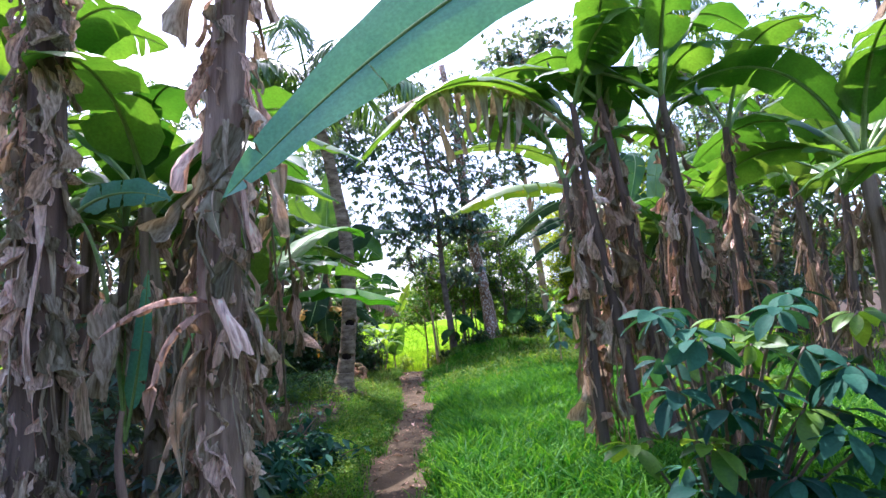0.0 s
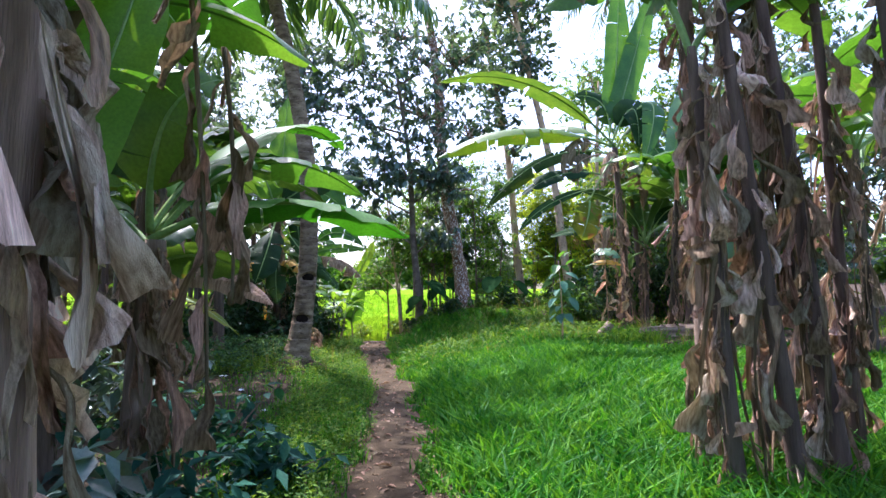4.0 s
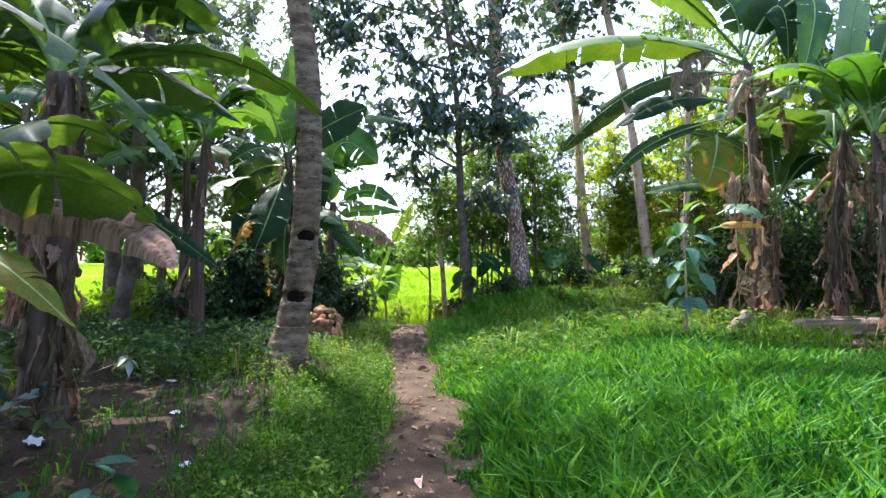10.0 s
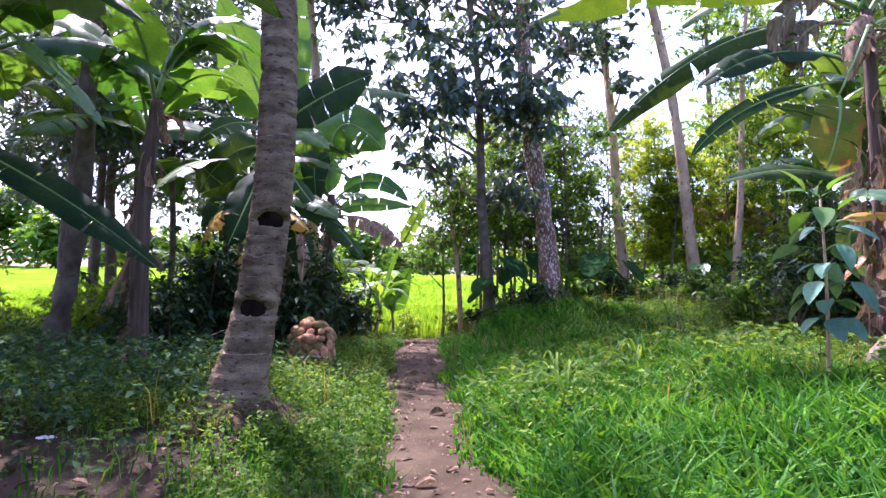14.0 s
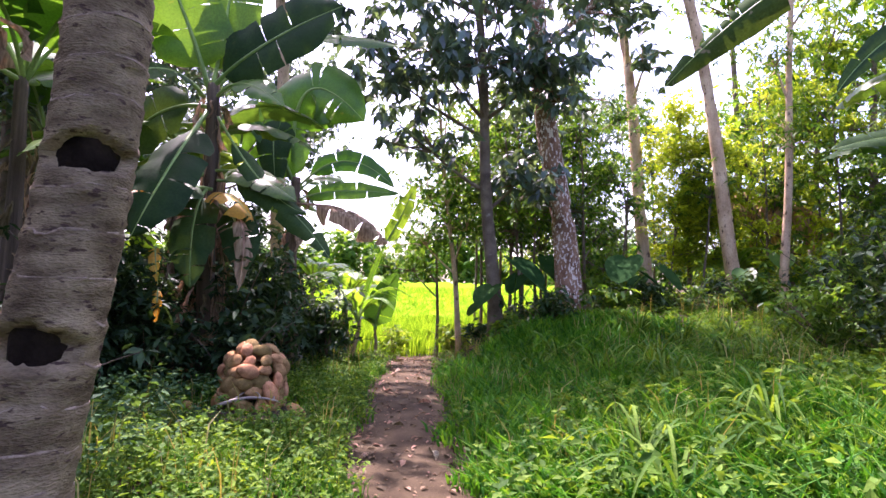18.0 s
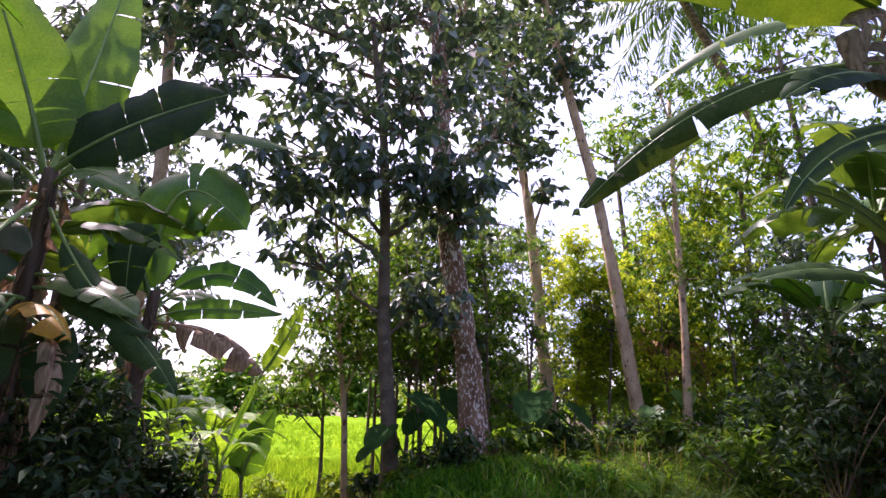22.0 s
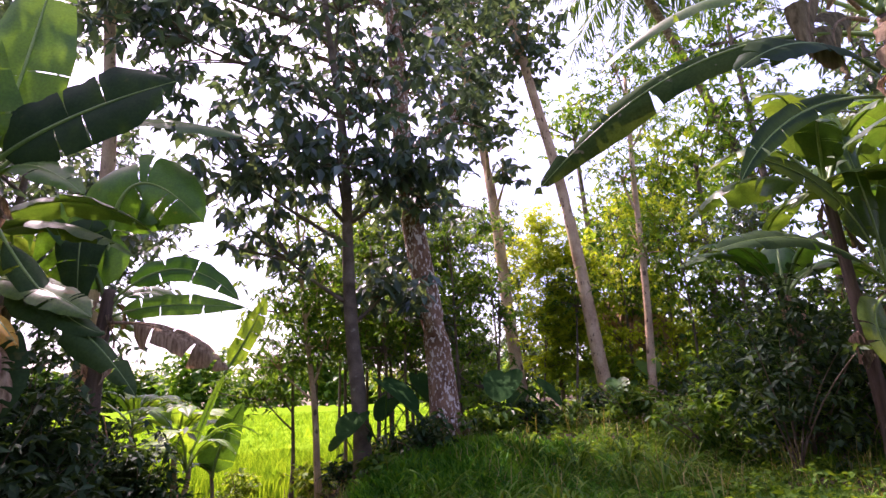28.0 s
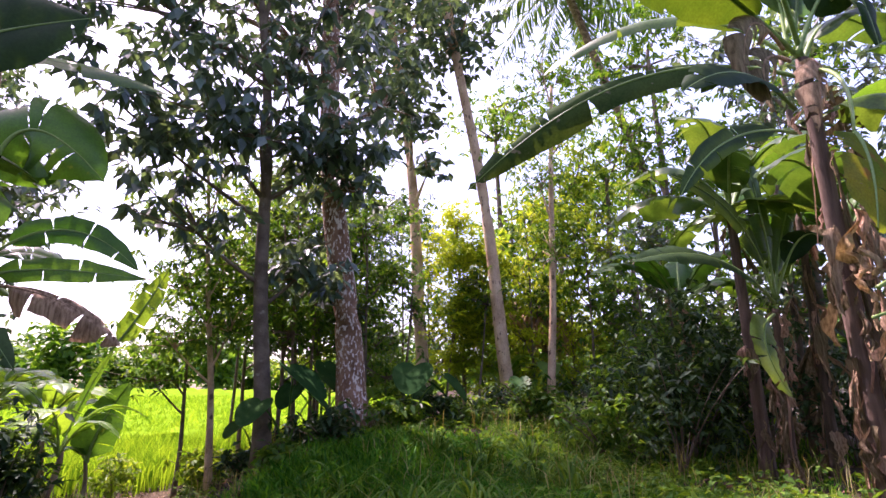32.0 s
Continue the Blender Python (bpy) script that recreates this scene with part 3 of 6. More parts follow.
def palm_frond(geo_rib, geo_leaf, p0, p1, p2, leaflet=0.95, pairs=70, droop=0.8, r=rng):
    c = bezier(p0, p1, p2, pairs)
    tube(geo_rib, c, np.linspace(0.035, 0.006, pairs), 5)
    t, s, u = frames_along(c)
    k = np.arange(7, pairs)
    for side in (1, -1):
        way = t[k] * 0.55 + side * s[k] * 0.9 + np.array([0, 0, -droop]) * r.uniform(0.5, 1.3, (len(k), 1))
        long = leaflet * np.sin(np.pi * np.linspace(0.2, 0.92, len(k))) ** 0.7
        leaves(geo_leaf, c[k], way, long * r.uniform(0.85, 1.1, len(k)), 0.085, curl=0.35, fine=True)


def shrub(label, x, y, height, spread, count, leaf=LEAF_MID, leaf_size=0.12, leaf_wide=0.42, per=6, group="", seed=0, stems=7, name="shrub", fine=False, droop=0.35):
    r = np.random.default_rng(seed + 300)
    z = float(ground_z(x, y)) - 0.02
    plant = thing(name, x, y, z, label, "shrub", group)
    wood, crown = Geo(), Geo()
    ends = np.stack([r.normal(0, spread * 0.45, stems), r.normal(0, spread * 0.45, stems), height * r.uniform(0.5, 1, stems)], 1)
    for e in ends:
        tube(wood, bezier((r.normal(0, 0.03), r.normal(0, 0.03), 0), (e[0] * 0.3, e[1] * 0.3, e[2] * 0.6), e, 8), np.linspace(0.014, 0.004, 8), 5)
    part("stalk", wood, BARK_DARK, plant)
    pts = blob_points((0, 0, height * 0.55), (spread * 0.6, spread * 0.6, height * 0.5), count, r, 0.5)
    pts = np.r_[pts[pts[:, 2] > 0.03], ends]
    whorls(crown, pts, per, leaf_size, leaf_wide, droop, r, fine)
    part("foliage", crown, leaf, plant)
    return plant


def heart_leaf(geo, at, way, size, r):
    """A hanging heart-shaped blade with a notch at its stalk."""
    a = np.linspace(0, 2 * np.pi, 20, endpoint=False)
    rad = 0.55 * (1 - 0.42 * np.exp(-((a - np.pi) / 0.33) ** 2)) * (1 + 0.35 * np.maximum(np.cos(a), 0) ** 4)
    x, y = rad * np.cos(a) + 0.18, rad * np.sin(a) * 0.88
    way = unit(way)
    side = unit(np.cross(way, (0, 0, 1.0)) + 1e-6)
    top = np.cross(side, way)
    rim = at + size * (x[:, None] * way + y[:, None] * side + (0.16 * np.abs(y) - 0.12 * x * x)[:, None] * top)
    mid = at + size * (0.5 * x[:, None] * way + 0.5 * y[:, None] * side + (0.05 * np.abs(y) - 0.02)[:, None] * top)
    k = np.arange(20)
    j = (k + 1) % 20
    geo.add(np.r_[rim, mid, [at]], np.stack([k, j, j + 20, k + 20], 1), np.stack([k + 20, j + 20, np.full(20, 40)], 1))


def taro(label, x, y, stalks, mat=None, group="taro plants", seed=0):
    """Heart-shaped leaves on stalks. stalks: (dx, dy, height, blade size, way)."""
    r = np.random.default_rng(seed)
    z = float(ground_z(x, y)) - 0.02
    plant = thing("taro_plant", x, y, z, label, "plant", group)
    for dx, dy, h, size, way in stalks:
        end = np.array([dx, dy, h])
        part("stalk", tube(Geo(), bezier((0, 0, 0), (dx * 0.3, dy * 0.3, h * 0.75), end, 10), np.linspace(0.02, 0.008, 10), 6), EAR, plant)
        g = Geo()
        heart_leaf(g, end, np.array(way, float), size, r)
        part("leaf", g, mat or EAR, plant)
    return plant


def blades(geo, at, height, r, wide=0.007, lean=0.5):
    """Grass blades: a bent strip that tapers to a point."""
    n = len(at)
    a, b = r.uniform(0, 6.28, n), r.uniform(0, 6.28, n)
    out = np.stack([np.cos(a), np.sin(a), 0 * a], 1) * (height * lean * r.uniform(0.2, 1.3, n))[:, None]
    side = np.stack([np.cos(b), np.sin(b), 0 * b], 1) * (wide * r.uniform(0.6, 1.4, n))[:, None]
    up = np.zeros((n, 3))
    up[:, 2] = height
    v = np.stack([at - side * 0.6, at + side * 0.6, at + 0.3 * out + 0.6 * up + side, at + 0.3 * out + 0.6 * up - side, at + out + up * r.uniform(0.7, 1.0, (n, 1))], 1)
    k = np.arange(n)[:, None] * 5
    geo.add(v, k + [0, 1, 2, 3], k + [3, 2, 4])


def on_ground(x, y, dz=0.0):
    return np.stack([x, y, ground_z(x, y) + dz], 1)


# ---- ground ----
def ground_sheet():
    xs = np.r_[-400, -200, -100, -60, -40, -28, np.arange(-20, -8, 1.0), np.arange(-8, 10, 0.25), np.arange(10, 24, 1.0), 28, 40, 60, 100, 200, 400]
    ys = np.r_[-300, -150, -70, -40, -20, -12, np.arange(-8, -2, 1.0), np.arange(-2, 30, 0.25), np.arange(30, 46, 1.0), 50, 60, 80, 110, 150, 220, 400]
    x, y = np.meshgrid(xs, ys)
    v = np.stack([x, y, ground_z(x, y)], -1)
    return Geo().add(v, grid_faces(len(ys), len(xs)))


tagged(part("ground", ground_sheet(), SOIL), "brown earth floor of the grove with leaf litter", "ground", kind="structure")


def dirt_path():
    ys = np.arange(-6, 25.2, 0.12)
    u = np.linspace(-1, 1, 9)
    half = 0.40 + 0.14 * step((ys - 12) / 4) + 0.05 * np.sin(ys * 1.3) + 0.04 * np.sin(ys * 3.7 + 1)
    ragged = 1 + 0.16 * np.sin(ys * 9.1)[:, None] * (u > 0) + 0.16 * np.sin(ys * 7.7 + 2)[:, None] * (u < 0)
    x = path_x(ys)[:, None] + half[:, None] * u[None] * ragged
    y = np.repeat(ys[:, None], 9, 1)
    z = ground_z(x, y) + 0.03 * (1 - np.abs(u[None]) ** 3) - 0.008 + rng.normal(0, 0.003, x.shape)
    return Geo().add(np.stack([x, y, z], -1), grid_faces(len(ys), 9))


tagged(part("path", dirt_path(), PATH_SOIL), "narrow trodden footpath of pinkish brown earth", "path", kind="structure")


def field_sheet():
    xs, ys = np.r_[np.arange(-60, -20, 2.0), np.arange(-20, 20, 0.5), np.arange(20, 34, 2.0), 60, 120], np.r_[np.arange(31, 58, 0.5), np.arange(58, 76, 2.0), 140, 220, 380]
    x, y = np.meshgrid(xs, ys)
    inside = x < 5.5 + 0.6 * (y - 27)
    z = ground_z(x, y) + np.where(inside, 0.45, -0.8) + np.random.default_rng(4).uniform(-0.2, 0.2, x.shape)
    return Geo().add(np.stack([x, y, z], -1), grid_faces(len(ys), len(xs)))


tagged(part("rice_canopy", field_sheet(), RICE), "sunlit yellow-green rice field beyond the trees", "rice field", kind="stuff")


# ---- coconut palm beside the path ----
def coconut_palm(label, foot, line, r0, r1, fronds, holes=(), seed=0, rings=0.15, dry=()):
    """Ringed trunk along a line of points, cut steps in its bark, and its fronds."""
    r = np.random.default_rng(seed)
    z0 = float(ground_z(*foot)) - 0.08
    plant = thing("coconut_palm", foot[0], foot[1], z0, label, "palm tree")
    o = np.array(plant.location)
    line = np.array([(foot[0], foot[1], z0)] + list(line), float) - o
    h = np.linspace(0, line[-1, 2], int(line[-1, 2] / 0.022))
    c = np.stack([np.interp(h, line[:, 2], line[:, 0]), np.interp(h, line[:, 2], line[:, 1]), h], 1)
    for axis in (0, 1):
        c[:, axis] = np.convolve(np.pad(c[:, axis], 20, "edge"), np.ones(41) / 41, "valid")
    c[:, :2] += (line[0] - c[0])[:2] * np.exp(-h / 0.3)[:, None]
    sides = 28
    a = np.linspace(0, 2 * np.pi, sides, endpoint=False)
    ring = h / rings + 0.4 * np.sin(h * 2.1)
    rad = (r0 + (r1 - r0) * np.minimum(1, h / 6.0) + 0.20 * np.exp(-h / 0.26))[:, None] * np.ones(sides)
    tooth = (ring[:, None] + 0.10 * np.sin(a[None] + h[:, None] * 2) + 0.05 * np.sin(a[None] * 3 + 1)) % 1
    rad = rad * (1 + 0.055 * tooth**3 - 0.03 * np.exp(-((tooth - 0.06) / 0.05) ** 2)) + r.normal(0, 0.0022, rad.shape)
    for hz, ang, wide, tall, deep in holes:
        da = (a[None] - ang + np.pi) % (2 * np.pi) - np.pi
        lip = h[:, None] - hz - 0.12 * tall * np.sin(da * 4.0 + hz * 9) - 0.10 * tall * np.sin(da * 11 + hz)
        dip = np.clip(1 - (np.abs(da) / wide) ** 1.6 - (np.abs(lip) / tall) ** 2, 0, 1) ** 0.35
        rad = rad - deep * dip
    for k in range(0, len(h), 8):
        j = r.integers(sides)
        rad[k:k + 2, j:j + 2] -= 0.018
    v = c[:, None] + rad[..., None] * np.stack([np.cos(a), np.sin(a), 0 * a], 1)[None]
    g = Geo().add(v, grid_faces(len(h), sides, True))
    part("trunk", g, COCO_BARK, plant)
    for level in np.arange(1, ring[-1]):
        at = np.clip(np.searchsorted(ring, level - 0.03 - 0.10 * np.sin(a + h[int(np.argmin(np.abs(ring - level)))] * 2) - 0.05 * np.sin(a * 3 + 1)), 3, len(h) - 4)
        j = np.arange(sides)
        rim = rad[at, j] - 0.006 * r.random(sides)
        for hz, ang, wide, tall, deep in holes:
            rim[(np.abs(h[at] - hz) < tall * 1.3) & (np.abs((a - ang + np.pi) % (2 * np.pi) - np.pi) < wide)] -= 0.05
        flat = np.stack([np.cos(a), np.sin(a), 0 * a], 1)
        thick = 0.003 + 0.009 * r.random(sides) ** 1.3
        rows = [c[at] + (rim + out)[:, None] * flat + np.array([0, 0, 1.0]) * (thick * up)[:, None] for out, up in ((-0.012, 1.3), (0.004, 0.6), (0.005, -0.6), (-0.012, -1.3))]
        part("leaf_scar", Geo().add(np.stack(rows), grid_faces(4, sides, True)), COCO_SCAR, plant)
    # A dark sheet in each cut paints the shade of its depth.
    for hz, ang, wide, tall, deep in holes:
        k = int(np.argmin(np.abs(h - hz)))
        y = np.linspace(-0.8, 0.8, 7)
        aa = ang + np.linspace(-0.92, 0.92, 9) * wide
        base = (r0 + (r1 - r0) * min(1, hz / 6.0)) - deep * 0.5
        pocket = np.stack([np.stack([c[k, 0] + (base + 0.006) * np.cos(aa), c[k, 1] + (base + 0.006) * np.sin(aa), np.full(9, hz + tall * q * 1.1)], 1) for q in y])
        part("hollow", Geo().add(pocket, grid_faces(7, 9)), HOLLOW_SHADE, plant, "dark patch that paints shade into the cut hollow")
    a_ = np.linspace(0, 2 * np.pi, 36, endpoint=False)
    rows = []
    for q, out in ((0.0, 3.4), (0.25, 2.9), (0.55, 2.4), (0.85, 1.9), (1.0, 1.5)):
        lump = 1 + 0.10 * np.sin(a_ * 5 + 1) + 0.07 * np.sin(a_ * 11 + seed) + r.normal(0, 0.03, 36)
        reach = r0 * out * lump
        rows.append(np.stack([c[0, 0] + reach * np.cos(a_), c[0, 1] + reach * np.sin(a_), np.full(36, 0.04 + 0.17 * q) + r.normal(0, 0.008, 36)], 1))
    part("root_mat", Geo().add(np.stack(rows), grid_faces(5, 36, True)), ROOT_MAT, plant, "brown mat of fine roots and soil at the foot")
    top = c[-1]
    for k, (turn, long, rise) in enumerate(fronds):
        rib, leaf = Geo(), Geo()
        flat = np.array([math.cos(turn), math.sin(turn), 0])
        palm_frond(rib, leaf, top, top + flat * long * 0.5 + np.array([0, 0, rise]), top + flat * long * 0.95 + np.array([0, 0, rise - long * 0.55]), r=r)
        f = part("frond", rib, MIDRIB, plant)
        part("foliage", leaf, PALM_DRY if k in dry else PALM_LEAF, f)
    return plant


coconut_palm("coconut palm with a grey ringed trunk and dark cut steps", (-1.57, 12.55),
             [(-1.45, 12.66, 0.8), (-1.36, 12.77, 1.8), (-1.34, 12.78, 2.6), (-1.37, 12.78, 3.8), (-1.7, 12.8, 5.6), (-2.15, 12.85, 7.4)], 0.175, 0.125,
             [(k * 0.63 + 0.3, 3.0 + 0.3 * math.sin(k * 3), 1.5 - 0.11 * ((k * 3) % 10)) for k in range(10)],
             holes=[(1.62, radians(-66), 1.25, 0.072, 0.10), (0.90, radians(-92), 1.2, 0.08, 0.10), (2.86, radians(-165), 0.5, 0.06, 0.06)], seed=3)

# ---- tall trees ahead ----
tree("tall tree with flaking mottled bark and a flared foot", (2.95, 20.9), (1.75, 20.9, 11.5), 0.235, 0.12,
     [(2.5, 20.5, 5.0, 1.2, 0.9, 0.6, 70), (1.6, 20.8, 7.6, 2.2, 1.6, 1.2, 130), (3.4, 21.0, 7.0, 1.3, 1.0, 0.8, 60), (2.9, 21.2, 9.6, 2.4, 1.8, 1.3, 170), (0.6, 21, 10.4, 2.2, 1.8, 1.2, 150)], LEAF_DARK, BARK_MOTTLED, 0.24, 0.46, seed=1, flare=0.9, rough=0.07, bend=-0.1)
tree("dark-barked tree with whorls of drooping leaves", (1.45, 20.3), (0.78, 20.3, 8.5), 0.125, 0.05,
     [(0.1, 20.0, 5.7, 2.0, 1.4, 1.2, 86), (1.4, 20.0, 6.4, 2.0, 1.4, 1.2, 81), (-0.6, 20.4, 7.4, 1.9, 1.4, 1.1, 86), (1.0, 20.2, 8.6, 2.1, 1.7, 1.2, 103), (-1.9, 20.2, 7.5, 1.6, 1.3, 0.9, 94), (-2.4, 20.3, 8.8, 1.7, 1.4, 1.0, 94), (-0.7, 20.0, 9.0, 1.7, 1.4, 1.0, 103),
      (0.1, 20.3, 3.9, 1.0, 0.9, 0.7, 34), (2.1, 19.7, 5.1, 1.3, 1.0, 0.65, 60), (0.9, 19.6, 5.2, 1.3, 0.9, 0.65, 60), (1.9, 20.6, 3.4, 0.9, 0.7, 0.5, 60), (-0.5, 20.0, 5.0, 1.0, 0.9, 0.7, 60)],
     LEAF_DARK, BARK_DARK, 0.27, 0.45, per=6, seed=2, bend=0.1, droop=0.75)
tree("tall straight tree with smooth pale bark", (6.0, 24.5), (4.6, 24.5, 12.5), 0.165, 0.09,
     [(5.0, 23.6, 8.3, 1.1, 0.9, 0.9, 60), (5.6, 23.8, 7.1, 0.6, 0.6, 0.6, 24), (4.9, 24.3, 9.8, 1.4, 1.3, 0.9, 120), (4.2, 24.5, 11.6, 1.7, 1.5, 1.2, 170), (6.2, 24.6, 12.4, 1.6, 1.4, 1.1, 150)], LEAF_DARK, BARK_PALE, 0.26, 0.72, per=4, seed=3, bend=0.35)
tree("tall leaning tree with smooth grey-brown bark", (7.45, 23.1), (5.3, 23.1, 13.0), 0.165, 0.09,
     [(5.9, 23.0, 10.4, 1.3, 1.2, 0.9, 110), (4.9, 23.0, 12.8, 1.8, 1.5, 1.1, 170), (6.4, 23.3, 13.6, 1.6, 1.4, 1.1, 150)], LEAF_DARK, BARK_PALE, 0.26, 0.72, per=4, seed=4, bend=0.55)
tree("slender tree with brown bark and light foliage", (8.1, 22.5), (8.5, 22.5, 9.5), 0.10, 0.045,
     [(8.4, 22.4, 5.0, 1.3, 1.1, 0.8, 80), (8.0, 22.5, 6.8, 1.4, 1.2, 0.9, 110), (8.9, 22.4, 8.4, 1.5, 1.2, 1.0, 120), (8.2, 22.4, 9.8, 1.3, 1.2, 1.0, 110)], LEAF_MID, BARK_PALE, 0.14, 0.30, per=8, seed=5)
tree("thin straight sapling tree beside the path", (0.92, 21.4), (0.30, 21.4, 5.6), 0.055, 0.022,
     [(0.1, 21.2, 2.3, 0.7, 0.6, 0.4, 60), (1.0, 21.1, 2.6, 0.7, 0.6, 0.45, 60), (0.2, 21.3, 3.2, 0.8, 0.7, 0.5, 80), (0.9, 21.4, 3.7, 0.8, 0.7, 0.5, 70), (0.0, 21.3, 4.2, 0.8, 0.7, 0.5, 70), (0.6, 21.4, 4.9, 0.9, 0.8, 0.6, 80)], LEAF_MID, BARK_PALE, 0.15, 0.36, seed=6)
tree("small tree with feathery yellow-green foliage", (7.3, 25.0), (7.0, 25.0, 6.2), 0.06, 0.02,
     [(6.9, 24.6, 2.4, 0.9, 0.7, 0.5, 220), (7.0, 24.4, 3.2, 1.1, 0.8, 0.6, 320), (7.1, 24.3, 4.1, 1.2, 0.9, 0.7, 380), (6.7, 24.5, 5.0, 1.0, 0.8, 0.6, 280), (7.6, 24.6, 5.2, 0.8, 0.7, 0.6, 180), (6.9, 24.7, 6.1, 0.7, 0.6, 0.6, 130)], LEAF_YELLOW, BARK_DARK, 0.17, 0.30, per=8, seed=7, droop=0.1)
for k, (x, y, h, mt) in enumerate([(0.55, 22.9, 3.6, LEAF_MID), (1.6, 23.6, 5.2, LEAF_MID), (3.0, 23.6, 5.6, LEAF_DARK), (2.2, 24.6, 6.2, LEAF_MID), (4.0, 24.2, 6.4, LEAF_MID), (2.05, 22.4, 4.6, LEAF_MID), (2.4, 22.9, 5.0, LEAF_DARK), (3.7, 22.6, 5.4, LEAF_MID), (3.5, 25.2, 6.6, LEAF_LIT), (5.0, 26.3, 6.4, LEAF_DARK), (6.2, 26.6, 6.8, LEAF_MID), (7.2, 27.0, 7.0, LEAF_DARK), (4.3, 27.0, 6.0, LEAF_MID), (5.6, 27.6, 7.2, LEAF_DARK),
                                (8.9, 24.2, 6.5, LEAF_YELLOW), (9.9, 23.0, 6.0, LEAF_LIT), (9.4, 25.6, 7.0, LEAF_MID), (1.7, 25.6, 6.4, LEAF_LIT), (4.4, 25.0, 5.8, LEAF_MID), (8.0, 24.4, 5.0, LEAF_LIT), (10.0, 21.4, 4.6, LEAF_MID), (10.6, 24.6, 6.6, LEAF_YELLOW), (11.2, 21.6, 5.5, LEAF_DARK)]):
    r = np.random.default_rng(k + 160)
    clumps = [(x + r.normal(0, 0.45), y + r.normal(0, 0.4), h * q, 0.9, 0.75, 0.5, 72) for q in ((0.34, 0.47, 0.6, 0.74, 0.88, 1.0) if x > 3 else (0.52, 0.6, 0.7, 0.8, 0.9, 1.0))]
    tree("slim young tree in the undergrowth", (x, y), (x - 0.15, y, h), 0.04, 0.015, clumps, mt, BARK_DARK, 0.15, 0.42, per=6, seed=170 + k, group="young trees under the canopy", bend=0.15)
for k, (x, y, tx, tz) in enumerate([(2.11, 21.4, 1.97, 2.19), (2.46, 21.8, 2.42, 2.63), (4.51, 22.6, 4.70, 2.92), (6.83, 23.6, 7.14, 3.41), (6.36, 24.4, 6.73, 2.90), (1.68, 22.2, 1.68, 2.28), (1.06, 23.0, 0.99, 2.37), (8.97, 24.6, 9.38, 3.42)]):
    q = tz + 0.4
    tree("thin bare-stemmed sapling under the trees", (x, y), (tx, y, tz + 0.8), 0.034, 0.014, [(tx, y, q, 0.7, 0.6, 0.45, 34), (tx + 0.3 * math.sin(k * 2), y + 0.1, q + 0.6, 0.8, 0.7, 0.5, 40)], LEAF_MID, BARK_DARK, 0.15, 0.40, per=6, seed=270 + k, group="thin saplings under the trees", bend=0.08 * math.sin(k * 3))
coconut_palm("distant coconut palm leaning over the grove", (16.6, 26.0), [(15.9, 26, 9.0), (14.9, 26, 11), (12.7, 26, 15.5), (12.2, 26, 16.6)], 0.22, 0.15,
             [(k * 0.57, 4.5, 1.2 - 0.11 * k) for k in range(13)], seed=9)

coconut_palm("young palm with drooping straw-coloured dry fronds", (9.9, 26.0), [(9.9, 26.0, 2.0), (9.8, 26.0, 4.2)], 0.12, 0.10,
             [(k * 0.9, 1.9, 1.0 - 0.16 * k) for k in range(9)], seed=13, dry=(4, 5, 6, 7, 8))

tree("straight pale trunk rising behind the bananas", (-2.45, 21.5), (-2.9, 21.5, 9.0), 0.15, 0.09, [(-2.9, 21.5, 8.6, 1.2, 1.1, 0.8, 90), (-2.4, 21.3, 9.6, 1.3, 1.2, 0.9, 100)], LEAF_DARK, BARK_PALE, 0.22, 0.4, seed=21, bend=0.05)
for k, (x, y, h, rad) in enumerate([(-6.4, 18.6, 8.0, 0.17), (-6.9, 20.3, 8.5, 0.10), (-7.6, 20.6, 8.5, 0.09), (-5.6, 20.9, 8.0, 0.08)]):
    tree("dark trunk in the shade at the edge of the grove", (x, y), (x - 0.2, y, h), rad, rad * 0.5, [(x + math.sin(k * 2 + q), y + 0.4 * math.cos(q * 3), h * (0.5 + 0.1 * q), 1.3, 1.2, 0.8, 80) for q in range(6)], LEAF_DARK, BARK_DARK, 0.2, 0.36, seed=22 + k, bend=0.1, group="dark trunks at the grove's edge")

tree("leafy dark tree over the banana grove", (-5.3, 16.4), (-4.6, 16.1, 8.2), 0.16, 0.06,
     [(-4.2, 15.9, 5.4, 1.2, 1.0, 0.7, 60), (-5.2, 15.6, 6.4, 1.4, 1.2, 0.9, 70), (-3.7, 15.8, 6.9, 1.3, 1.2, 0.9, 60), (-5.8, 16.4, 5.6, 1.3, 1.2, 0.9, 60)], LEAF_DARK, BARK_DARK, 0.2, 0.36, seed=31, bend=0.15)

# ---- banana plants ----
LEFT, RIGHT = "banana clump beside the path with hanging withered leaves", "banana clump on the grassy side of the path"
banana("banana plant thickly hung with withered brown leaves", (-1.18, 3.5), (-1.0, 3.45, 4.3), 0.15, 0, dry=250, dry_size=(0.12, 0.34), group=LEFT, seed=1, brown=0, strips=18, kinds=DRY_MESHES + BROWN_MESHES[::3], stem=STEM)
p = bpy.data.objects["banana_plant"]
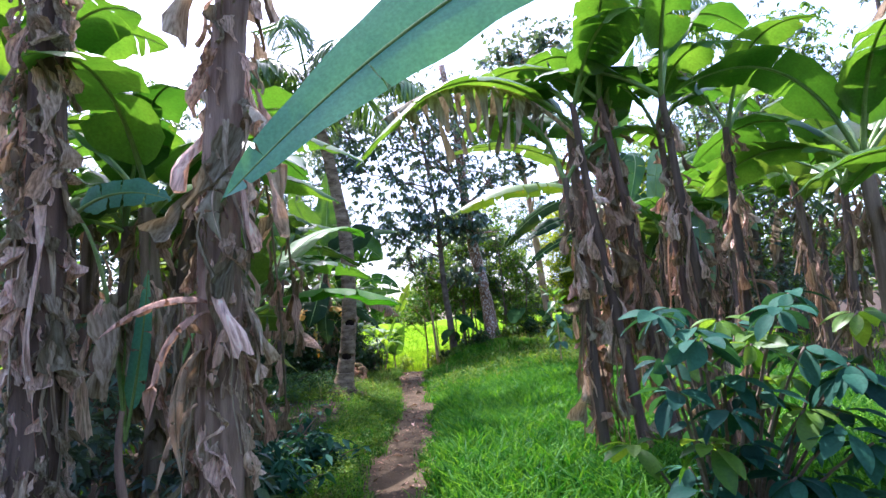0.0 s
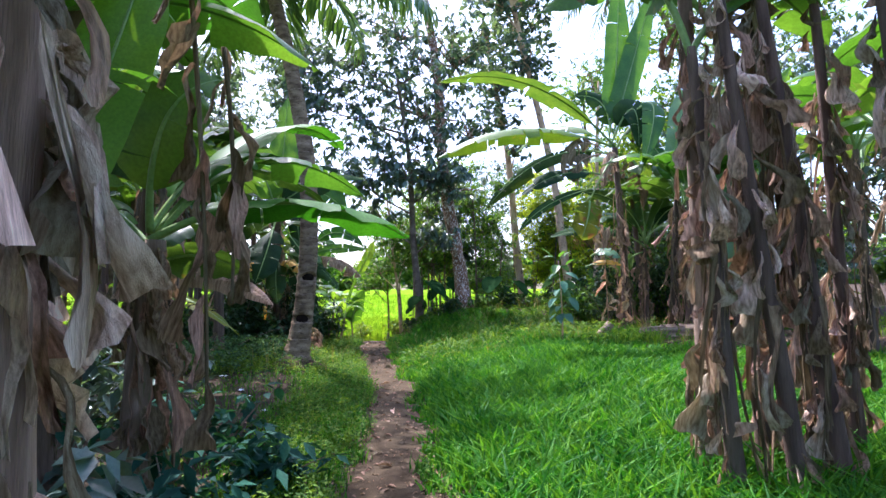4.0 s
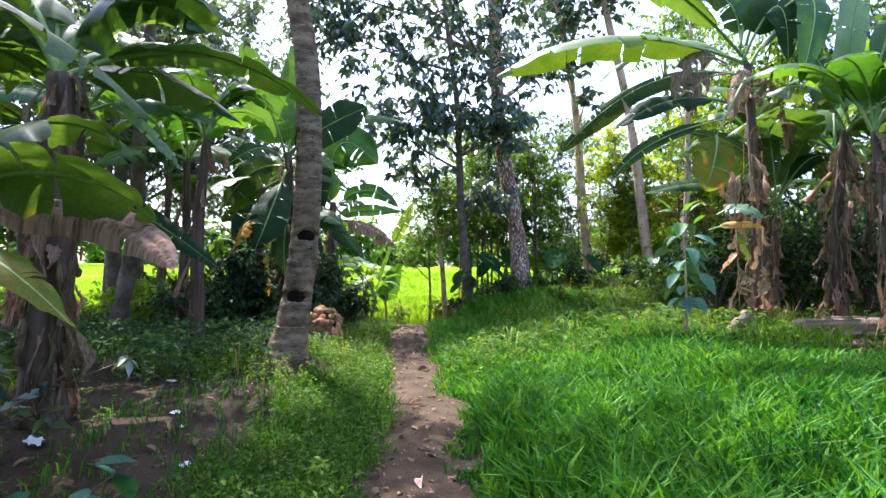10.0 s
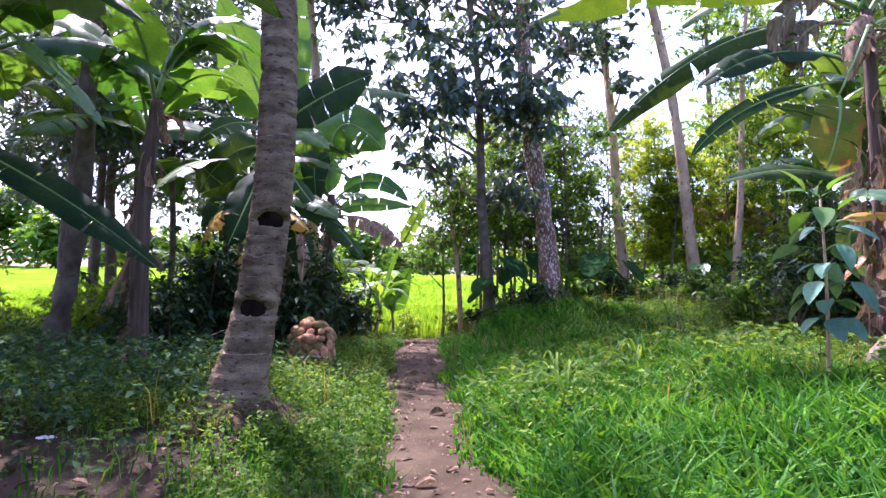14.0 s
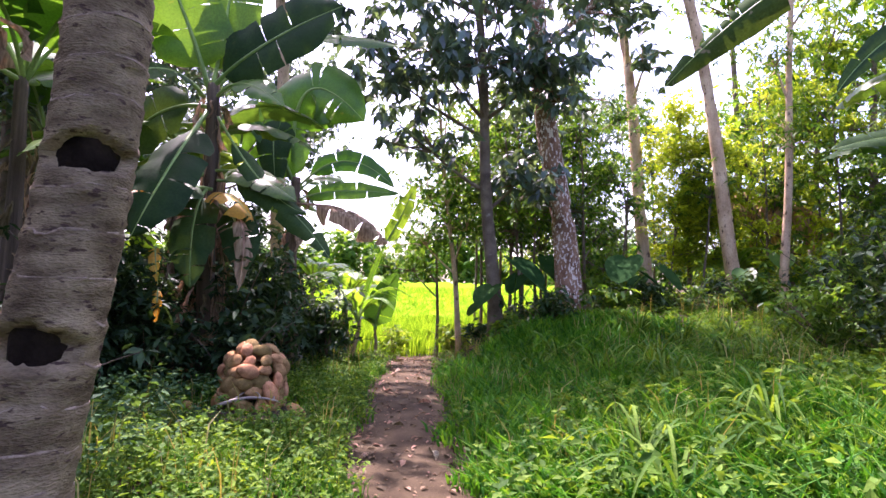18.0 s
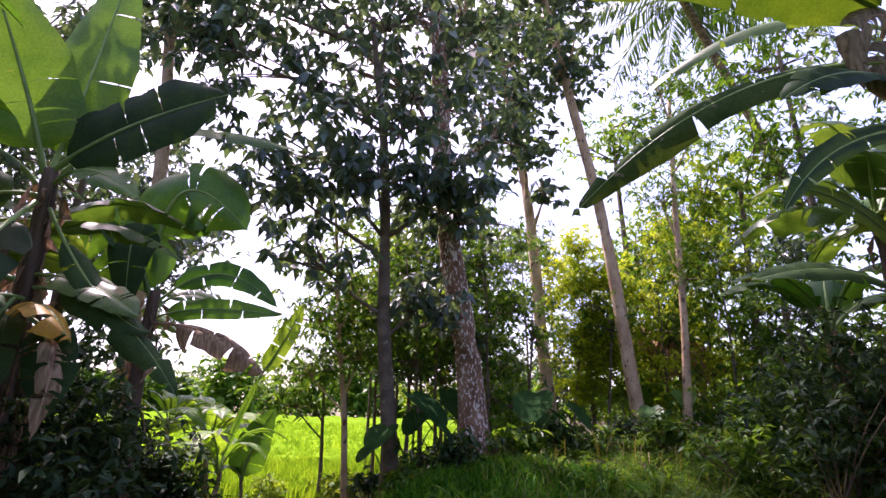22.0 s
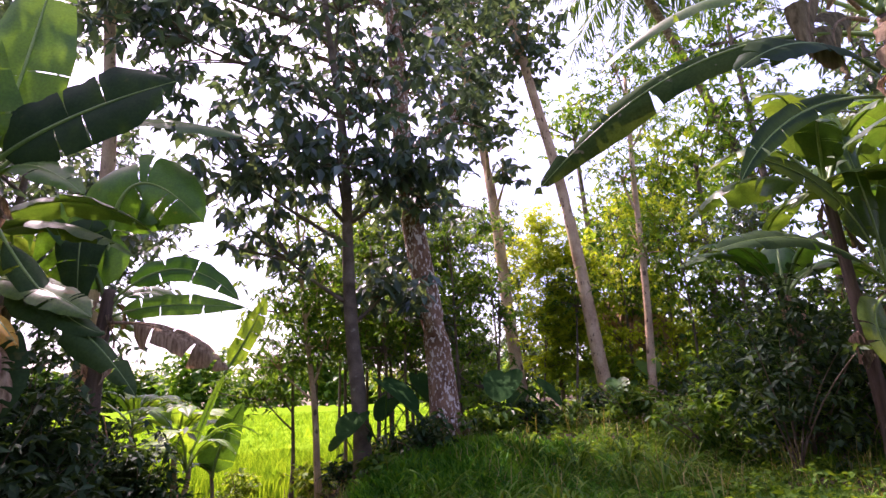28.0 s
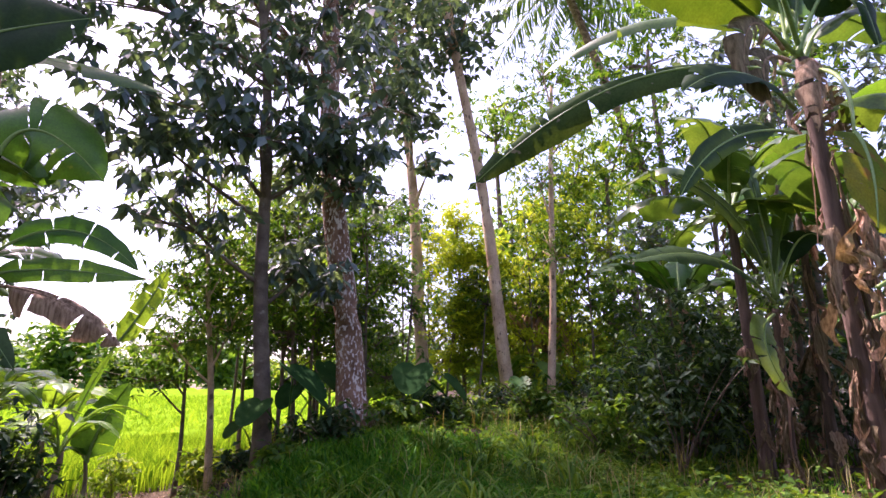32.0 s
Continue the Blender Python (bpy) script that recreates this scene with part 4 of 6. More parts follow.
for k, (a, b, c, w) in enumerate([((-1.10, 3.3, 1.74), (-1.36, 3.22, 1.86), (-1.66, 3.15, 1.58), 0.11), ((-1.12, 3.3, 1.70), (-1.40, 3.2, 1.66), (-1.42, 3.2, 1.12), 0.12), ((-1.14, 3.3, 1.5), (-1.36, 3.2, 1.45), (-1.22, 3.15, 0.82), 0.07), ((-0.97, 3.3, 2.5), (-1.16, 3.2, 2.42), (-1.02, 3.18, 2.08), 0.14), ((-0.97, 3.3, 1.66), (-1.06, 3.2, 1.62), (-1.08, 3.18, 1.28), 0.09), ((-0.9, 3.3, 2.9), (-0.72, 3.25, 2.8), (-0.70, 3.25, 2.3), 0.15), ((-1.2, 3.3, 1.2), (-1.36, 3.2, 1.1), (-1.40, 3.2, 0.6), 0.08)]):
    add_banana_leaf(p, a, b, c, w, DRY_BROWN if k in (0, 1, 2, 4, 6) else DRY, "curled withered leaf sticking out from the stem", tears=0.0, fold=0.9, droop=1.3, stalk=0.05, seed=600 + k)
p = banana("banana plant with a broad leaf hung across the path", (2.5, 1.9), (2.3, 1.95, 3.2), 0.12, 3, dry=20, group=RIGHT, seed=6, brown=0, skip=(2.2, 4.4))
add_banana_leaf(p, (2.3, 1.95, 3.2), (0.85, 2.25, 3.75), (-0.81, 2.52, 2.14), 0.50, BANANA_BLUE, "broad waxy blue-green leaf hanging over the path", tears=0.0, seed=5, roll=1.3, fold=0.1, droop=0.1)
banana("banana plant thickly hung with withered brown leaves", (-2.30, 3.75), (-2.35, 3.7, 4.2), 0.15, 5, dry=380, dry_size=(0.08, 0.24), group=LEFT, seed=2, brown=0, skip=(4.2, 6.2), strips=16, kinds=DRY_MESHES, stem=STEM_SHADED)
p = banana("banana plant with withered leaves behind the clump", (-2.15, 5.0), (-2.2, 5.0, 2.7), 0.11, 6, dry=80, dry_size=(0.12, 0.36), group=LEFT, seed=3, brown=0)
for k in range(4):
    a = (-2.1 + 0.24 * k, 4.1 + 0.02 * k, 1.9 + 0.1 * math.sin(k))
    hang_dry(p, (a[0], a[1], 1.0), a, 0.05, 7, low=0.8, size=(0.3, 0.6), r=np.random.default_rng(k))
string_of_leaves(p, (-1.20, 4.95, 2.85), (-1.08, 4.97, 0.75), 12, 11, BROWN_MESHES, (0.3, 0.5))
string_of_leaves(p, (-1.06, 5.02, 2.5), (-1.00, 5.0, 1.35), 7, 12, BROWN_MESHES, (0.28, 0.45))
p = banana("banana plant with low leaves reaching over the path", (-1.8, 6.3), (-1.75, 6.2, 1.75), 0.10, 3, size=1.6, dry=70, dry_size=(0.12, 0.36), group=LEFT, seed=4, brown=0, skip=(4.6, 6.28))
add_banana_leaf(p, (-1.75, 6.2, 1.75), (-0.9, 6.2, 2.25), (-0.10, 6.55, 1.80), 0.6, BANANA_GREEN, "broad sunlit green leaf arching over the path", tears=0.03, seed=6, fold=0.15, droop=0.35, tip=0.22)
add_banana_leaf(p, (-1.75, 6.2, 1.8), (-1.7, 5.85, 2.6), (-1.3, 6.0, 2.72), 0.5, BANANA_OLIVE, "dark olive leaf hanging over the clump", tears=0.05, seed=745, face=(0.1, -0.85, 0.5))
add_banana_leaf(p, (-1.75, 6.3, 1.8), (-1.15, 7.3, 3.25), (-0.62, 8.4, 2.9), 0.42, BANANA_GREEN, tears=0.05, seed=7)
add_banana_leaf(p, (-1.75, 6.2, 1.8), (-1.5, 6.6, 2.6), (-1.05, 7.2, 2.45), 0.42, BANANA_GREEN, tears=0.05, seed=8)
p = thing("banana_sucker", -2.0, 4.15, 0.0, "green banana shoots with narrow upright leaves", "banana plant")
add_stem(p, (-2.0, 4.15, -0.02), (-1.98, 4.12, 1.1), 0.04, 0.02)
add_banana_leaf(p, (-1.98, 4.12, 0.9), (-2.0, 4.1, 1.5), (-1.93, 4.08, 2.0), 0.15, BANANA, tears=0.0, seed=90, roll=1.2)
add_banana_leaf(p, (-1.98, 4.12, 0.9), (-1.85, 4.1, 1.5), (-1.78, 4.0, 2.05), 0.14, BANANA_BLUE, tears=0.0, seed=91, roll=1.2)
add_banana_leaf(p, (-2.35, 4.15, 2.50), (-2.05, 4.1, 2.72), (-1.66, 4.1, 2.55), 0.22, BANANA_BLUE, "small waxy leaf bent over sideways", tears=0.0, seed=92, face=CAM, stalk=0.05)
part("stalk", tube(Geo(), bezier((0.02, -0.03, 1.0), (-0.1, -0.03, 2.2), (-0.35, 0.0, 2.5), 12), np.linspace(0.02, 0.01, 12), 6), MIDRIB, p)
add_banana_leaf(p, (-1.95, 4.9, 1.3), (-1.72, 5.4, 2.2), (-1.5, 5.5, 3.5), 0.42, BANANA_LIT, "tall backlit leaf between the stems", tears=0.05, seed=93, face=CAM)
banana("tall banana plant behind the withered clump", (-3.5, 5.3), (-3.4, 5.2, 3.6), 0.13, 8, size=2.3, wide=0.7, dry=40, dry_size=(0.12, 0.4), group=LEFT, seed=95, brown=0, lift=(15, 80), tears=0.15)
banana("tall banana plant behind the withered clump", (-4.6, 4.4), (-4.6, 4.4, 3.4), 0.13, 8, size=2.3, wide=0.7, dry=20, dry_size=(0.12, 0.4), group=LEFT, seed=96, brown=0, lift=(15, 80), tears=0.15)
banana("leafy banana plant at the edge of the grass", (4.6, 5.2), (4.5, 5.2, 2.9), 0.10, 9, size=2.3, wide=0.66, dry=26, dry_size=(0.12, 0.4), group=RIGHT, seed=97, brown=0, lift=(25, 85), tears=0.2)
banana("leafy banana plant at the edge of the grass", (4.1, 3.3), (4.0, 3.3, 2.2), 0.09, 7, size=1.9, wide=0.6, dry=16, dry_size=(0.12, 0.4), group=RIGHT, seed=98, brown=0, lift=(35, 85), tears=0.2)
# Plant added so its crown keeps sun off the back of the clump.
banana("tall banana plant with broad leaves over the withered clump", (-2.55, 6.5), (-2.35, 6.35, 3.4), 0.12, 8, size=2.1, wide=0.75, dry=30, dry_size=(0.12, 0.4), group=LEFT, seed=99, brown=0, lift=(20, 80), tears=0.12, skip=(4.6, 6.28), stem=STEM_SHADED)
# the clump on the other side
for k, (x, y, tx, ty, h, n) in enumerate([(1.88, 5.75, 1.70, 5.8, 3.0, 42), (2.2, 5.65, 1.85, 5.75, 3.8, 34), (2.58, 5.7, 2.15, 5.8, 3.9, 36), (2.95, 5.3, 2.6, 5.3, 3.7, 34), (3.5, 5.9, 3.6, 5.9, 3.5, 34), (2.4, 6.2, 2.3, 6.3, 3.4, 24), (2.75, 6.1, 2.35, 6.1, 3.9, 40), (3.15, 6.2, 2.9, 6.1, 3.6, 40)]):
    p = banana("banana plant with a leaning stem and withered leaves", (x, y), (tx, ty, h), 0.055, 3 if k else 2, size=2.0, dry=int(n * (0.7 if k < 2 else 1.8)), strips=12, dry_size=(0.10, 0.30), group=RIGHT, seed=10 + k, brown=0, lift=(35, 80), kinds=FUNNELS, stem=STEM_SHADED)
    if k == 0:
        string_of_leaves(p, (1.75, 5.72, 2.75), (1.70, 5.95, 0.32), 13, 3)
        string_of_leaves(p, (2.0, 5.7, 2.9), (2.02, 5.75, 0.5), 10, 4)
p = banana("banana plant whose torn leaf arches across the path", (2.05, 6.35), (1.95, 6.2, 3.6), 0.08, 3, size=1.9, dry=80, dry_size=(0.10, 0.34), group=RIGHT, seed=18, brown=0, lift=(45, 80))
add_banana_leaf(p, (1.95, 6.0, 3.6), (0.7, 5.5, 4.7), (-0.45, 5.19, 3.04), 0.42, BANANA, "arching green leaf with holes", tears=0.2, seed=19)
add_banana_leaf(p, (1.95, 6.1, 3.55), (0.9, 5.7, 4.5), (-0.2, 5.5, 3.6), 0.5, DRY, "torn brown leaf hanging in tatters", tears=1.0, fold=0.1, droop=1.4, seed=17)
# the tall plant over the grass
p = banana("tall banana plant with long torn leaves and a yellowed skirt", (5.5, 14.6), (5.38, 14.65, 4.75), 0.10, 2, size=2.2, wide=0.7, dry=26, dry_size=(0.16, 0.42), seed=20, group="banana grove", brown=1, lift=(35, 80), skip=(1.6, 5.4), strips=14, mat=BANANA_DIMMED, kinds=BROWN_MESHES, stem=STEM_SHADED)
hang_dry(p, (5.5, 14.55, 0.5), (5.2, 14.45, 3.3), 0.17, 34, low=0.12, size=(0.18, 0.5), r=np.random.default_rng(77), kinds=BROWN_MESHES)
add_banana_leaf(p, (5.4, 14.65, 4.55), (4.15, 15.7, 5.4), (2.83, 17.03, 3.67), 0.46, BANANA_WORN, "long leaf with a notched and sun-bleached edge", tears=0.72, seed=31, fold=0.12, droop=0.3, tip=0.3, face=(-0.25, -0.9, 0.35))
add_banana_leaf(p, (5.4, 14.65, 4.75), (2.91, 14.5, 5.6), (1.17, 14.36, 4.32), 0.68, BANANA_OLIVE, tears=0.25, seed=22, droop=0.6, tip=0.25)
add_banana_leaf(p, (5.4, 14.65, 4.75), (3.2, 13.8, 6.5), (1.03, 13.22, 5.55), 0.65, BANANA_DIMMED, tears=0.2, seed=23, tip=0.25)
add_banana_leaf(p, (5.26, 14.70, 4.94), (5.41, 14.75, 6.15), (4.48, 14.80, 5.99), 0.5, BANANA_SHADED, tears=0.2, seed=722, face=CAM)
add_banana_leaf(p, (5.23, 14.70, 4.80), (4.42, 15.40, 6.00), (3.53, 16.50, 5.03), 0.4, BANANA_DIMMED, tears=0.3, seed=723, face=HALF)
add_banana_leaf(p, (5.03, 14.60, 4.10), (3.98, 14.40, 4.31), (2.98, 14.20, 3.52), 0.42, BANANA_SHADED, tears=0.15, seed=724, face=HALF)
add_banana_leaf(p, (5.22, 14.60, 4.74), (5.83, 14.25, 6.46), (5.67, 14.10, 4.63), 0.62, BANANA_SHADED, tears=0.05, seed=725, face=CAM)
add_banana_leaf(p, (4.99, 14.60, 3.84), (3.50, 14.35, 3.53), (2.95, 14.30, 2.75), 0.20, BANANA_SHADED, tears=0.15, seed=726, face=CAM)
add_banana_leaf(p, (4.37, 13.85, 3.37), (4.35, 13.73, 3.12), (4.10, 13.70, 2.51), 0.56, LEAF_TURNING, "broad leaf yellowing along its brown edge", tears=0.1, seed=727, face=CAM, tip=0.2, stalk=0.02)
part("stalk", tube(Geo(), bezier(np.array((5.38, 14.65, 4.6)) - np.array(p.location), np.array((4.9, 14.0, 4.3)) - np.array(p.location), np.array((4.37, 13.85, 3.37)) - np.array(p.location), 10), np.linspace(0.025, 0.012, 10), 6), MIDRIB, p)
add_banana_leaf(p, (5.59, 14.40, 5.37), (6.32, 13.80, 6.29), (5.49, 13.60, 4.10), 0.5, BANANA, tears=0.1, seed=728, face=HALF)
add_banana_leaf(p, (5.34, 14.65, 5.08), (5.46, 14.62, 5.58), (6.59, 14.70, 8.93), 0.6, BANANA, tears=0.1, seed=729, face=CAM)
add_banana_leaf(p, (5.24, 14.65, 5.05), (5.56, 14.78, 6.31), (5.79, 15.00, 9.32), 0.6, BANANA, tears=0.1, seed=730, face=CAM)
add_banana_leaf(p, (4.39, 13.90, 2.20), (4.61, 13.70, 2.42), (4.87, 13.50, 2.11), 0.3, BANANA_PALE, tears=0.1, seed=771, face=HALF)
add_banana_leaf(p, (4.26, 13.90, 1.98), (4.65, 13.70, 2.15), (4.88, 13.50, 1.97), 0.16, BANANA_YELLOW, tears=0.1, seed=772, face=HALF)
add_banana_leaf(p, (5.00, 14.60, 4.73), (4.24, 14.50, 5.14), (4.00, 14.40, 3.91), 0.34, DRY_BROWN, "dark withered leaf drooping from the crown", tears=0.4, seed=773, face=CAM, fold=0.5, droop=0.8)
add_banana_leaf(p, (4.98, 14.55, 4.57), (4.10, 14.42, 4.44), (4.38, 14.40, 3.78), 0.36, DRY_BROWN, "dark withered leaf drooping from the crown", tears=0.4, seed=774, face=CAM, fold=0.5, droop=0.8)
add_banana_leaf(p, (5.18, 14.50, 4.60), (5.29, 14.38, 4.68), (4.87, 14.35, 3.72), 0.36, DRY_BROWN, "dark withered leaf drooping from the crown", tears=0.4, seed=775, face=CAM, fold=0.5, droop=0.8)
string_of_leaves(p, (4.72, 14.1, 2.9), (4.75, 13.95, 0.7), 13, 5, TAN_MESHES, (0.4, 0.75))
string_of_leaves(p, (5.15, 14.25, 3.2), (5.3, 14.2, 0.7), 13, 7, TAN_MESHES, (0.4, 0.75))
p = banana("low banana plant with thin stalks in the shade", (6.85, 16.3), (6.82, 16.2, 2.55), 0.07, 0, dry=40, dry_size=(0.15, 0.4), seed=48, group="banana grove", brown=0, strips=8, stem=STEM_SHADED)
add_banana_leaf(p, (6.83, 16.20, 2.69), (6.53, 16.20, 3.98), (5.11, 16.20, 4.03), 0.34, BANANA_SHADED, tears=0.1, seed=765, face=CAM)
add_banana_leaf(p, (6.82, 16.20, 2.63), (5.74, 16.10, 3.36), (4.21, 16.00, 2.81), 0.38, BANANA_SHADED, tears=0.15, seed=766, face=HALF)
add_banana_leaf(p, (6.85, 16.20, 2.70), (6.79, 16.15, 4.09), (6.56, 16.30, 5.08), 0.4, BANANA_DIMMED, tears=0.15, seed=767, face=CAM)
add_banana_leaf(p, (6.87, 16.20, 2.69), (7.66, 16.10, 4.41), (8.37, 16.00, 2.98), 0.36, BANANA_SHADED, tears=0.1, seed=768, face=HALF)
add_banana_leaf(p, (6.85, 16.20, 2.67), (7.24, 16.30, 3.77), (8.38, 16.40, 4.99), 0.4, BANANA_DIMMED, tears=0.1, seed=769, face=CAM)
add_banana_leaf(p, (6.78, 16.20, 2.48), (5.61, 15.80, 2.17), (6.28, 15.80, 1.46), 0.4, BANANA_DIMMED, tears=0.1, seed=770, face=CAM)
for k, (x, y, h) in enumerate([(7.5, 15.4, 3.6), (8.3, 16.6, 4.2), (6.45, 13.05, 3.3), (7.4, 13.5, 3.8), (7.3, 12.4, 4.0), (8.8, 14.5, 4.2), (9.2, 12.2, 3.6), (9.6, 16.6, 4.0), (8.2, 18.6, 3.0), (5.9, 7.4, 3.2), (6.8, 9.0, 3.6), (7.8, 10.7, 3.8), (10.2, 18.0, 3.6)]):
    banana("banana plant in the grove with spreading green leaves", (x, y), (x + 0.25 * math.sin(k * 2.3), y + 0.1, h), 0.075, 6, size=2.3, wide=0.68, dry=44, dry_size=(0.15, 0.42), seed=30 + k, group="banana grove", brown=k % 2, lift=(25, 85), strips=10, mat=BANANA if k % 3 else BANANA_DIMMED, stem=STEM_SHADED)
p = banana("banana plant with a broad pale leaf hung before its stem", (6.42, 14.35), (6.4, 13.9, 3.5), 0.09, 2, size=1.9, wide=0.6, dry=70, dry_size=(0.15, 0.45), seed=46, group="banana grove", brown=0, lift=(40, 80), strips=12, mat=BANANA_DIMMED, stem=STEM_SHADED)
add_banana_leaf(p, (6.18, 13.60, 3.72), (6.27, 13.60, 5.06), (6.51, 13.60, 5.81), 0.48, BANANA_PALE, tears=0.1, seed=731, face=CAM)
add_banana_leaf(p, (6.72, 13.10, 3.52), (7.03, 12.85, 5.33), (6.71, 12.80, 1.39), 0.72, BANANA_PALE, tears=0.25, seed=732, face=CAM, tip=0.15)
add_banana_leaf(p, (6.13, 13.40, 3.48), (6.95, 12.90, 4.20), (8.65, 12.80, 4.96), 0.42, BANANA_LIT, tears=0.1, seed=733, face=HALF)
add_banana_leaf(p, (7.20, 12.60, 3.77), (7.62, 12.60, 5.05), (8.27, 12.60, 6.01), 0.5, BANANA_LIT, tears=0.3, seed=734, face=CAM)
add_banana_leaf(p, (7.00, 12.60, 3.76), (7.38, 12.40, 4.33), (7.85, 12.20, 3.17), 0.55, BANANA_PALE, tears=0.2, seed=735, face=CAM)
add_banana_leaf(p, (6.38, 13.20, 2.97), (6.56, 13.10, 3.64), (6.94, 13.00, 2.63), 0.2, BANANA_YELLOW, tears=0.4, seed=736, face=HALF)
add_banana_leaf(p, (6.23, 13.60, 3.53), (6.01, 13.70, 4.47), (5.55, 13.80, 4.85), 0.4, BANANA, tears=0.2, seed=737, face=CAM)
add_banana_leaf(p, (6.34, 13.40, 3.39), (6.91, 13.60, 6.15), (8.12, 13.80, 5.28), 0.4, BANANA_DIMMED, tears=0.2, seed=738, face=HALF)
banana("banana plant in the grove with spreading green leaves", (7.0, 16.7), (6.75, 16.6, 3.9), 0.09, 9, size=2.1, wide=0.66, dry=14, dry_size=(0.15, 0.4), seed=47, group="banana grove", brown=0, lift=(0, 75), mat=BANANA_DIMMED, stem=STEM_SHADED)
# behind the husks
p = banana("banana plant with dark drooping leaves behind the husk pile", (-2.45, 17.55), (-2.6, 17.5, 3.75), 0.12, 0, dry=60, dry_size=(0.15, 0.45), seed=40, group="banana plants by the husks", brown=0, strips=12, stem=STEM_SHADED)
add_banana_leaf(p, (-2.63, 17.50, 3.71), (-2.72, 17.25, 4.29), (-3.49, 17.20, 5.88), 0.95, BANANA, tears=0.05, seed=701, face=CAM, tip=0.45)
add_banana_leaf(p, (-2.58, 17.50, 3.71), (-2.47, 17.55, 4.29), (-2.37, 17.80, 6.74), 0.85, BANANA, tears=0.05, seed=702, face=CAM, tip=0.45)
add_banana_leaf(p, (-2.67, 17.50, 3.58), (-2.91, 16.95, 4.00), (-3.48, 16.60, 3.31), 0.6, BANANA_SHADED, tears=0.1, seed=703, face=HALF)
add_banana_leaf(p, (-2.55, 17.50, 3.73), (-2.01, 17.15, 4.16), (-0.94, 17.00, 4.59), 0.78, BANANA_SHADED, tears=0.04, seed=704, face=CAM, tip=0.22, stalk=0.12)
add_banana_leaf(p, (-2.56, 17.60, 3.72), (-1.86, 18.10, 4.99), (-0.27, 18.20, 4.63), 0.5, BANANA_DIMMED, tears=0.35, seed=705, face=HALF)
add_banana_leaf(p, (-2.56, 17.30, 2.57), (-3.05, 16.95, 2.71), (-3.43, 16.80, 1.95), 0.72, BANANA_SHADED, tears=0.12, seed=706, face=HALF)
add_banana_leaf(p, (-2.48, 17.20, 2.38), (-2.53, 16.85, 2.06), (-2.41, 16.70, 1.23), 0.5, BANANA_SHADED, tears=0.1, seed=741, face=CAM)
add_banana_leaf(p, (-2.39, 17.30, 2.51), (-1.57, 16.95, 2.48), (-0.95, 16.80, 1.57), 0.34, BANANA_SHADED, tears=0.35, seed=742, face=HALF)
add_banana_leaf(p, (-2.44, 17.40, 2.65), (-1.86, 17.05, 2.61), (-1.37, 16.90, 2.23), 0.4, BANANA_DIMMED, tears=0.1, seed=743, face=HALF)
add_banana_leaf(p, (-2.31, 17.20, 2.21), (-1.92, 16.85, 2.05), (-1.87, 16.70, 1.35), 0.42, BANANA_SHADED, tears=0.1, seed=744, face=CAM)
add_banana_leaf(p, (-2.59, 17.40, 3.36), (-2.63, 16.35, 2.38), (-2.87, 16.30, 1.73), 0.7, BANANA_SHADED, tears=0.15, seed=707, face=HALF)
add_banana_leaf(p, (-2.42, 17.30, 3.28), (-1.73, 17.00, 2.19), (-1.25, 16.90, 2.10), 0.26, BANANA_SHADED, tears=0.2, seed=708, face=HALF)
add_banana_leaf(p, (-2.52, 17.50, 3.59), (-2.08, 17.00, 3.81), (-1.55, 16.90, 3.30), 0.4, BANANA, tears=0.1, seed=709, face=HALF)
add_banana_leaf(p, (-2.45, 17.30, 2.40), (-2.70, 16.70, 2.42), (-3.07, 16.50, 1.80), 0.5, BANANA_SHADED, tears=0.1, seed=710, face=HALF)
add_banana_leaf(p, (-2.62, 17.50, 3.46), (-3.38, 17.60, 3.60), (-3.87, 17.70, 2.67), 0.7, BANANA_SHADED, tears=0.1, seed=711, face=CAM)
hang_dry(p, (-2.45, 17.5, 0.3), (-2.58, 17.45, 2.6), 0.22, 46, low=0.1, size=(0.2, 0.5), r=np.random.default_rng(78), kinds=BROWN_MESHES)
for k, (a, b, c, w) in enumerate([((-3.0, 16.7, 2.3), (-3.15, 16.45, 2.2), (-3.3, 16.4, 1.7), 0.42), ((-2.35, 17.2, 2.3), (-2.05, 16.7, 2.35), (-1.75, 16.6, 1.95), 0.42), ((-1.95, 16.7, 2.0), (-1.78, 16.55, 1.9), (-1.85, 16.5, 1.2), 0.20), ((-2.75, 16.6, 1.65), (-2.72, 16.5, 1.6), (-2.66, 16.5, 1.25), 0.13), ((-2.7, 16.6, 1.2), (-2.66, 16.5, 1.2), (-2.66, 16.5, 0.85), 0.10)]):
    add_banana_leaf(p, a, b, c, w, DRY_BROWN if k == 2 else BANANA_YELLOW, ("yellow", "orange-brown", "withered brown", "yellow", "yellow")[k] + " dying leaf hanging down", tears=0.3, fold=0.5, droop=0.7, stalk=0.05, seed=240 + k)
p = banana("banana plant with broad torn leaves against the sky", (-1.85, 19.4), (-1.93, 19.5, 3.0), 0.12, 0, dry=20, dry_size=(0.3, 0.6), seed=41, group="banana plants by the husks", brown=0, stem=STEM_SHADED)
add_banana_leaf(p, (-1.97, 19.50, 3.27), (-2.05, 19.40, 5.21), (-0.83, 19.30, 3.88), 1.15, BANANA, "broad torn leaf with ragged lobes", tears=0.35, seed=712, face=CAM, droop=0.4, stalk=0.12, tip=0.3)
add_banana_leaf(p, (-1.91, 19.50, 2.82), (-2.32, 19.40, 4.03), (-3.00, 19.20, 3.72), 0.95, BANANA, "broad leaf lit through from behind", tears=0.15, seed=713, face=CAM, stalk=0.08, tip=0.3)
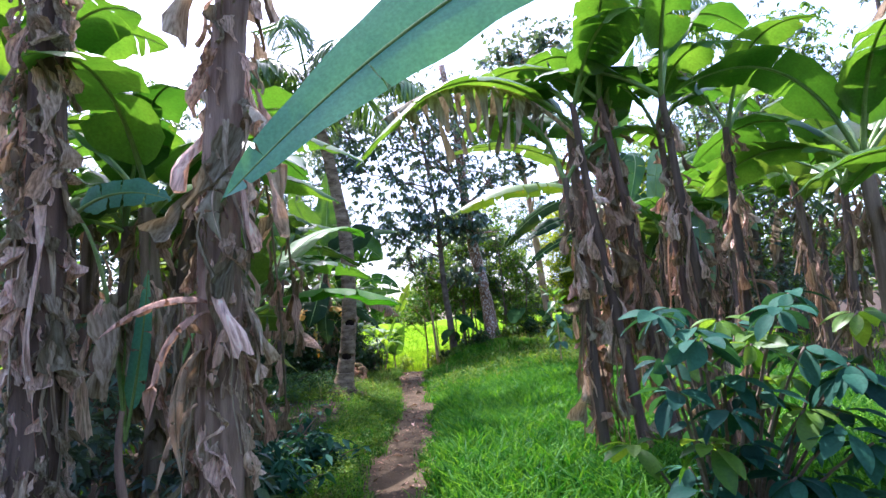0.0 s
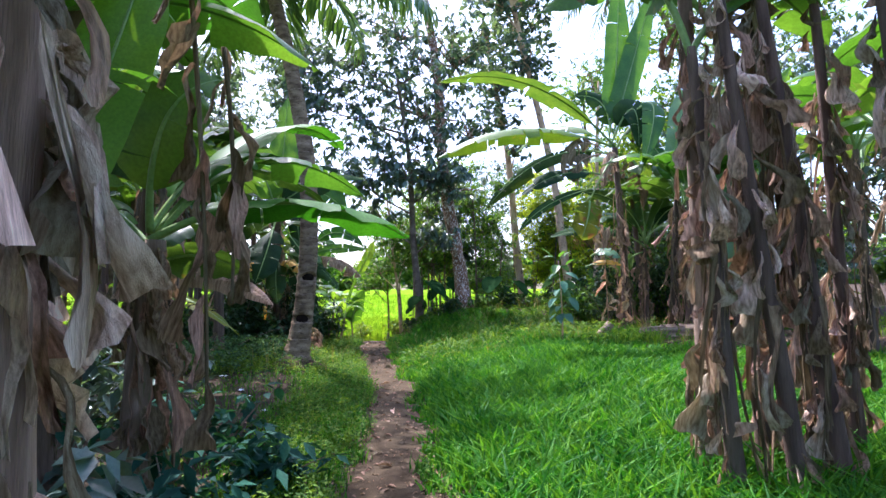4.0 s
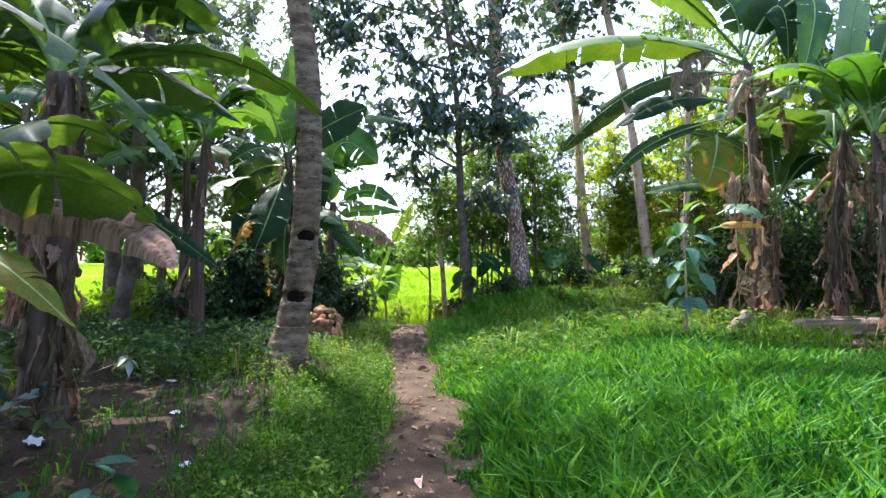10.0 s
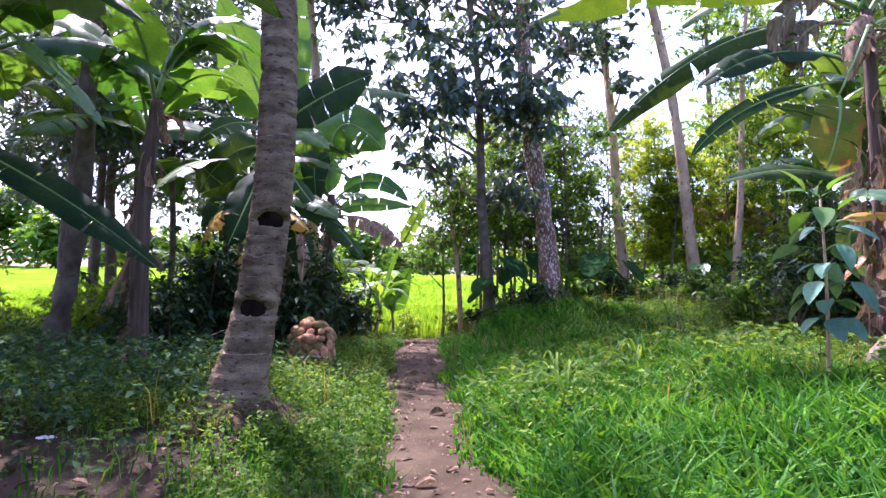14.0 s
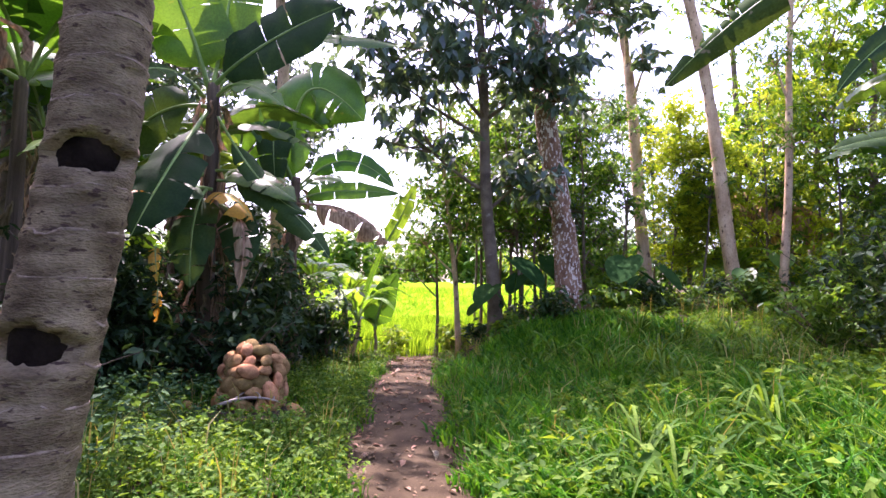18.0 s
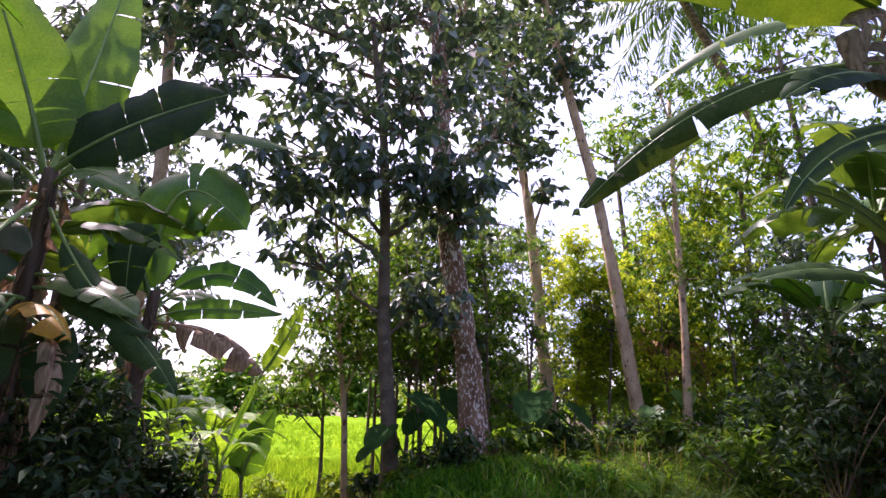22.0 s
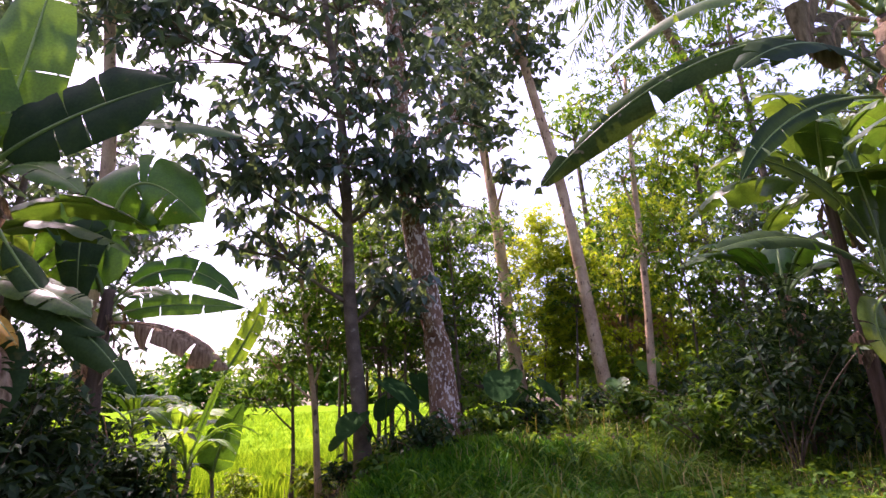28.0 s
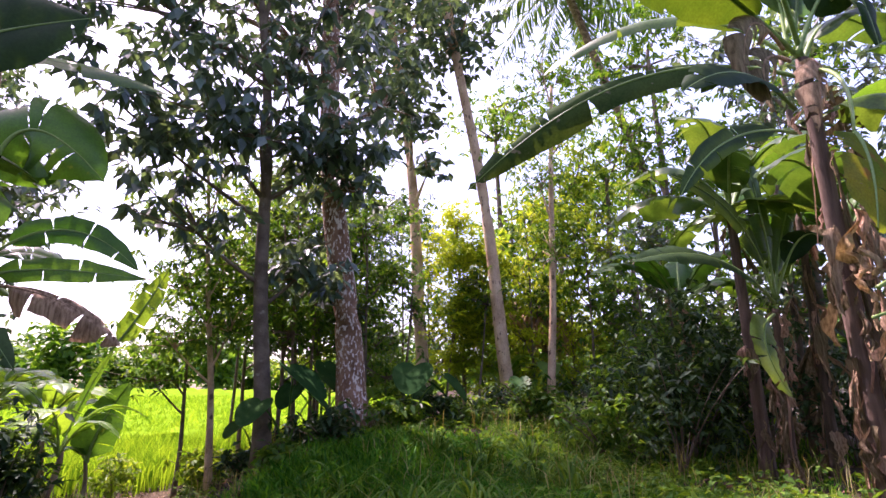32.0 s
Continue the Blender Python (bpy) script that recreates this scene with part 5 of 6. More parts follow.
add_banana_leaf(p, (-1.98, 19.50, 3.01), (-2.71, 19.15, 4.39), (-3.04, 19.00, 3.53), 0.4, BANANA, tears=0.1, seed=714, face=HALF)
add_banana_leaf(p, (-2.00, 19.50, 2.97), (-2.39, 19.30, 4.54), (-2.10, 19.10, 2.55), 0.55, BANANA_SHADED, tears=0.1, seed=715, face=CAM)
add_banana_leaf(p, (-1.89, 19.50, 2.81), (-1.18, 19.50, 3.75), (-0.34, 19.50, 2.89), 0.36, BANANA, tears=0.03, seed=716, face=CAM)
add_banana_leaf(p, (-1.87, 19.50, 2.64), (-1.46, 19.50, 2.90), (-0.26, 19.50, 2.80), 0.30, BANANA, tears=0.03, seed=717, face=CAM)
add_banana_leaf(p, (-1.85, 19.50, 2.78), (-1.60, 19.85, 3.32), (-0.87, 20.00, 2.77), 0.35, BANANA, tears=0.1, seed=718, face=HALF)
add_banana_leaf(p, (-1.84, 19.40, 2.57), (-1.00, 19.30, 2.60), (-0.40, 19.20, 1.95), 0.4, DRY_BROWN, "torn brown drooping leaf", tears=0.4, seed=719, face=HALF, fold=0.4, droop=0.9)
for k, (x, y, h) in enumerate([(-3.9, 11.9, 3.2), (-4.6, 13.6, 3.4), (-3.4, 18.6, 3.2), (-4.3, 16.6, 3.4), (-6.5, 16.0, 3.6), (-5.6, 10.4, 3.4), (-4.0, 7.2, 3.2), (-3.1, 6.2, 2.8), (-3.3, 8.0, 2.6), (-5.0, 8.6, 3.2), (-3.6, 21.0, 3.2), (-5.8, 19.4, 3.6)]):
    banana("banana plant in the dark grove with drooping leaves", (x, y), (x + 0.1, y, h), 0.10, 8, size=2.5, wide=0.62, dry=26, dry_size=(0.15, 0.4), seed=50 + k, group="dark banana grove", brown=0, lift=(0, 75), mat=BANANA if k % 2 else BANANA_DIMMED, stem=STEM_SHADED)

banana("banana plant in the dark grove with drooping leaves", (-3.05, 10.7), (-3.0, 10.6, 2.9), 0.16, 10, size=2.2, wide=0.75, dry=90, dry_size=(0.15, 0.45), seed=79, group="dark banana grove", brown=0, skip=(4.2, 6.28), strips=14, mat=BANANA_DIMMED, stem=STEM_SHADED)
p = banana("banana plant with a withered and a yellow-tipped leaf reaching out", (-2.95, 9.3), (-2.95, 9.3, 1.7), 0.12, 4, size=1.8, dry=60, dry_size=(0.15, 0.45), seed=80, group="dark banana grove", brown=0, skip=(4.2, 6.28), mat=BANANA_DIMMED, stem=STEM_SHADED)
add_banana_leaf(p, (-2.9, 9.2, 1.45), (-2.3, 8.75, 1.55), (-1.68, 8.61, 1.0), 0.42, LEAF_TURNING, "drooping green leaf turning yellow and brown", tears=0.1, seed=81, tip=0.5, stalk=0.05)
add_banana_leaf(p, (-2.95, 9.4, 1.65), (-2.2, 10.25, 1.85), (-1.4, 8.97, 1.30), 0.34, DRY_BROWN, "withered brown folded leaf reaching out", tears=0.05, fold=0.7, droop=1.1, seed=82, stalk=0.05, face=HALF)
p = banana("tall banana plant with a long leaf against the light", (-3.3, 14.6), (-3.2, 14.6, 3.3), 0.11, 4, size=2.2, dry=20, dry_size=(0.15, 0.4), seed=84, group="dark banana grove", brown=0, lift=(40, 85), stem=STEM_SHADED)
add_banana_leaf(p, (-3.2, 14.6, 3.3), (-2.9, 14.7, 4.6), (-2.12, 14.94, 3.7), 0.6, BANANA, tears=0.05, seed=85)

p = banana("banana plant with long drooping leaves in the shade", (-5.0, 13.3), (-4.9, 13.2, 2.6), 0.10, 3, size=2.0, wide=0.6, dry=24, dry_size=(0.15, 0.4), seed=86, group="dark banana grove", brown=0, skip=(0.0, 1.5), mat=BANANA_SHADED, stem=STEM_SHADED)
add_banana_leaf(p, (-4.71, 13.20, 2.62), (-3.55, 13.40, 2.15), (-2.62, 13.60, 1.33), 0.36, BANANA_SHADED, tears=0.1, seed=761, face=HALF)
add_banana_leaf(p, (-4.93, 13.50, 3.99), (-3.92, 14.00, 4.18), (-3.22, 14.50, 3.53), 0.55, BANANA, tears=0.1, seed=762, face=HALF)
add_banana_leaf(p, (-3.90, 13.00, 3.46), (-3.38, 13.20, 3.12), (-3.10, 13.40, 2.63), 0.16, BANANA_PALE, tears=0.1, seed=763, face=HALF)
add_banana_leaf(p, (-4.96, 13.50, 4.54), (-3.93, 13.75, 4.64), (-3.53, 14.20, 4.25), 0.5, BANANA, tears=0.1, seed=764, face=HALF)

# ---- husk pile ----
def husk_mesh(seed):
    """Half a coconut husk: a thick hollow pointed shell with torn edges."""
    r = np.random.default_rng(seed)
    n, m = 9, 8
    g = Geo()
    a, b = np.linspace(0, np.pi, n), np.linspace(0, np.pi, m)
    outer = np.stack([np.stack([0.128 * np.cos(a) * (1 + 0.14 * np.cos(a)), 0.086 * np.sin(a) * np.cos(t), 0.085 * np.sin(a) * np.sin(t)], 1) for t in b], 1)
    outer = outer * (1 + r.normal(0, 0.03, (n, m, 1)))
    inner = outer * 0.72 - np.array([0, 0, 0.002])
    g.add(np.concatenate([outer.reshape(-1, 3), inner.reshape(-1, 3)]), grid_faces(n, m), grid_faces(n, m)[:, ::-1] + n * m,
          [[i * m, (i + 1) * m, (i + 1) * m + n * m, i * m + n * m] for i in range(n - 1)], [[(i + 1) * m - 1, (i + 1) * m - 1 + n * m, (i + 2) * m - 1 + n * m, (i + 2) * m - 1] for i in range(n - 1)])
    return g.mesh("coconut_husk", HUSK)


HUSKS = [husk_mesh(k) for k in range(6)]


def husk_pile(cx, cy):
    """Husks laid in rings, domes outwards, round a heap that narrows towards its top."""
    r = np.random.default_rng(5)
    z0 = float(ground_z(cx, cy))
    placed = []
    for level, (rad, n) in enumerate([(0.29, 12), (0.295, 12), (0.28, 12), (0.26, 11), (0.21, 8), (0.13, 5), (0.0, 1), (0.13, 5), (0.12, 5)]):
        height = (0.05, 0.155, 0.26, 0.365, 0.46, 0.545, 0.60, 0.13, 0.34)[level]
        for k in range(n):
            a = (k + 0.5 * (level % 2)) / n * 6.283 + r.uniform(-0.12, 0.12)
            tilt = (0.1, 0.15, 0.25, 0.4, 0.8, 1.6, 4.0, 0.2, 0.5)[level]
            dome = Vector((math.cos(a), math.sin(a), tilt)) + Vector(r.normal(0, 0.16, 3))
            turn = dome.to_track_quat("Z", "X").to_matrix().to_4x4() @ pose(0, 0, 0, 0, 0, r.choice([90, 90, 70, 110, 20, 150]) + r.uniform(-25, 25))
            ob = new("coconut_husk", HUSKS[r.integers(6)])
            ob.rotation_euler = turn.to_euler()
            bulge = rad + r.uniform(-0.035, 0.04)
            ob.location = (cx + bulge * math.cos(a), cy + bulge * math.sin(a), z0 + height + r.uniform(-0.02, 0.02))
            s = r.uniform(0.66, 1.04)
            ob.scale = (s, s, s * r.uniform(0.9, 1.15))
            tagged(ob, "split brown coconut husk in a heap on the grass", "coconut husk", "heap of coconut husks")

    for dx, dy, turn in ((-0.55, -0.25, 20), (-0.62, -0.6, 80), (0.52, -0.35, 140), (-0.8, -0.1, 200)):
        ob = new("coconut_husk", HUSKS[r.integers(6)])
        ob.location = (cx + dx, cy + dy, float(ground_z(cx + dx, cy + dy)) + 0.02)
        ob.rotation_euler = (r.normal(0, 0.3), r.normal(0, 0.3), radians(turn))
        tagged(ob, "loose split coconut husk fallen beside the heap", "coconut husk", "loose coconut husks")


husk_pile(-1.68, 16.6)

# ---- planks, stump, sapling ----
def fallen_log(x0, x1, y, radius):
    """A cut banana stem lying on the earth: a fibrous trunk with loose sheaths along it."""
    z = float(ground_z((x0 + x1) / 2, y))
    log = thing("fallen_log", (x0 + x1) / 2, y, z, "weathered grey-brown fallen log with long loose fibres", "log")
    half = (x1 - x0) / 2
    line = bezier((-half, 0.0, radius * 0.72), (0.0, 0.03, radius * 0.9), (half, 0.0, radius * 0.98), 18)
    part("trunk", tube(Geo(), line, radius * (1 + 0.05 * np.sin(np.linspace(0, 7, 18))), 20, 0.03, lambda a: 1 + 0.05 * np.sin(a * 7) + 0.03 * np.sin(a * 12 + 1)), LOG_WOOD, log)
    r = np.random.default_rng(8)
    for k in range(9):
        a = radians(-70 + 26 * k)
        off = np.array([0, -math.sin(a), math.cos(a)]) * radius * 1.02
        p, q = sorted(r.uniform(0, 17, 2))
        c = line[int(p):int(q) + 5] + off
        if len(c) > 3:
            part("sheath", tube(Geo(), c, np.linspace(0.03, 0.012, len(c)), 6, 0.1), LOG_WOOD, log, "loose curling fibre")


fallen_log(5.24, 6.46, 13.42, 0.15)
s = thing("stump", 4.22, 13.4, float(ground_z(4.22, 13.4)) - 0.03, "broken brown banana stump leaning in the grass", "stump")
part("wood", tube(Geo(), bezier((0, 0, 0), (0.12, 0.02, 0.16), (0.34, 0.04, 0.36), 8), np.linspace(0.11, 0.085, 8), 12, 0.08), LOG_WOOD, s)


def sapling(x, y):
    z = float(ground_z(x, y))
    plant = thing("sapling", x, y, z - 0.02, "young sapling with large pale green leaves in the grass", "plant")
    line = bezier((0, 0, 0), (0.03, 0, 0.8), (-0.04, 0, 1.62), 12)
    part("stalk", tube(Geo(), line, np.linspace(0.02, 0.008, 12), 7), BARK_PALE, plant)
    r = np.random.default_rng(2)
    for k in range(34):
        a = k * 2.4 + r.uniform(-0.5, 0.5)
        flat = np.array([math.cos(a), math.sin(a), 0])
        at = line[11 - k * 8 // 34]
        reach = r.uniform(0.06, 0.2)
        end = at + flat * reach + np.array([0, 0, 0.06])
        part("stalk", tube(Geo(), bezier(at, at + flat * reach * 0.5 + np.array([0, 0, 0.06]), end, 5), np.full(5, 0.004), 5), EAR, plant)
        way = flat + np.array([0, 0, r.uniform(-0.9, -0.1) if k > 5 else r.uniform(0.2, 1.6)])
        g = oval_leaves(Geo(), [end], [way], r.uniform(0.16, 0.30), r.uniform(0.45, 0.6), 0.25, 0.3, 0.75)
        part("leaf", g, LEAF_PALE if k > 7 else EAR, plant)


sapling(3.2, 12.5)

# ---- taro and shrubs ----
p = thing("banana_sucker", -0.72, 21.85, float(ground_z(-0.72, 21.85)) - 0.03, "young banana shoot with one broad upright leaf", "banana plant")
add_stem(p, (-0.72, 21.85, float(ground_z(-0.72, 21.85)) - 0.03), (-0.7, 21.82, 0.75), 0.035, 0.02)
add_banana_leaf(p, (-0.70, 21.80, 0.50), (-0.66, 21.75, 1.04), (-0.29, 21.70, 1.63), 0.56, BANANA, "broad paddle-shaped bright leaf", tears=0, seed=721, face=CAM, stalk=0.06, tip=0.5)
add_banana_leaf(p, (-0.7, 21.82, 0.5), (-0.9, 21.7, 0.9), (-1.1, 21.5, 0.6), 0.3, BANANA, tears=0.0, seed=71)
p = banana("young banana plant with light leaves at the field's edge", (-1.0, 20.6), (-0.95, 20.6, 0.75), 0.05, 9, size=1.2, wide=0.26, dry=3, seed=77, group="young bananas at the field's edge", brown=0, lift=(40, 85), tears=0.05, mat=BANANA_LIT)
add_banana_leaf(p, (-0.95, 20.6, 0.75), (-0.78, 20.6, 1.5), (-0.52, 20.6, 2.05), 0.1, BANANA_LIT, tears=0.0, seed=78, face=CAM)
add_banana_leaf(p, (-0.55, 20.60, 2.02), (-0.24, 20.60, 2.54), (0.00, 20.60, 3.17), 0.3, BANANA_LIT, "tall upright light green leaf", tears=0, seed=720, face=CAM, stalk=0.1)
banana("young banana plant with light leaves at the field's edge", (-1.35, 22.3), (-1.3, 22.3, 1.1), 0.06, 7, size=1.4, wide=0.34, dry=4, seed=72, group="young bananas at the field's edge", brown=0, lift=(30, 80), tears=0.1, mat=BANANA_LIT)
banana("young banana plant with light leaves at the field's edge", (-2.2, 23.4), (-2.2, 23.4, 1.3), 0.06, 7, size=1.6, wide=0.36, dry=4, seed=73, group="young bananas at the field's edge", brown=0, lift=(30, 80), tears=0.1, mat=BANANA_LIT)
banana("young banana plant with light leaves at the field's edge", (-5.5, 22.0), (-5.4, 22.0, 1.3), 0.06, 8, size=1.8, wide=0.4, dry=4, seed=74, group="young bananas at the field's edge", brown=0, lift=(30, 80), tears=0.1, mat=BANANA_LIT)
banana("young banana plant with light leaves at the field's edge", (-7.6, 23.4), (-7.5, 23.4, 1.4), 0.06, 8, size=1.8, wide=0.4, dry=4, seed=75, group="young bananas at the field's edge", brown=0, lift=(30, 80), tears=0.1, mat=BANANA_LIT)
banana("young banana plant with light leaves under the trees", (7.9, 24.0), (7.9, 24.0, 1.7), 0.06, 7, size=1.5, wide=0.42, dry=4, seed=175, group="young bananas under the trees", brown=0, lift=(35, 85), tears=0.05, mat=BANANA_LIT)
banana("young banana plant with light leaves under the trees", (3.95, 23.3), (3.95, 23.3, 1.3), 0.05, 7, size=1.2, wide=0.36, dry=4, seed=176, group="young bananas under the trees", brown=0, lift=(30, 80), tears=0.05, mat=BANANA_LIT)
TARO = "taro plant with dark hanging leaves under the trees"
taro(TARO, 2.55, 21.4, [(-0.05, -0.1, 0.95, 0.62, (0.5, -0.5, -0.5)), (-0.5, -0.1, 0.75, 0.5, (-0.5, -0.5, -0.6)), (0.35, 0.1, 0.7, 0.4, (0.7, -0.4, -0.6)), (0.1, 0.3, 1.15, 0.42, (0.1, -0.6, -0.7))], EAR_SHADED, seed=2)
taro(TARO, 4.9, 21.5, [(0, -0.1, 0.85, 0.6, (0.4, -0.5, -0.6)), (-0.4, 0, 0.65, 0.45, (-0.6, -0.4, -0.6)), (0.35, 0.1, 0.6, 0.4, (0.7, -0.4, -0.6))], EAR_SHADED, seed=3)
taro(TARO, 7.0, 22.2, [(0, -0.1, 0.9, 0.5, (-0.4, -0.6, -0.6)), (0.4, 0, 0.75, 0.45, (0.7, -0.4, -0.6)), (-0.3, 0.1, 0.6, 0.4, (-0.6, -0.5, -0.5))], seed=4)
taro(TARO, 1.75, 20.25, [(0.0, -0.2, 1.15, 0.7, (0.5, -0.6, -0.5)), (-0.45, -0.2, 0.7, 0.5, (-0.5, -0.6, -0.5)), (0.35, 0.0, 0.8, 0.45, (0.7, -0.4, -0.6))], EAR_SHADED, seed=8)
taro(TARO, 3.85, 20.7, [(0.0, -0.1, 0.95, 0.7, (-0.4, -0.6, -0.5)), (0.4, 0, 0.7, 0.45, (0.7, -0.4, -0.6))], EAR_SHADED, seed=9)
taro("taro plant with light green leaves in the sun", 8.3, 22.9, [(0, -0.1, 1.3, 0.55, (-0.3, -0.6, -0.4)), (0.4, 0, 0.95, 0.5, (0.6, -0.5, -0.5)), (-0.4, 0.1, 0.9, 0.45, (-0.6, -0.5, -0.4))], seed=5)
taro(TARO, 1.55, 21.6, [(0, -0.1, 0.7, 0.42, (0.3, -0.6, -0.6)), (-0.25, 0, 0.5, 0.36, (-0.6, -0.4, -0.5))], EAR_SHADED, seed=6)


def fan_shrub(x, y, label, heads, seed, size=0.2):
    """Heads of long leaves spread like the fingers of a fan."""
    r = np.random.default_rng(seed)
    z = float(ground_z(x, y)) - 0.02
    plant = thing("shrub", x, y, z, label, "shrub")
    for dx, dy, h in heads:
        part("stalk", tube(Geo(), bezier((dx * 0.2, dy * 0.2, 0), (dx * 0.5, dy * 0.5, h * 0.7), (dx, dy, h), 8), np.linspace(0.014, 0.007, 8), 6), BARK_DARK, plant)
        a = np.arange(10) * 2.4 + r.uniform(0, 6)
        way = np.stack([np.cos(a), np.sin(a), r.uniform(-0.7, 0.25, 10)], 1)
        g = oval_leaves(Geo(), np.repeat([[dx, dy, h]], 10, 0) + way * 0.03, way, size * r.uniform(0.6, 1.1, 10), 0.44, 0.25, 0.35, 1.25)
        part("foliage", g, LEAF_MID if r.random() < 0.22 else LEAF_TEAL, plant)


fan_shrub(1.8, 3.45, "shrub with glossy blue-green leaves in fans",
          [(-0.32 + 0.19 * (k % 6) + 0.08 * math.sin(k * 7), -0.55 + 0.2 * (k % 5) + 0.1 * math.cos(k * 5), 0.4 + 0.046 * ((k * 7) % 27)) for k in range(44)], 1, 0.22)
fan_shrub(-1.75, 6.95, "low shrub with dark blue-green leaves in the shade", [(-0.4, -0.2, 0.5), (0.1, -0.4, 0.4), (-0.2, 0.4, 0.6), (-0.6, 0.3, 0.45), (0.0, 0.9, 0.4), (-0.2, -0.5, 0.3), (-0.7, -0.4, 0.6)], 2, 0.17)
shrub("low shrub with broad dark blue-green leaves in the shade", -1.62, 7.75, 0.62, 0.75, 34, LEAF_TEAL, 0.13, 0.62, per=4, seed=88, name="shrub", fine=True)

def plant_shrubs(seed, rows):
    """Leafy shrubs: x, y, height, spread, twigs, leaf."""
    for k, (x, y, h, w, n, mt) in enumerate(rows):
        shrub("leafy shrub in the undergrowth", x, y, h, w, n, mt, 0.16, group="undergrowth shrubs", seed=seed + k, per=6)


# left of the path near the start
plant_shrubs(0, [(-1.55, 4.7, 0.8, 0.8, 70, LEAF_DARK), (-2.8, 4.6, 1.2, 1.2, 120, LEAF_DARK), (-3.2, 5.6, 1.7, 1.4, 150, LEAF_DARK), (-1.35, 5.5, 0.6, 0.7, 60, LEAF_TEAL), (-2.6, 6.9, 1.2, 1.2, 110, LEAF_DARK), (-1.15, 6.7, 0.45, 0.6, 50, LEAF_TEAL), (-3.4, 9.6, 0.9, 1.3, 90, LEAF_DARK), (-3.2, 3.4, 1.3, 1.3, 110, LEAF_DARK), (-6.2, 12.2, 1.4, 1.5, 150, LEAF_DARK)])
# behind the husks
plant_shrubs(9, [(-2.0, 18.3, 1.7, 1.2, 170, LEAF_SHADED), (-1.35, 19.6, 1.3, 0.9, 140, LEAF_SHADED), (-3.3, 17.3, 1.7, 1.2, 190, LEAF_SHADED), (-2.9, 16.9, 1.2, 1.0, 130, LEAF_SHADED), (-3.0, 19.8, 2.2, 1.4, 170, LEAF_SHADED), (-2.15, 19.0, 1.8, 1.0, 130, LEAF_SHADED), (-2.55, 19.5, 2.3, 1.0, 150, LEAF_SHADED), (-1.8, 20.2, 1.5, 0.9, 110, LEAF_SHADED), (-2.1, 17.2, 1.1, 0.8, 110, LEAF_SHADED), (-2.4, 17.9, 1.9, 1.2, 190, LEAF_SHADED), (-1.6, 20.6, 0.9, 0.8, 90, LEAF_MID), (-2.9, 18.6, 1.7, 1.4, 200, LEAF_SHADED), (-2.4, 20.6, 1.4, 1.1, 140, LEAF_MID), (-3.2, 19.6, 2.0, 1.5, 180, LEAF_DARK)])
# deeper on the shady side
plant_shrubs(23, [(-4.0, 18.9, 1.5, 1.2, 120, LEAF_MID), (-3.7, 17.5, 1.5, 1.2, 150, LEAF_SHADED), (-3.6, 16.2, 1.3, 1.2, 160, LEAF_SHADED), (-3.3, 16.8, 2.0, 1.1, 190, LEAF_SHADED), (-4.3, 17.2, 1.2, 1.3, 120, LEAF_SHADED), (-4.2, 18.0, 1.2, 1.3, 110, LEAF_MID), (-4.7, 20.0, 1.3, 1.5, 130, LEAF_LIT), (-5.6, 17.4, 1.0, 1.4, 110, LEAF_LIT), (-5.2, 18.6, 1.3, 1.5, 130, LEAF_MID), (-6.8, 20.5, 1.5, 1.8, 150, LEAF_LIT), (-4.6, 22.5, 1.4, 1.8, 150, LEAF_LIT), (-8.5, 18.5, 1.5, 1.8, 150, LEAF_LIT), (-7.2, 17.0, 1.1, 1.5, 110, LEAF_LIT)])
# under the trees ahead
plant_shrubs(33, [(0.85, 21.9, 0.55, 0.5, 50, LEAF_LIT), (1.30, 20.7, 0.35, 0.5, 40, LEAF_SHADED), (2.1, 20.7, 0.30, 0.6, 40, LEAF_SHADED), (4.3, 22.6, 0.9, 0.9, 60, LEAF_MID), (1.6, 19.9, 0.3, 0.6, 50, LEAF_MID), (2.3, 20.1, 0.55, 0.8, 70, LEAF_SHADED), (3.5, 20.4, 0.5, 0.8, 70, LEAF_MID), (4.3, 20.9, 0.6, 0.9, 70, LEAF_SHADED), (5.2, 21.1, 0.5, 0.9, 60, LEAF_MID), (6.0, 21.6, 0.7, 0.9, 70, LEAF_SHADED), (5.6, 25.6, 1.6, 1.3, 90, LEAF_LIT), (5.6, 22.4, 0.7, 0.9, 60, LEAF_MID)])
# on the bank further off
plant_shrubs(46, [(8.2, 18.9, 1.7, 1.6, 130, LEAF_SHADED), (9.4, 19.6, 2.4, 1.8, 150, LEAF_MID), (7.3, 19.8, 1.2, 1.2, 110, LEAF_SHADED), (7.6, 21.4, 0.6, 0.9, 70, LEAF_MID), (8.6, 24.9, 1.8, 1.6, 120, LEAF_LIT), (9.9, 22.2, 1.8, 1.6, 130, LEAF_MID), (10.8, 19.2, 2.8, 2.0, 260, LEAF_DARK), (11.8, 16.8, 2.6, 2.0, 240, LEAF_DARK), (6.4, 20.8, 0.8, 1.0, 110, WEED), (8.3, 18.6, 1.1, 1.4, 150, WEED), (7.2, 18.2, 1.2, 1.3, 120, LEAF_MID), (8.9, 19.8, 1.6, 1.5, 150, LEAF_SHADED), (9.9, 17.2, 1.8, 1.6, 150, LEAF_SHADED), (10.2, 18.8, 2.2, 1.8, 170, LEAF_SHADED), (11.2, 20.6, 2.6, 1.8, 170, LEAF_MID)])
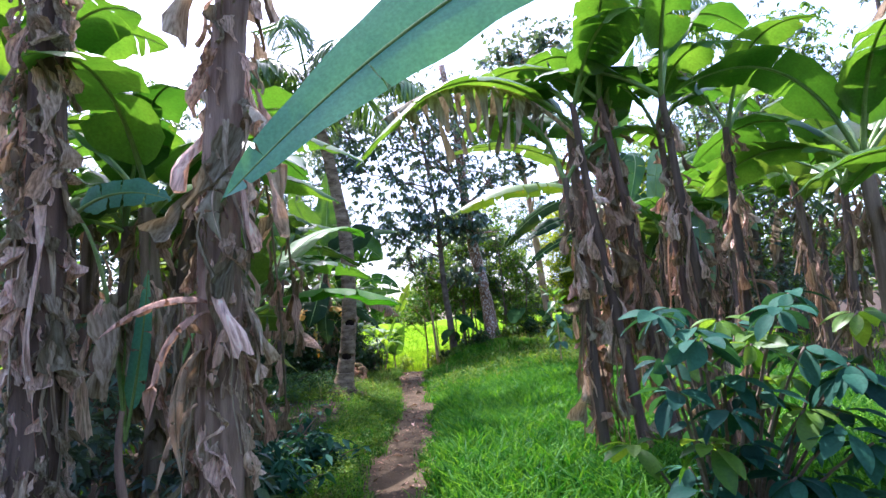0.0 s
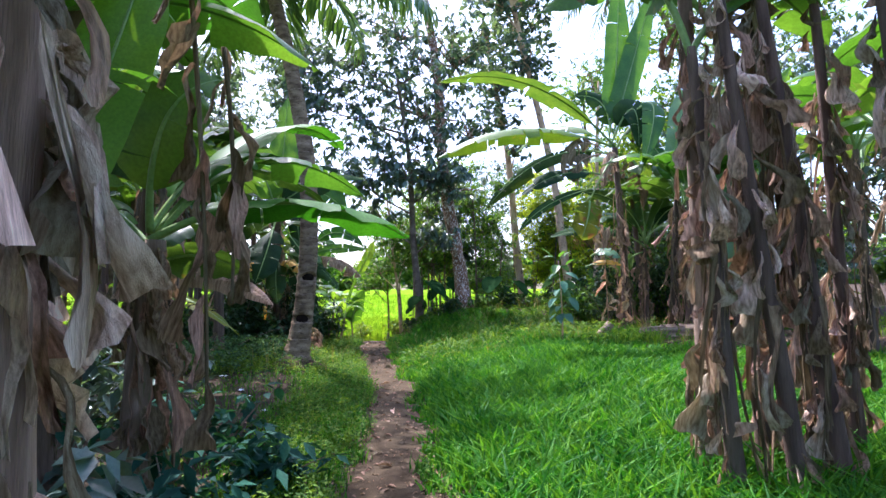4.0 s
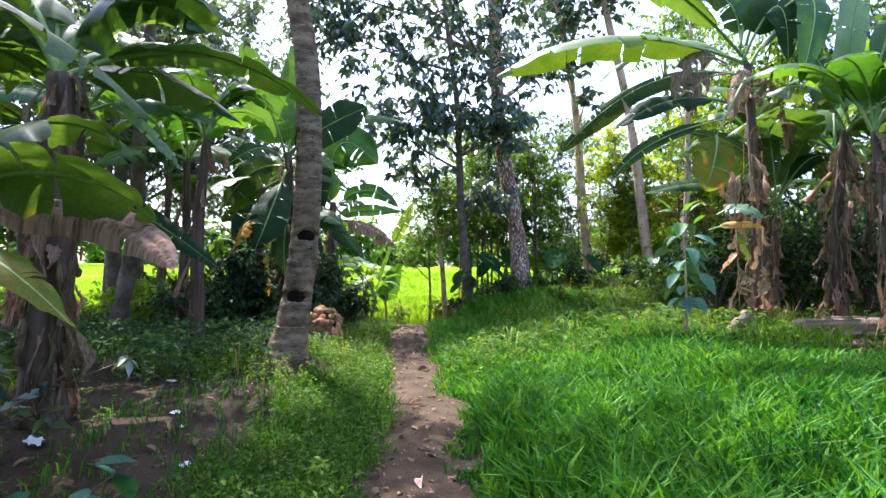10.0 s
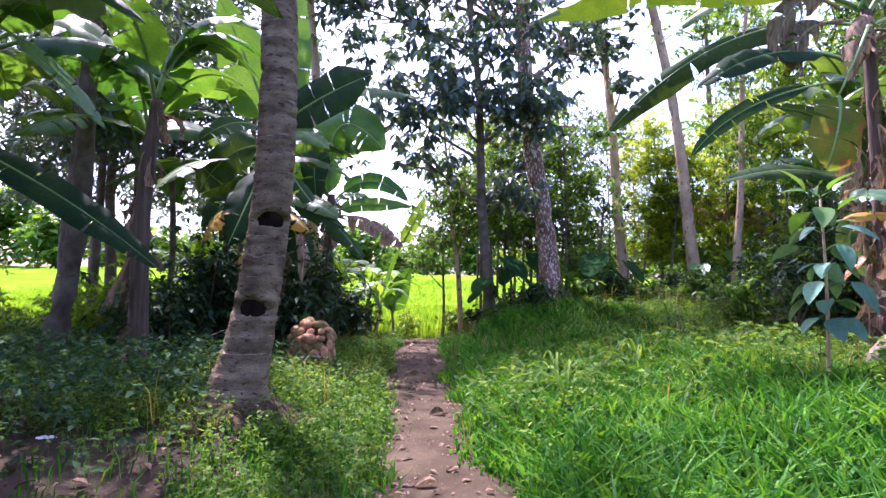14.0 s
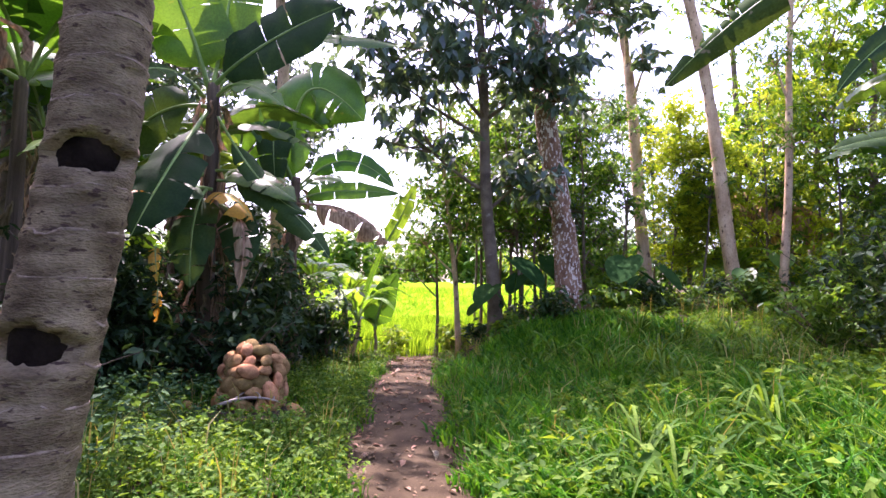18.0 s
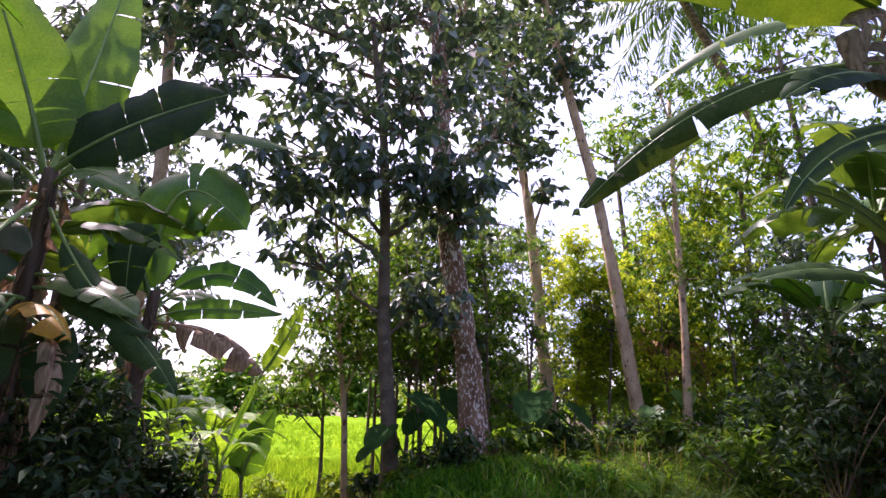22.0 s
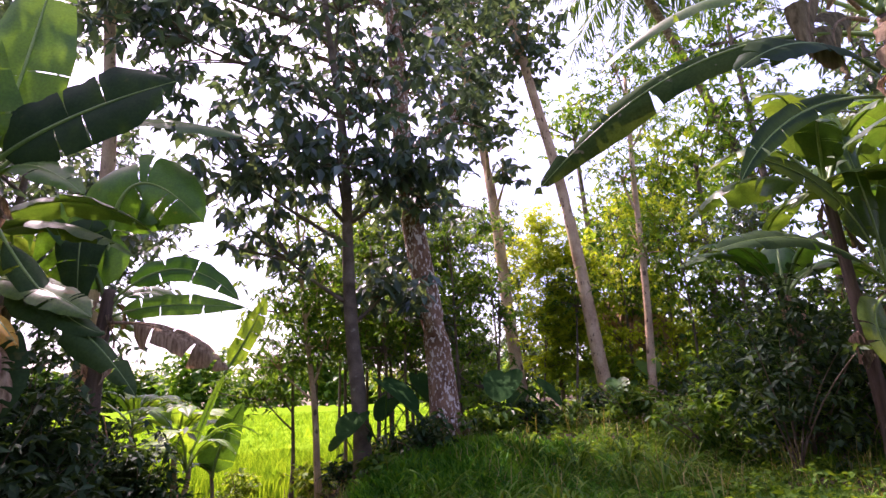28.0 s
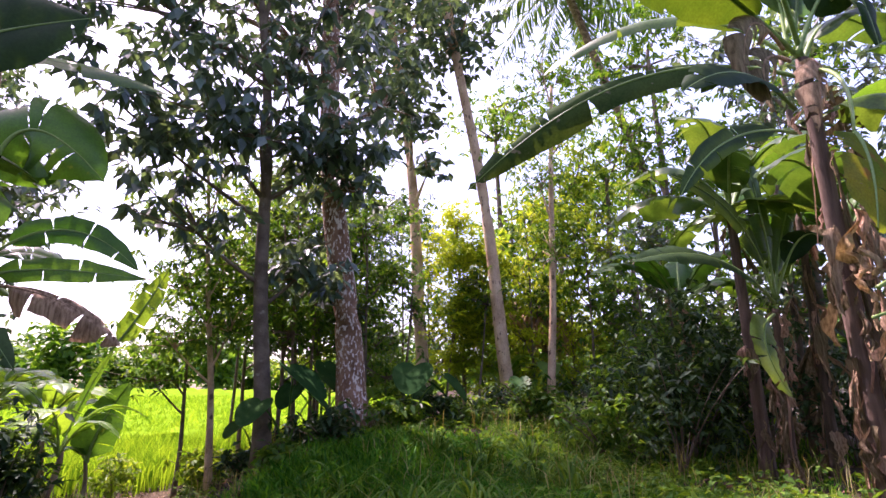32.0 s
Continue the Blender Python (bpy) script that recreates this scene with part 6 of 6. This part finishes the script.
plant_shrubs(61, [(0.95, 22.3, 0.55, 0.6, 45, LEAF_LIT), (2.3, 23.2, 0.5, 0.8, 45, LEAF_LIT), (-0.35, 23.6, 0.8, 0.7, 50, LEAF_LIT), (6.3, 17.4, 2.0, 1.4, 150, LEAF_SHADED), (7.2, 17.9, 2.6, 1.5, 180, LEAF_SHADED), (8.3, 17.6, 2.6, 1.5, 160, LEAF_SHADED), (6.9, 18.9, 1.5, 1.1, 90, LEAF_MID), (5.9, 18.4, 1.0, 0.9, 70, LEAF_MID), (8.6, 20.8, 1.0, 1.2, 90, LEAF_MID), (7.0, 22.7, 0.8, 0.9, 60, LEAF_LIT)])

# ---- woods behind and beside ----
# Last three trees stand unseen behind the start, added to block sky light.
for k, (x, y, h, mt) in enumerate([(-7.5, 22, 9, LEAF_DARK), (-10.5, 19, 9, LEAF_DARK), (-9.5, 25, 10, LEAF_DARK), (-5.2, 24.5, 8, LEAF_DARK), (-9.0, 14, 8, LEAF_DARK), (11.5, 24, 9, LEAF_MID), (13.5, 20, 12, LEAF_MID), 
                                   (13.5, 29, 11, LEAF_LIT), (14.5, 15, 12, LEAF_DARK), (12, 10, 8, LEAF_DARK), (-8, 8, 8, LEAF_DARK), (11.6, 18.4, 10, LEAF_DARK), (11.0, 26.5, 8, LEAF_LIT), (16, 24, 10, LEAF_MID), (12.6, 22.5, 13, LEAF_MID), (10.2, 27.6, 13, LEAF_MID), (17, 18, 12, LEAF_DARK), (17.5, 29, 14, LEAF_MID), (-6.5, 27, 9, LEAF_DARK), (3.4, -3.6, 9, LEAF_DARK), (-7.5, -2.5, 9, LEAF_DARK), (0.2, -7.5, 10, LEAF_DARK)]):
    r = np.random.default_rng(k + 60)
    low = 0.42 if x < 9 else 0.2
    clumps = [(x + r.normal(0, 1.4), y + r.normal(0, 1.1), h * q, 1.8, 1.6, 1.2, 110 if x < 0 else 85) for q in np.linspace(low, 1.0, 8)]
    tree("leafy tree in the woods around the grove", (x, y), (x + r.normal(0, 0.3), y, h * 0.9), 0.15, 0.05, clumps, mt, BARK_DARK, 0.25, 0.42, per=6, seed=70 + k, group="woods around the grove")


def far_woods():
    r = np.random.default_rng(12)
    g = Geo()
    for k in range(46):
        a = radians(-75 + 150 * k / 45)
        d = r.uniform(75, 100)
        x, y, h = d * math.sin(a), d * math.cos(a), r.uniform(5, 9) if abs(a) < 0.5 else r.uniform(8, 14)
        pts = blob_points((x, y, 2.2 + h * 0.4), (4, 3, h * 0.45), 500, r)
        whorls(g, pts, 3, 1.0, 0.6, 0.3, r)
    for k in range(30):
        a = radians(100 + 160 * k / 29)
        x, y, h = 30 * math.sin(a), 4 + 26 * math.cos(a), r.uniform(4, 7)
        whorls(g, blob_points((x, y, h * 0.5), (3.4, 3.0, h * 0.55), 300, r), 4, 0.6, 0.5, 0.3, r)
    return g


tagged(part("far_woods", far_woods(), LEAF_MID), "woods far beyond the field and behind the grove", "trees", kind="stuff")


# ---- grass ----
def scatter(n, x0, x1, y0, y1, r, keep):
    x, y = r.uniform(x0, x1, n), r.uniform(y0, y1, n)
    k = keep(x, y) > r.random(n)
    return x[k], y[k]


def off_path(x, y, soft=0.10):
    edge = 0.23 + 0.12 * step((y - 12) / 4) + 0.05 * np.sin(y * 2.3 + np.sign(x)) + 0.05 * np.sin(y * 5.9 + 2 * np.sign(x)) + 0.03 * np.sin(y * 13.1 + np.sign(x))
    return step((np.abs(x - path_x(y)) - edge) / soft)


def grass_field():
    r = np.random.default_rng(21)
    g = Geo()
    x, y = scatter(18400, 0.0, 9.0, -1.0, 19.5, r, lambda x, y: off_path(x, y, 0.2) * (1 - 0.4 * step((y - 12) / 4)) * (1 - 0.9 * step((x - 1.3 - 0.3 * np.sin(2.3 * y)) / 0.6) * step((4.7 - y + 0.3 * np.sin(3.1 * x)) / 0.9))
                   * (1 - step((x - 6.0 - 0.5 * np.sin(1.3 * y)) / 2.6)) * step((y + 0.9 + 0.4 * np.sin(2.1 * x)) / 2.4) * (1 - 0.97 * step((x - 3.9) / 1.0) * step((y - 10.4) / 2)))
    x, y = np.repeat(x, 13), np.repeat(y, 13)
    x, y = x + r.normal(0, 0.05, len(x)), y + r.normal(0, 0.05, len(x))
    h = r.uniform(0.14, 0.40, len(x)) * (1 - 0.55 * step((x - 2.6) / 1.5) * step((y - 8.5) / 2)) * (0.35 + 0.65 * step((np.abs(x - path_x(y)) - 0.25) / 0.5))
    blades(g, on_ground(x, y, -0.01), h, r, 0.0105, 0.85)
    return g


def patchy(x, y, scale=1.0):
    """Uneven cover: thick and thin patches."""
    q = np.sin(1.7 * x * scale + 0.9 * y + 1) * np.sin(1.3 * y * scale - 0.6 * x) + 0.6 * np.sin(4.1 * x * scale + 2 + y) * np.sin(3.7 * y * scale + x)
    return np.clip(0.5 + 0.55 * q, 0.08, 1)


def grass_tall():
    r = np.random.default_rng(29)
    g = Geo()
    x, y = scatter(7500, 0.3, 8.5, 11.5, 20.4, r, lambda x, y: off_path(x, y, 0.3) * patchy(x, y) ** 1.5 * step((y - 11.5) / 2) * (1 - 0.96 * step((x - 4.6) / 1.0) * (y < 17)))
    x, y = np.repeat(x, 11), np.repeat(y, 11)
    x, y = x + r.normal(0, 0.05, len(x)), y + r.normal(0, 0.05, len(x))
    low = (0.35 + 0.65 * step((np.abs(x - path_x(y)) - 0.3) / 1.4)) * (0.5 + 0.5 * patchy(x + 4, y - 3, 1.4))
    low = low * (1 - 0.5 * step((y - 14.5) / 2.5))
    blades(g, on_ground(x, y, -0.01), r.uniform(0.14, 0.46, len(x)) * low, r, 0.008, 0.8)
    return g


def grass_rough():
    """Thin cover over the rest of the earth, round the grove and behind."""
    r = np.random.default_rng(33)
    g = Geo()
    away = lambda x, y: np.maximum(np.maximum(step((-x - 3.0) / 1.5), step((x - 6.3) / 1.5)), step((2.2 - y) / 1.2))
    x, y = scatter(16000, -16, 18, -14, 25, r, lambda x, y: away(x, y) * off_path(x, y, 0.3) * (0.15 + 0.85 * patchy(x, y, 0.7)) * np.exp(-(np.maximum(np.hypot(x - 1, y - 8) - 10, 0) / 7) ** 2) * (1 - 0.9 * (x > 4.6) * (x < 10) * (y > 11) * (y < 17)))
    x, y = np.repeat(x, 7), np.repeat(y, 7)
    x, y = x + r.normal(0, 0.09, len(x)), y + r.normal(0, 0.09, len(x))
    blades(g, on_ground(x, y, -0.01), r.uniform(0.1, 0.38, len(x)), r, 0.012, 0.8)
    return g


def grass_stalks():
    r = np.random.default_rng(30)
    g = Geo()
    x, y = scatter(900, -2.4, 7.5, 12, 22, r, lambda x, y: off_path(x, y, 0.3) * patchy(x, y, 1.3))
    x, y = np.repeat(x, 4), np.repeat(y, 4)
    blades(g, on_ground(x + r.normal(0, 0.05, len(x)), y + r.normal(0, 0.05, len(x)), -0.01), r.uniform(0.2, 0.6, len(x)), r, 0.004, 0.5)
    return g


def grass_verge():
    r = np.random.default_rng(22)
    g = Geo()
    x, y = scatter(7000, -2.6, 0.1, 1.0, 21, r, lambda x, y: off_path(x, y, 0.2) * (1 - 0.9 * step((-x - 1.1) / 0.6) * (y < 14)) * (np.hypot(x + 1.6, y - 16.1) > 0.6) * 0.9)
    x, y = np.repeat(x, 9), np.repeat(y, 9)
    x, y = x + r.normal(0, 0.05, len(x)), y + r.normal(0, 0.05, len(x))
    blades(g, on_ground(x, y, -0.01), r.uniform(0.06, 0.2, len(x)), r, 0.005, 0.6)
    return g


def weeds(n, x0, x1, y0, y1, r, keep, tall=(0.04, 0.22), size=0.04):
    x, y = scatter(n, x0, x1, y0, y1, r, keep)
    g = Geo()
    p = on_ground(x, y)
    h = r.uniform(*tall, len(x)) * (1 - 0.6 * step((y - 14.5) / 2.5) * (x > 0.4))
    for q in (0.5, 1.0):
        top = p.copy()
        top[:, 2] += h * q
        whorls(g, top, 5, size, 0.55, 0.0, r, False, 0.02)
    blades(g, p - np.array([0, 0, 0.01]), h, r, 0.0025, 0.1)
    return g


r = np.random.default_rng(23)
tagged(part("grass", grass_field(), GRASS), "lush bright green grass beside the footpath", "grass", kind="stuff")
tagged(part("grass", grass_tall(), GRASS_OLIVE), "longer tufted grass on the bank under the trees", "grass", kind="stuff")
tagged(part("grass", grass_rough(), GRASS_OLIVE), "rough patchy grass round the banana grove", "grass", kind="stuff")
tagged(part("grass", grass_stalks(), GRASS_DRY), "thin straw-coloured grass stalks among the weeds", "grass", kind="stuff")
tagged(part("grass", grass_verge(), GRASS), "short green grass on the verge of the footpath", "grass", kind="stuff")
tagged(part("weeds", weeds(14000, -3.2, 0.1, 5, 22, r, lambda x, y: off_path(x, y, 0.2) * (np.hypot(x + 1.6, y - 16.1) > 0.65) * (1 - 0.95 * step((-x - 1.1) / 0.4) * (y < 12.0))), WEED), "low leafy weeds along the footpath", "weeds", kind="stuff")
tagged(part("weeds", weeds(9800, 0.1, 9.5, 12, 24, r, lambda x, y: off_path(x, y, 0.2) * step((y - 11) / 4) * patchy(x + 3, y) * (1 - 0.96 * step((x - 4.6) / 0.8) * (y < 17)), (0.05, 0.32), 0.058), WEED), "leafy weeds on the bank under the trees", "weeds", kind="stuff")
tagged(part("weeds", weeds(9000, -9, -1.6, 8, 24, r, lambda x, y: step((y - 11) / 2) * 0.9 * (np.hypot(x + 1.6, y - 16.2) > 0.7), (0.08, 0.5), 0.07), WEED_SHADED), "dark undergrowth in the shade of the bananas", "weeds", kind="stuff")

tagged(part("weeds", weeds(9200, -2.4, 7, 11.5, 18.5, r, lambda x, y: off_path(x, y, 0.2) * patchy(x + 1, y + 4) * np.exp(-(((x - path_x(y) - 0.6) / 2.4) ** 2)) * 0.7, (0.06, 0.30), 0.048), WEED_SUNLIT), "light green weeds beside the footpath near the palm", "weeds", kind="stuff")

tagged(part("weeds", weeds(500, 0.6, 8.5, 13, 20.5, r, lambda x, y: off_path(x, y, 0.4) * patchy(x + 2, y + 1) * (1 - 0.9 * step((x - 4.6) / 0.8) * (y < 17)), (0.12, 0.38), 0.105), WEED_SUNLIT), "broad-leaved light green weeds in the grass", "weeds", kind="stuff")


tagged(part("weeds", weeds(2600, 0.4, 7.0, 12.3, 19.0, r, lambda x, y: off_path(x, y, 0.3) * patchy(x + 5, y + 2, 1.2) * (1 - 0.9 * step((x - 4.6) / 0.8) * (y < 17)), (0.12, 0.42), 0.08), WEED), "taller broad-leaved weeds among the grass of the bank", "weeds", kind="stuff")
tagged(part("weeds", weeds(1500, -3.0, -0.3, 13.0, 19.5, r, lambda x, y: off_path(x, y, 0.2) * (np.hypot(x + 1.68, y - 16.4) > 0.7) * patchy(x + 2, y + 7, 1.5), (0.08, 0.30), 0.055), WEED), "dark broad-leaved weeds round the husk heap", "weeds", kind="stuff")


def long_grass(x, y, seed):
    """A tuft of long arching blades."""
    r = np.random.default_rng(seed)
    z = float(ground_z(x, y))
    tuft = thing("grass_tuft", x, y, z, "tuft of long arching green grass blades", "grass", "long grass tufts on the bank")
    g = Geo()
    for k in range(26):
        turn, long = r.uniform(0, 6.28), r.uniform(0.35, 0.8)
        flat = np.array([math.cos(turn), math.sin(turn), 0])
        c = bezier((r.normal(0, 0.03), r.normal(0, 0.03), -0.02), flat * long * 0.35 + np.array([0, 0, long * 0.95]), flat * long * 0.95 + np.array([0, 0, long * 0.35]), 8)
        t, side, up = frames_along(c)
        w = 0.011 * np.sin(np.pi * np.linspace(0.12, 1.0, 8))[:, None] ** 0.6
        g.add(np.stack([c - side * w + up * 0.003, c, c + side * w + up * 0.003], 1), grid_faces(8, 3))
    part("foliage", g, WEED, tuft)


r_tuft = np.random.default_rng(61)
for k in range(22):
    x, y = r_tuft.uniform(1.2, 6.0), r_tuft.uniform(13.2, 18.6)
    if not (x > 4.4 and y < 17):
        long_grass(x, y, 900 + k)


def rice_edge():
    r = np.random.default_rng(24)
    g = Geo()
    for n, y0, y1, per, wide in ((8000, 24.4, 33, 9, 0.014), (11000, 33, 56, 6, 0.035)):
        x, y = scatter(n, -18, 24, y0, y1, r, lambda x, y: (x < 5.5 + 0.6 * (y - 27)) * np.maximum(off_path(x, y, 0.3), y > 25.0) * step((y - 24.2) / 1.5))
        x, y = np.repeat(x, per), np.repeat(y, per)
        x, y = x + r.normal(0, 0.08, len(x)), y + r.normal(0, 0.08, len(x))
        blades(g, on_ground(x, y, -0.01), r.uniform(0.4, 0.95, len(x)), r, wide, 0.4)
    return g


tagged(part("rice_plants", rice_edge(), RICE), "bright rice plants at the field's edge in sun", "rice field", kind="stuff")


def litter():
    r = np.random.default_rng(25)
    g = Geo()
    y = r.uniform(2, 25, 3400)
    x = path_x(y) + r.normal(0, 0.22, len(y)) + 0.3 * np.sign(r.normal(size=len(y)))
    x2, y2 = r.uniform(-5, -0.6, 1500), r.uniform(5, 20, 1500)
    x3, y3 = r.uniform(4.6, 10, 1800), r.uniform(11, 17.5, 1800)
    x4, y4 = r.uniform(0.8, 9.5, 2600), r.uniform(19.4, 24, 2600)
    x, y = np.r_[x, x2, x3, x4], np.r_[y, y2, y3, y4]
    a = r.uniform(0, 6.28, len(x))
    leaves(g, on_ground(x, y, 0.03), np.stack([np.cos(a), np.sin(a), r.normal(0, 0.15, len(x))], 1), 0.018 + np.where(np.arange(len(x)) < 3400, 0.075, 0.11) * r.random(len(x)) ** 2.4, 0.5, 0.5, 0.3, True, up=np.array([0, 0, 1.0]))
    return g


tagged(part("leaf_litter", litter(), LITTER), "dry brown leaves scattered on the earth", "leaves", kind="stuff")


# ---- scraps on the soil ----
def scrap(x, y, size, turn, seed):
    """A crumpled piece of plastic film."""
    r = np.random.default_rng(seed)
    u, v = np.meshgrid(np.linspace(-1, 1, 7), np.linspace(-0.6, 0.6, 6))
    z = 0.25 * np.abs(np.sin(u * 3 + seed)) * np.cos(v * 4) + r.normal(0, 0.09, u.shape)
    w = np.stack([u * (1 + 0.2 * r.normal(size=u.shape)), v, z - z.min() + 0.05], -1) * size / 2
    ob = part("plastic_scrap", Geo().add(w, grid_faces(6, 7)), PLASTIC)
    ob.location, ob.rotation_euler = (x, y, float(ground_z(x, y)) + 0.002), (0, 0, turn)
    tagged(ob, "crumpled white plastic scrap lying on the soil", "litter", "plastic scraps on the soil")


for k, (x, y, size) in enumerate([(-2.57, 11.97, 0.10), (-1.6, 9.75, 0.10), (-2.75, 10.1, 0.17), (-2.08, 10.82, 0.08), (-1.9, 10.5, 0.06), (-1.2, 14.1, 0.07), (-1.05, 13.6, 0.09)]):
    scrap(x, y, size, k * 1.3, k)


# ---- fallen branches under the trees ----
def fallen_branch(x, y, turn, long, seed):
    r = np.random.default_rng(seed)
    end = np.array([math.cos(turn), math.sin(turn), 0]) * long
    z = float(ground_z(x, y))
    plant = thing("fallen_branch", x, y, z, "dry brown branch lying under the trees", "branch", "fallen branches")
    rise = float(ground_z(x + end[0], y + end[1])) - z
    c = bezier((0, 0, 0.03), end * 0.5 + np.array([0, 0, 0.25 + rise * 0.5]), end + np.array([0, 0, 0.12 + rise]), 12)
    wood = tube(Geo(), c, np.linspace(0.022, 0.007, 12), 7, 0.1)
    for k in (4, 6, 8, 10):
        tip = c[k] + np.array([r.normal(0, 0.2), r.normal(0, 0.2), r.uniform(0.0, 0.25)])
        tube(wood, bezier(c[k], (c[k] + tip) / 2 + r.normal(0, 0.04, 3), tip, 6), np.linspace(0.009, 0.003, 6), 5)
    part("wood", wood, PLANK, plant)


for k, (x, y, turn, long) in enumerate([(6.7, 21.6, 0.4, 1.4), (7.9, 21.9, 2.6, 1.1), (8.6, 21.2, 0.9, 1.5), (5.2, 21.9, 2.9, 0.9), (9.2, 22.4, 3.4, 1.3), (2.3, 21.2, 0.3, 0.8), (-2.0, 16.1, 0.2, 0.7)]):
    fallen_branch(x, y, turn, long, k)


# ---- single fallen leaves ----
def fallen_leaf(x, y, turn, long, seed):
    """A curled dead leaf lying on the earth."""
    r = np.random.default_rng(seed)
    way = np.array([[math.cos(turn), math.sin(turn), 0.12]])
    g = oval_leaves(Geo(), [[0, 0, 0.012]], way, long, 0.5, 0.9, 0.2 + 0.2 * r.random(), 0.9)
    ob = part("fallen_leaf", g, DRY_BROWN if seed % 3 else DRY)
    ob.location = (x, y, float(ground_z(x, y)) + 0.03)
    tagged(ob, "curled dry brown leaf fallen beside the path", "leaf", "fallen dry leaves")


for k, (x, y, long) in enumerate([(-0.95, 13.9, 0.16), (-0.9, 13.5, 0.18), (0.15, 13.45, 0.17), (-1.25, 14.4, 0.2), (-0.35, 17.6, 0.16), (0.02, 11.55, 0.14), (0.1, 14.9, 0.15), (-0.2, 15.6, 0.13), (0.2, 16.8, 0.16), (-0.05, 9.4, 0.11), (-0.3, 7.2, 0.12), (0.15, 18.4, 0.15), (-0.15, 19.3, 0.14)]):
    fallen_leaf(x, y, k * 1.9, long, k)
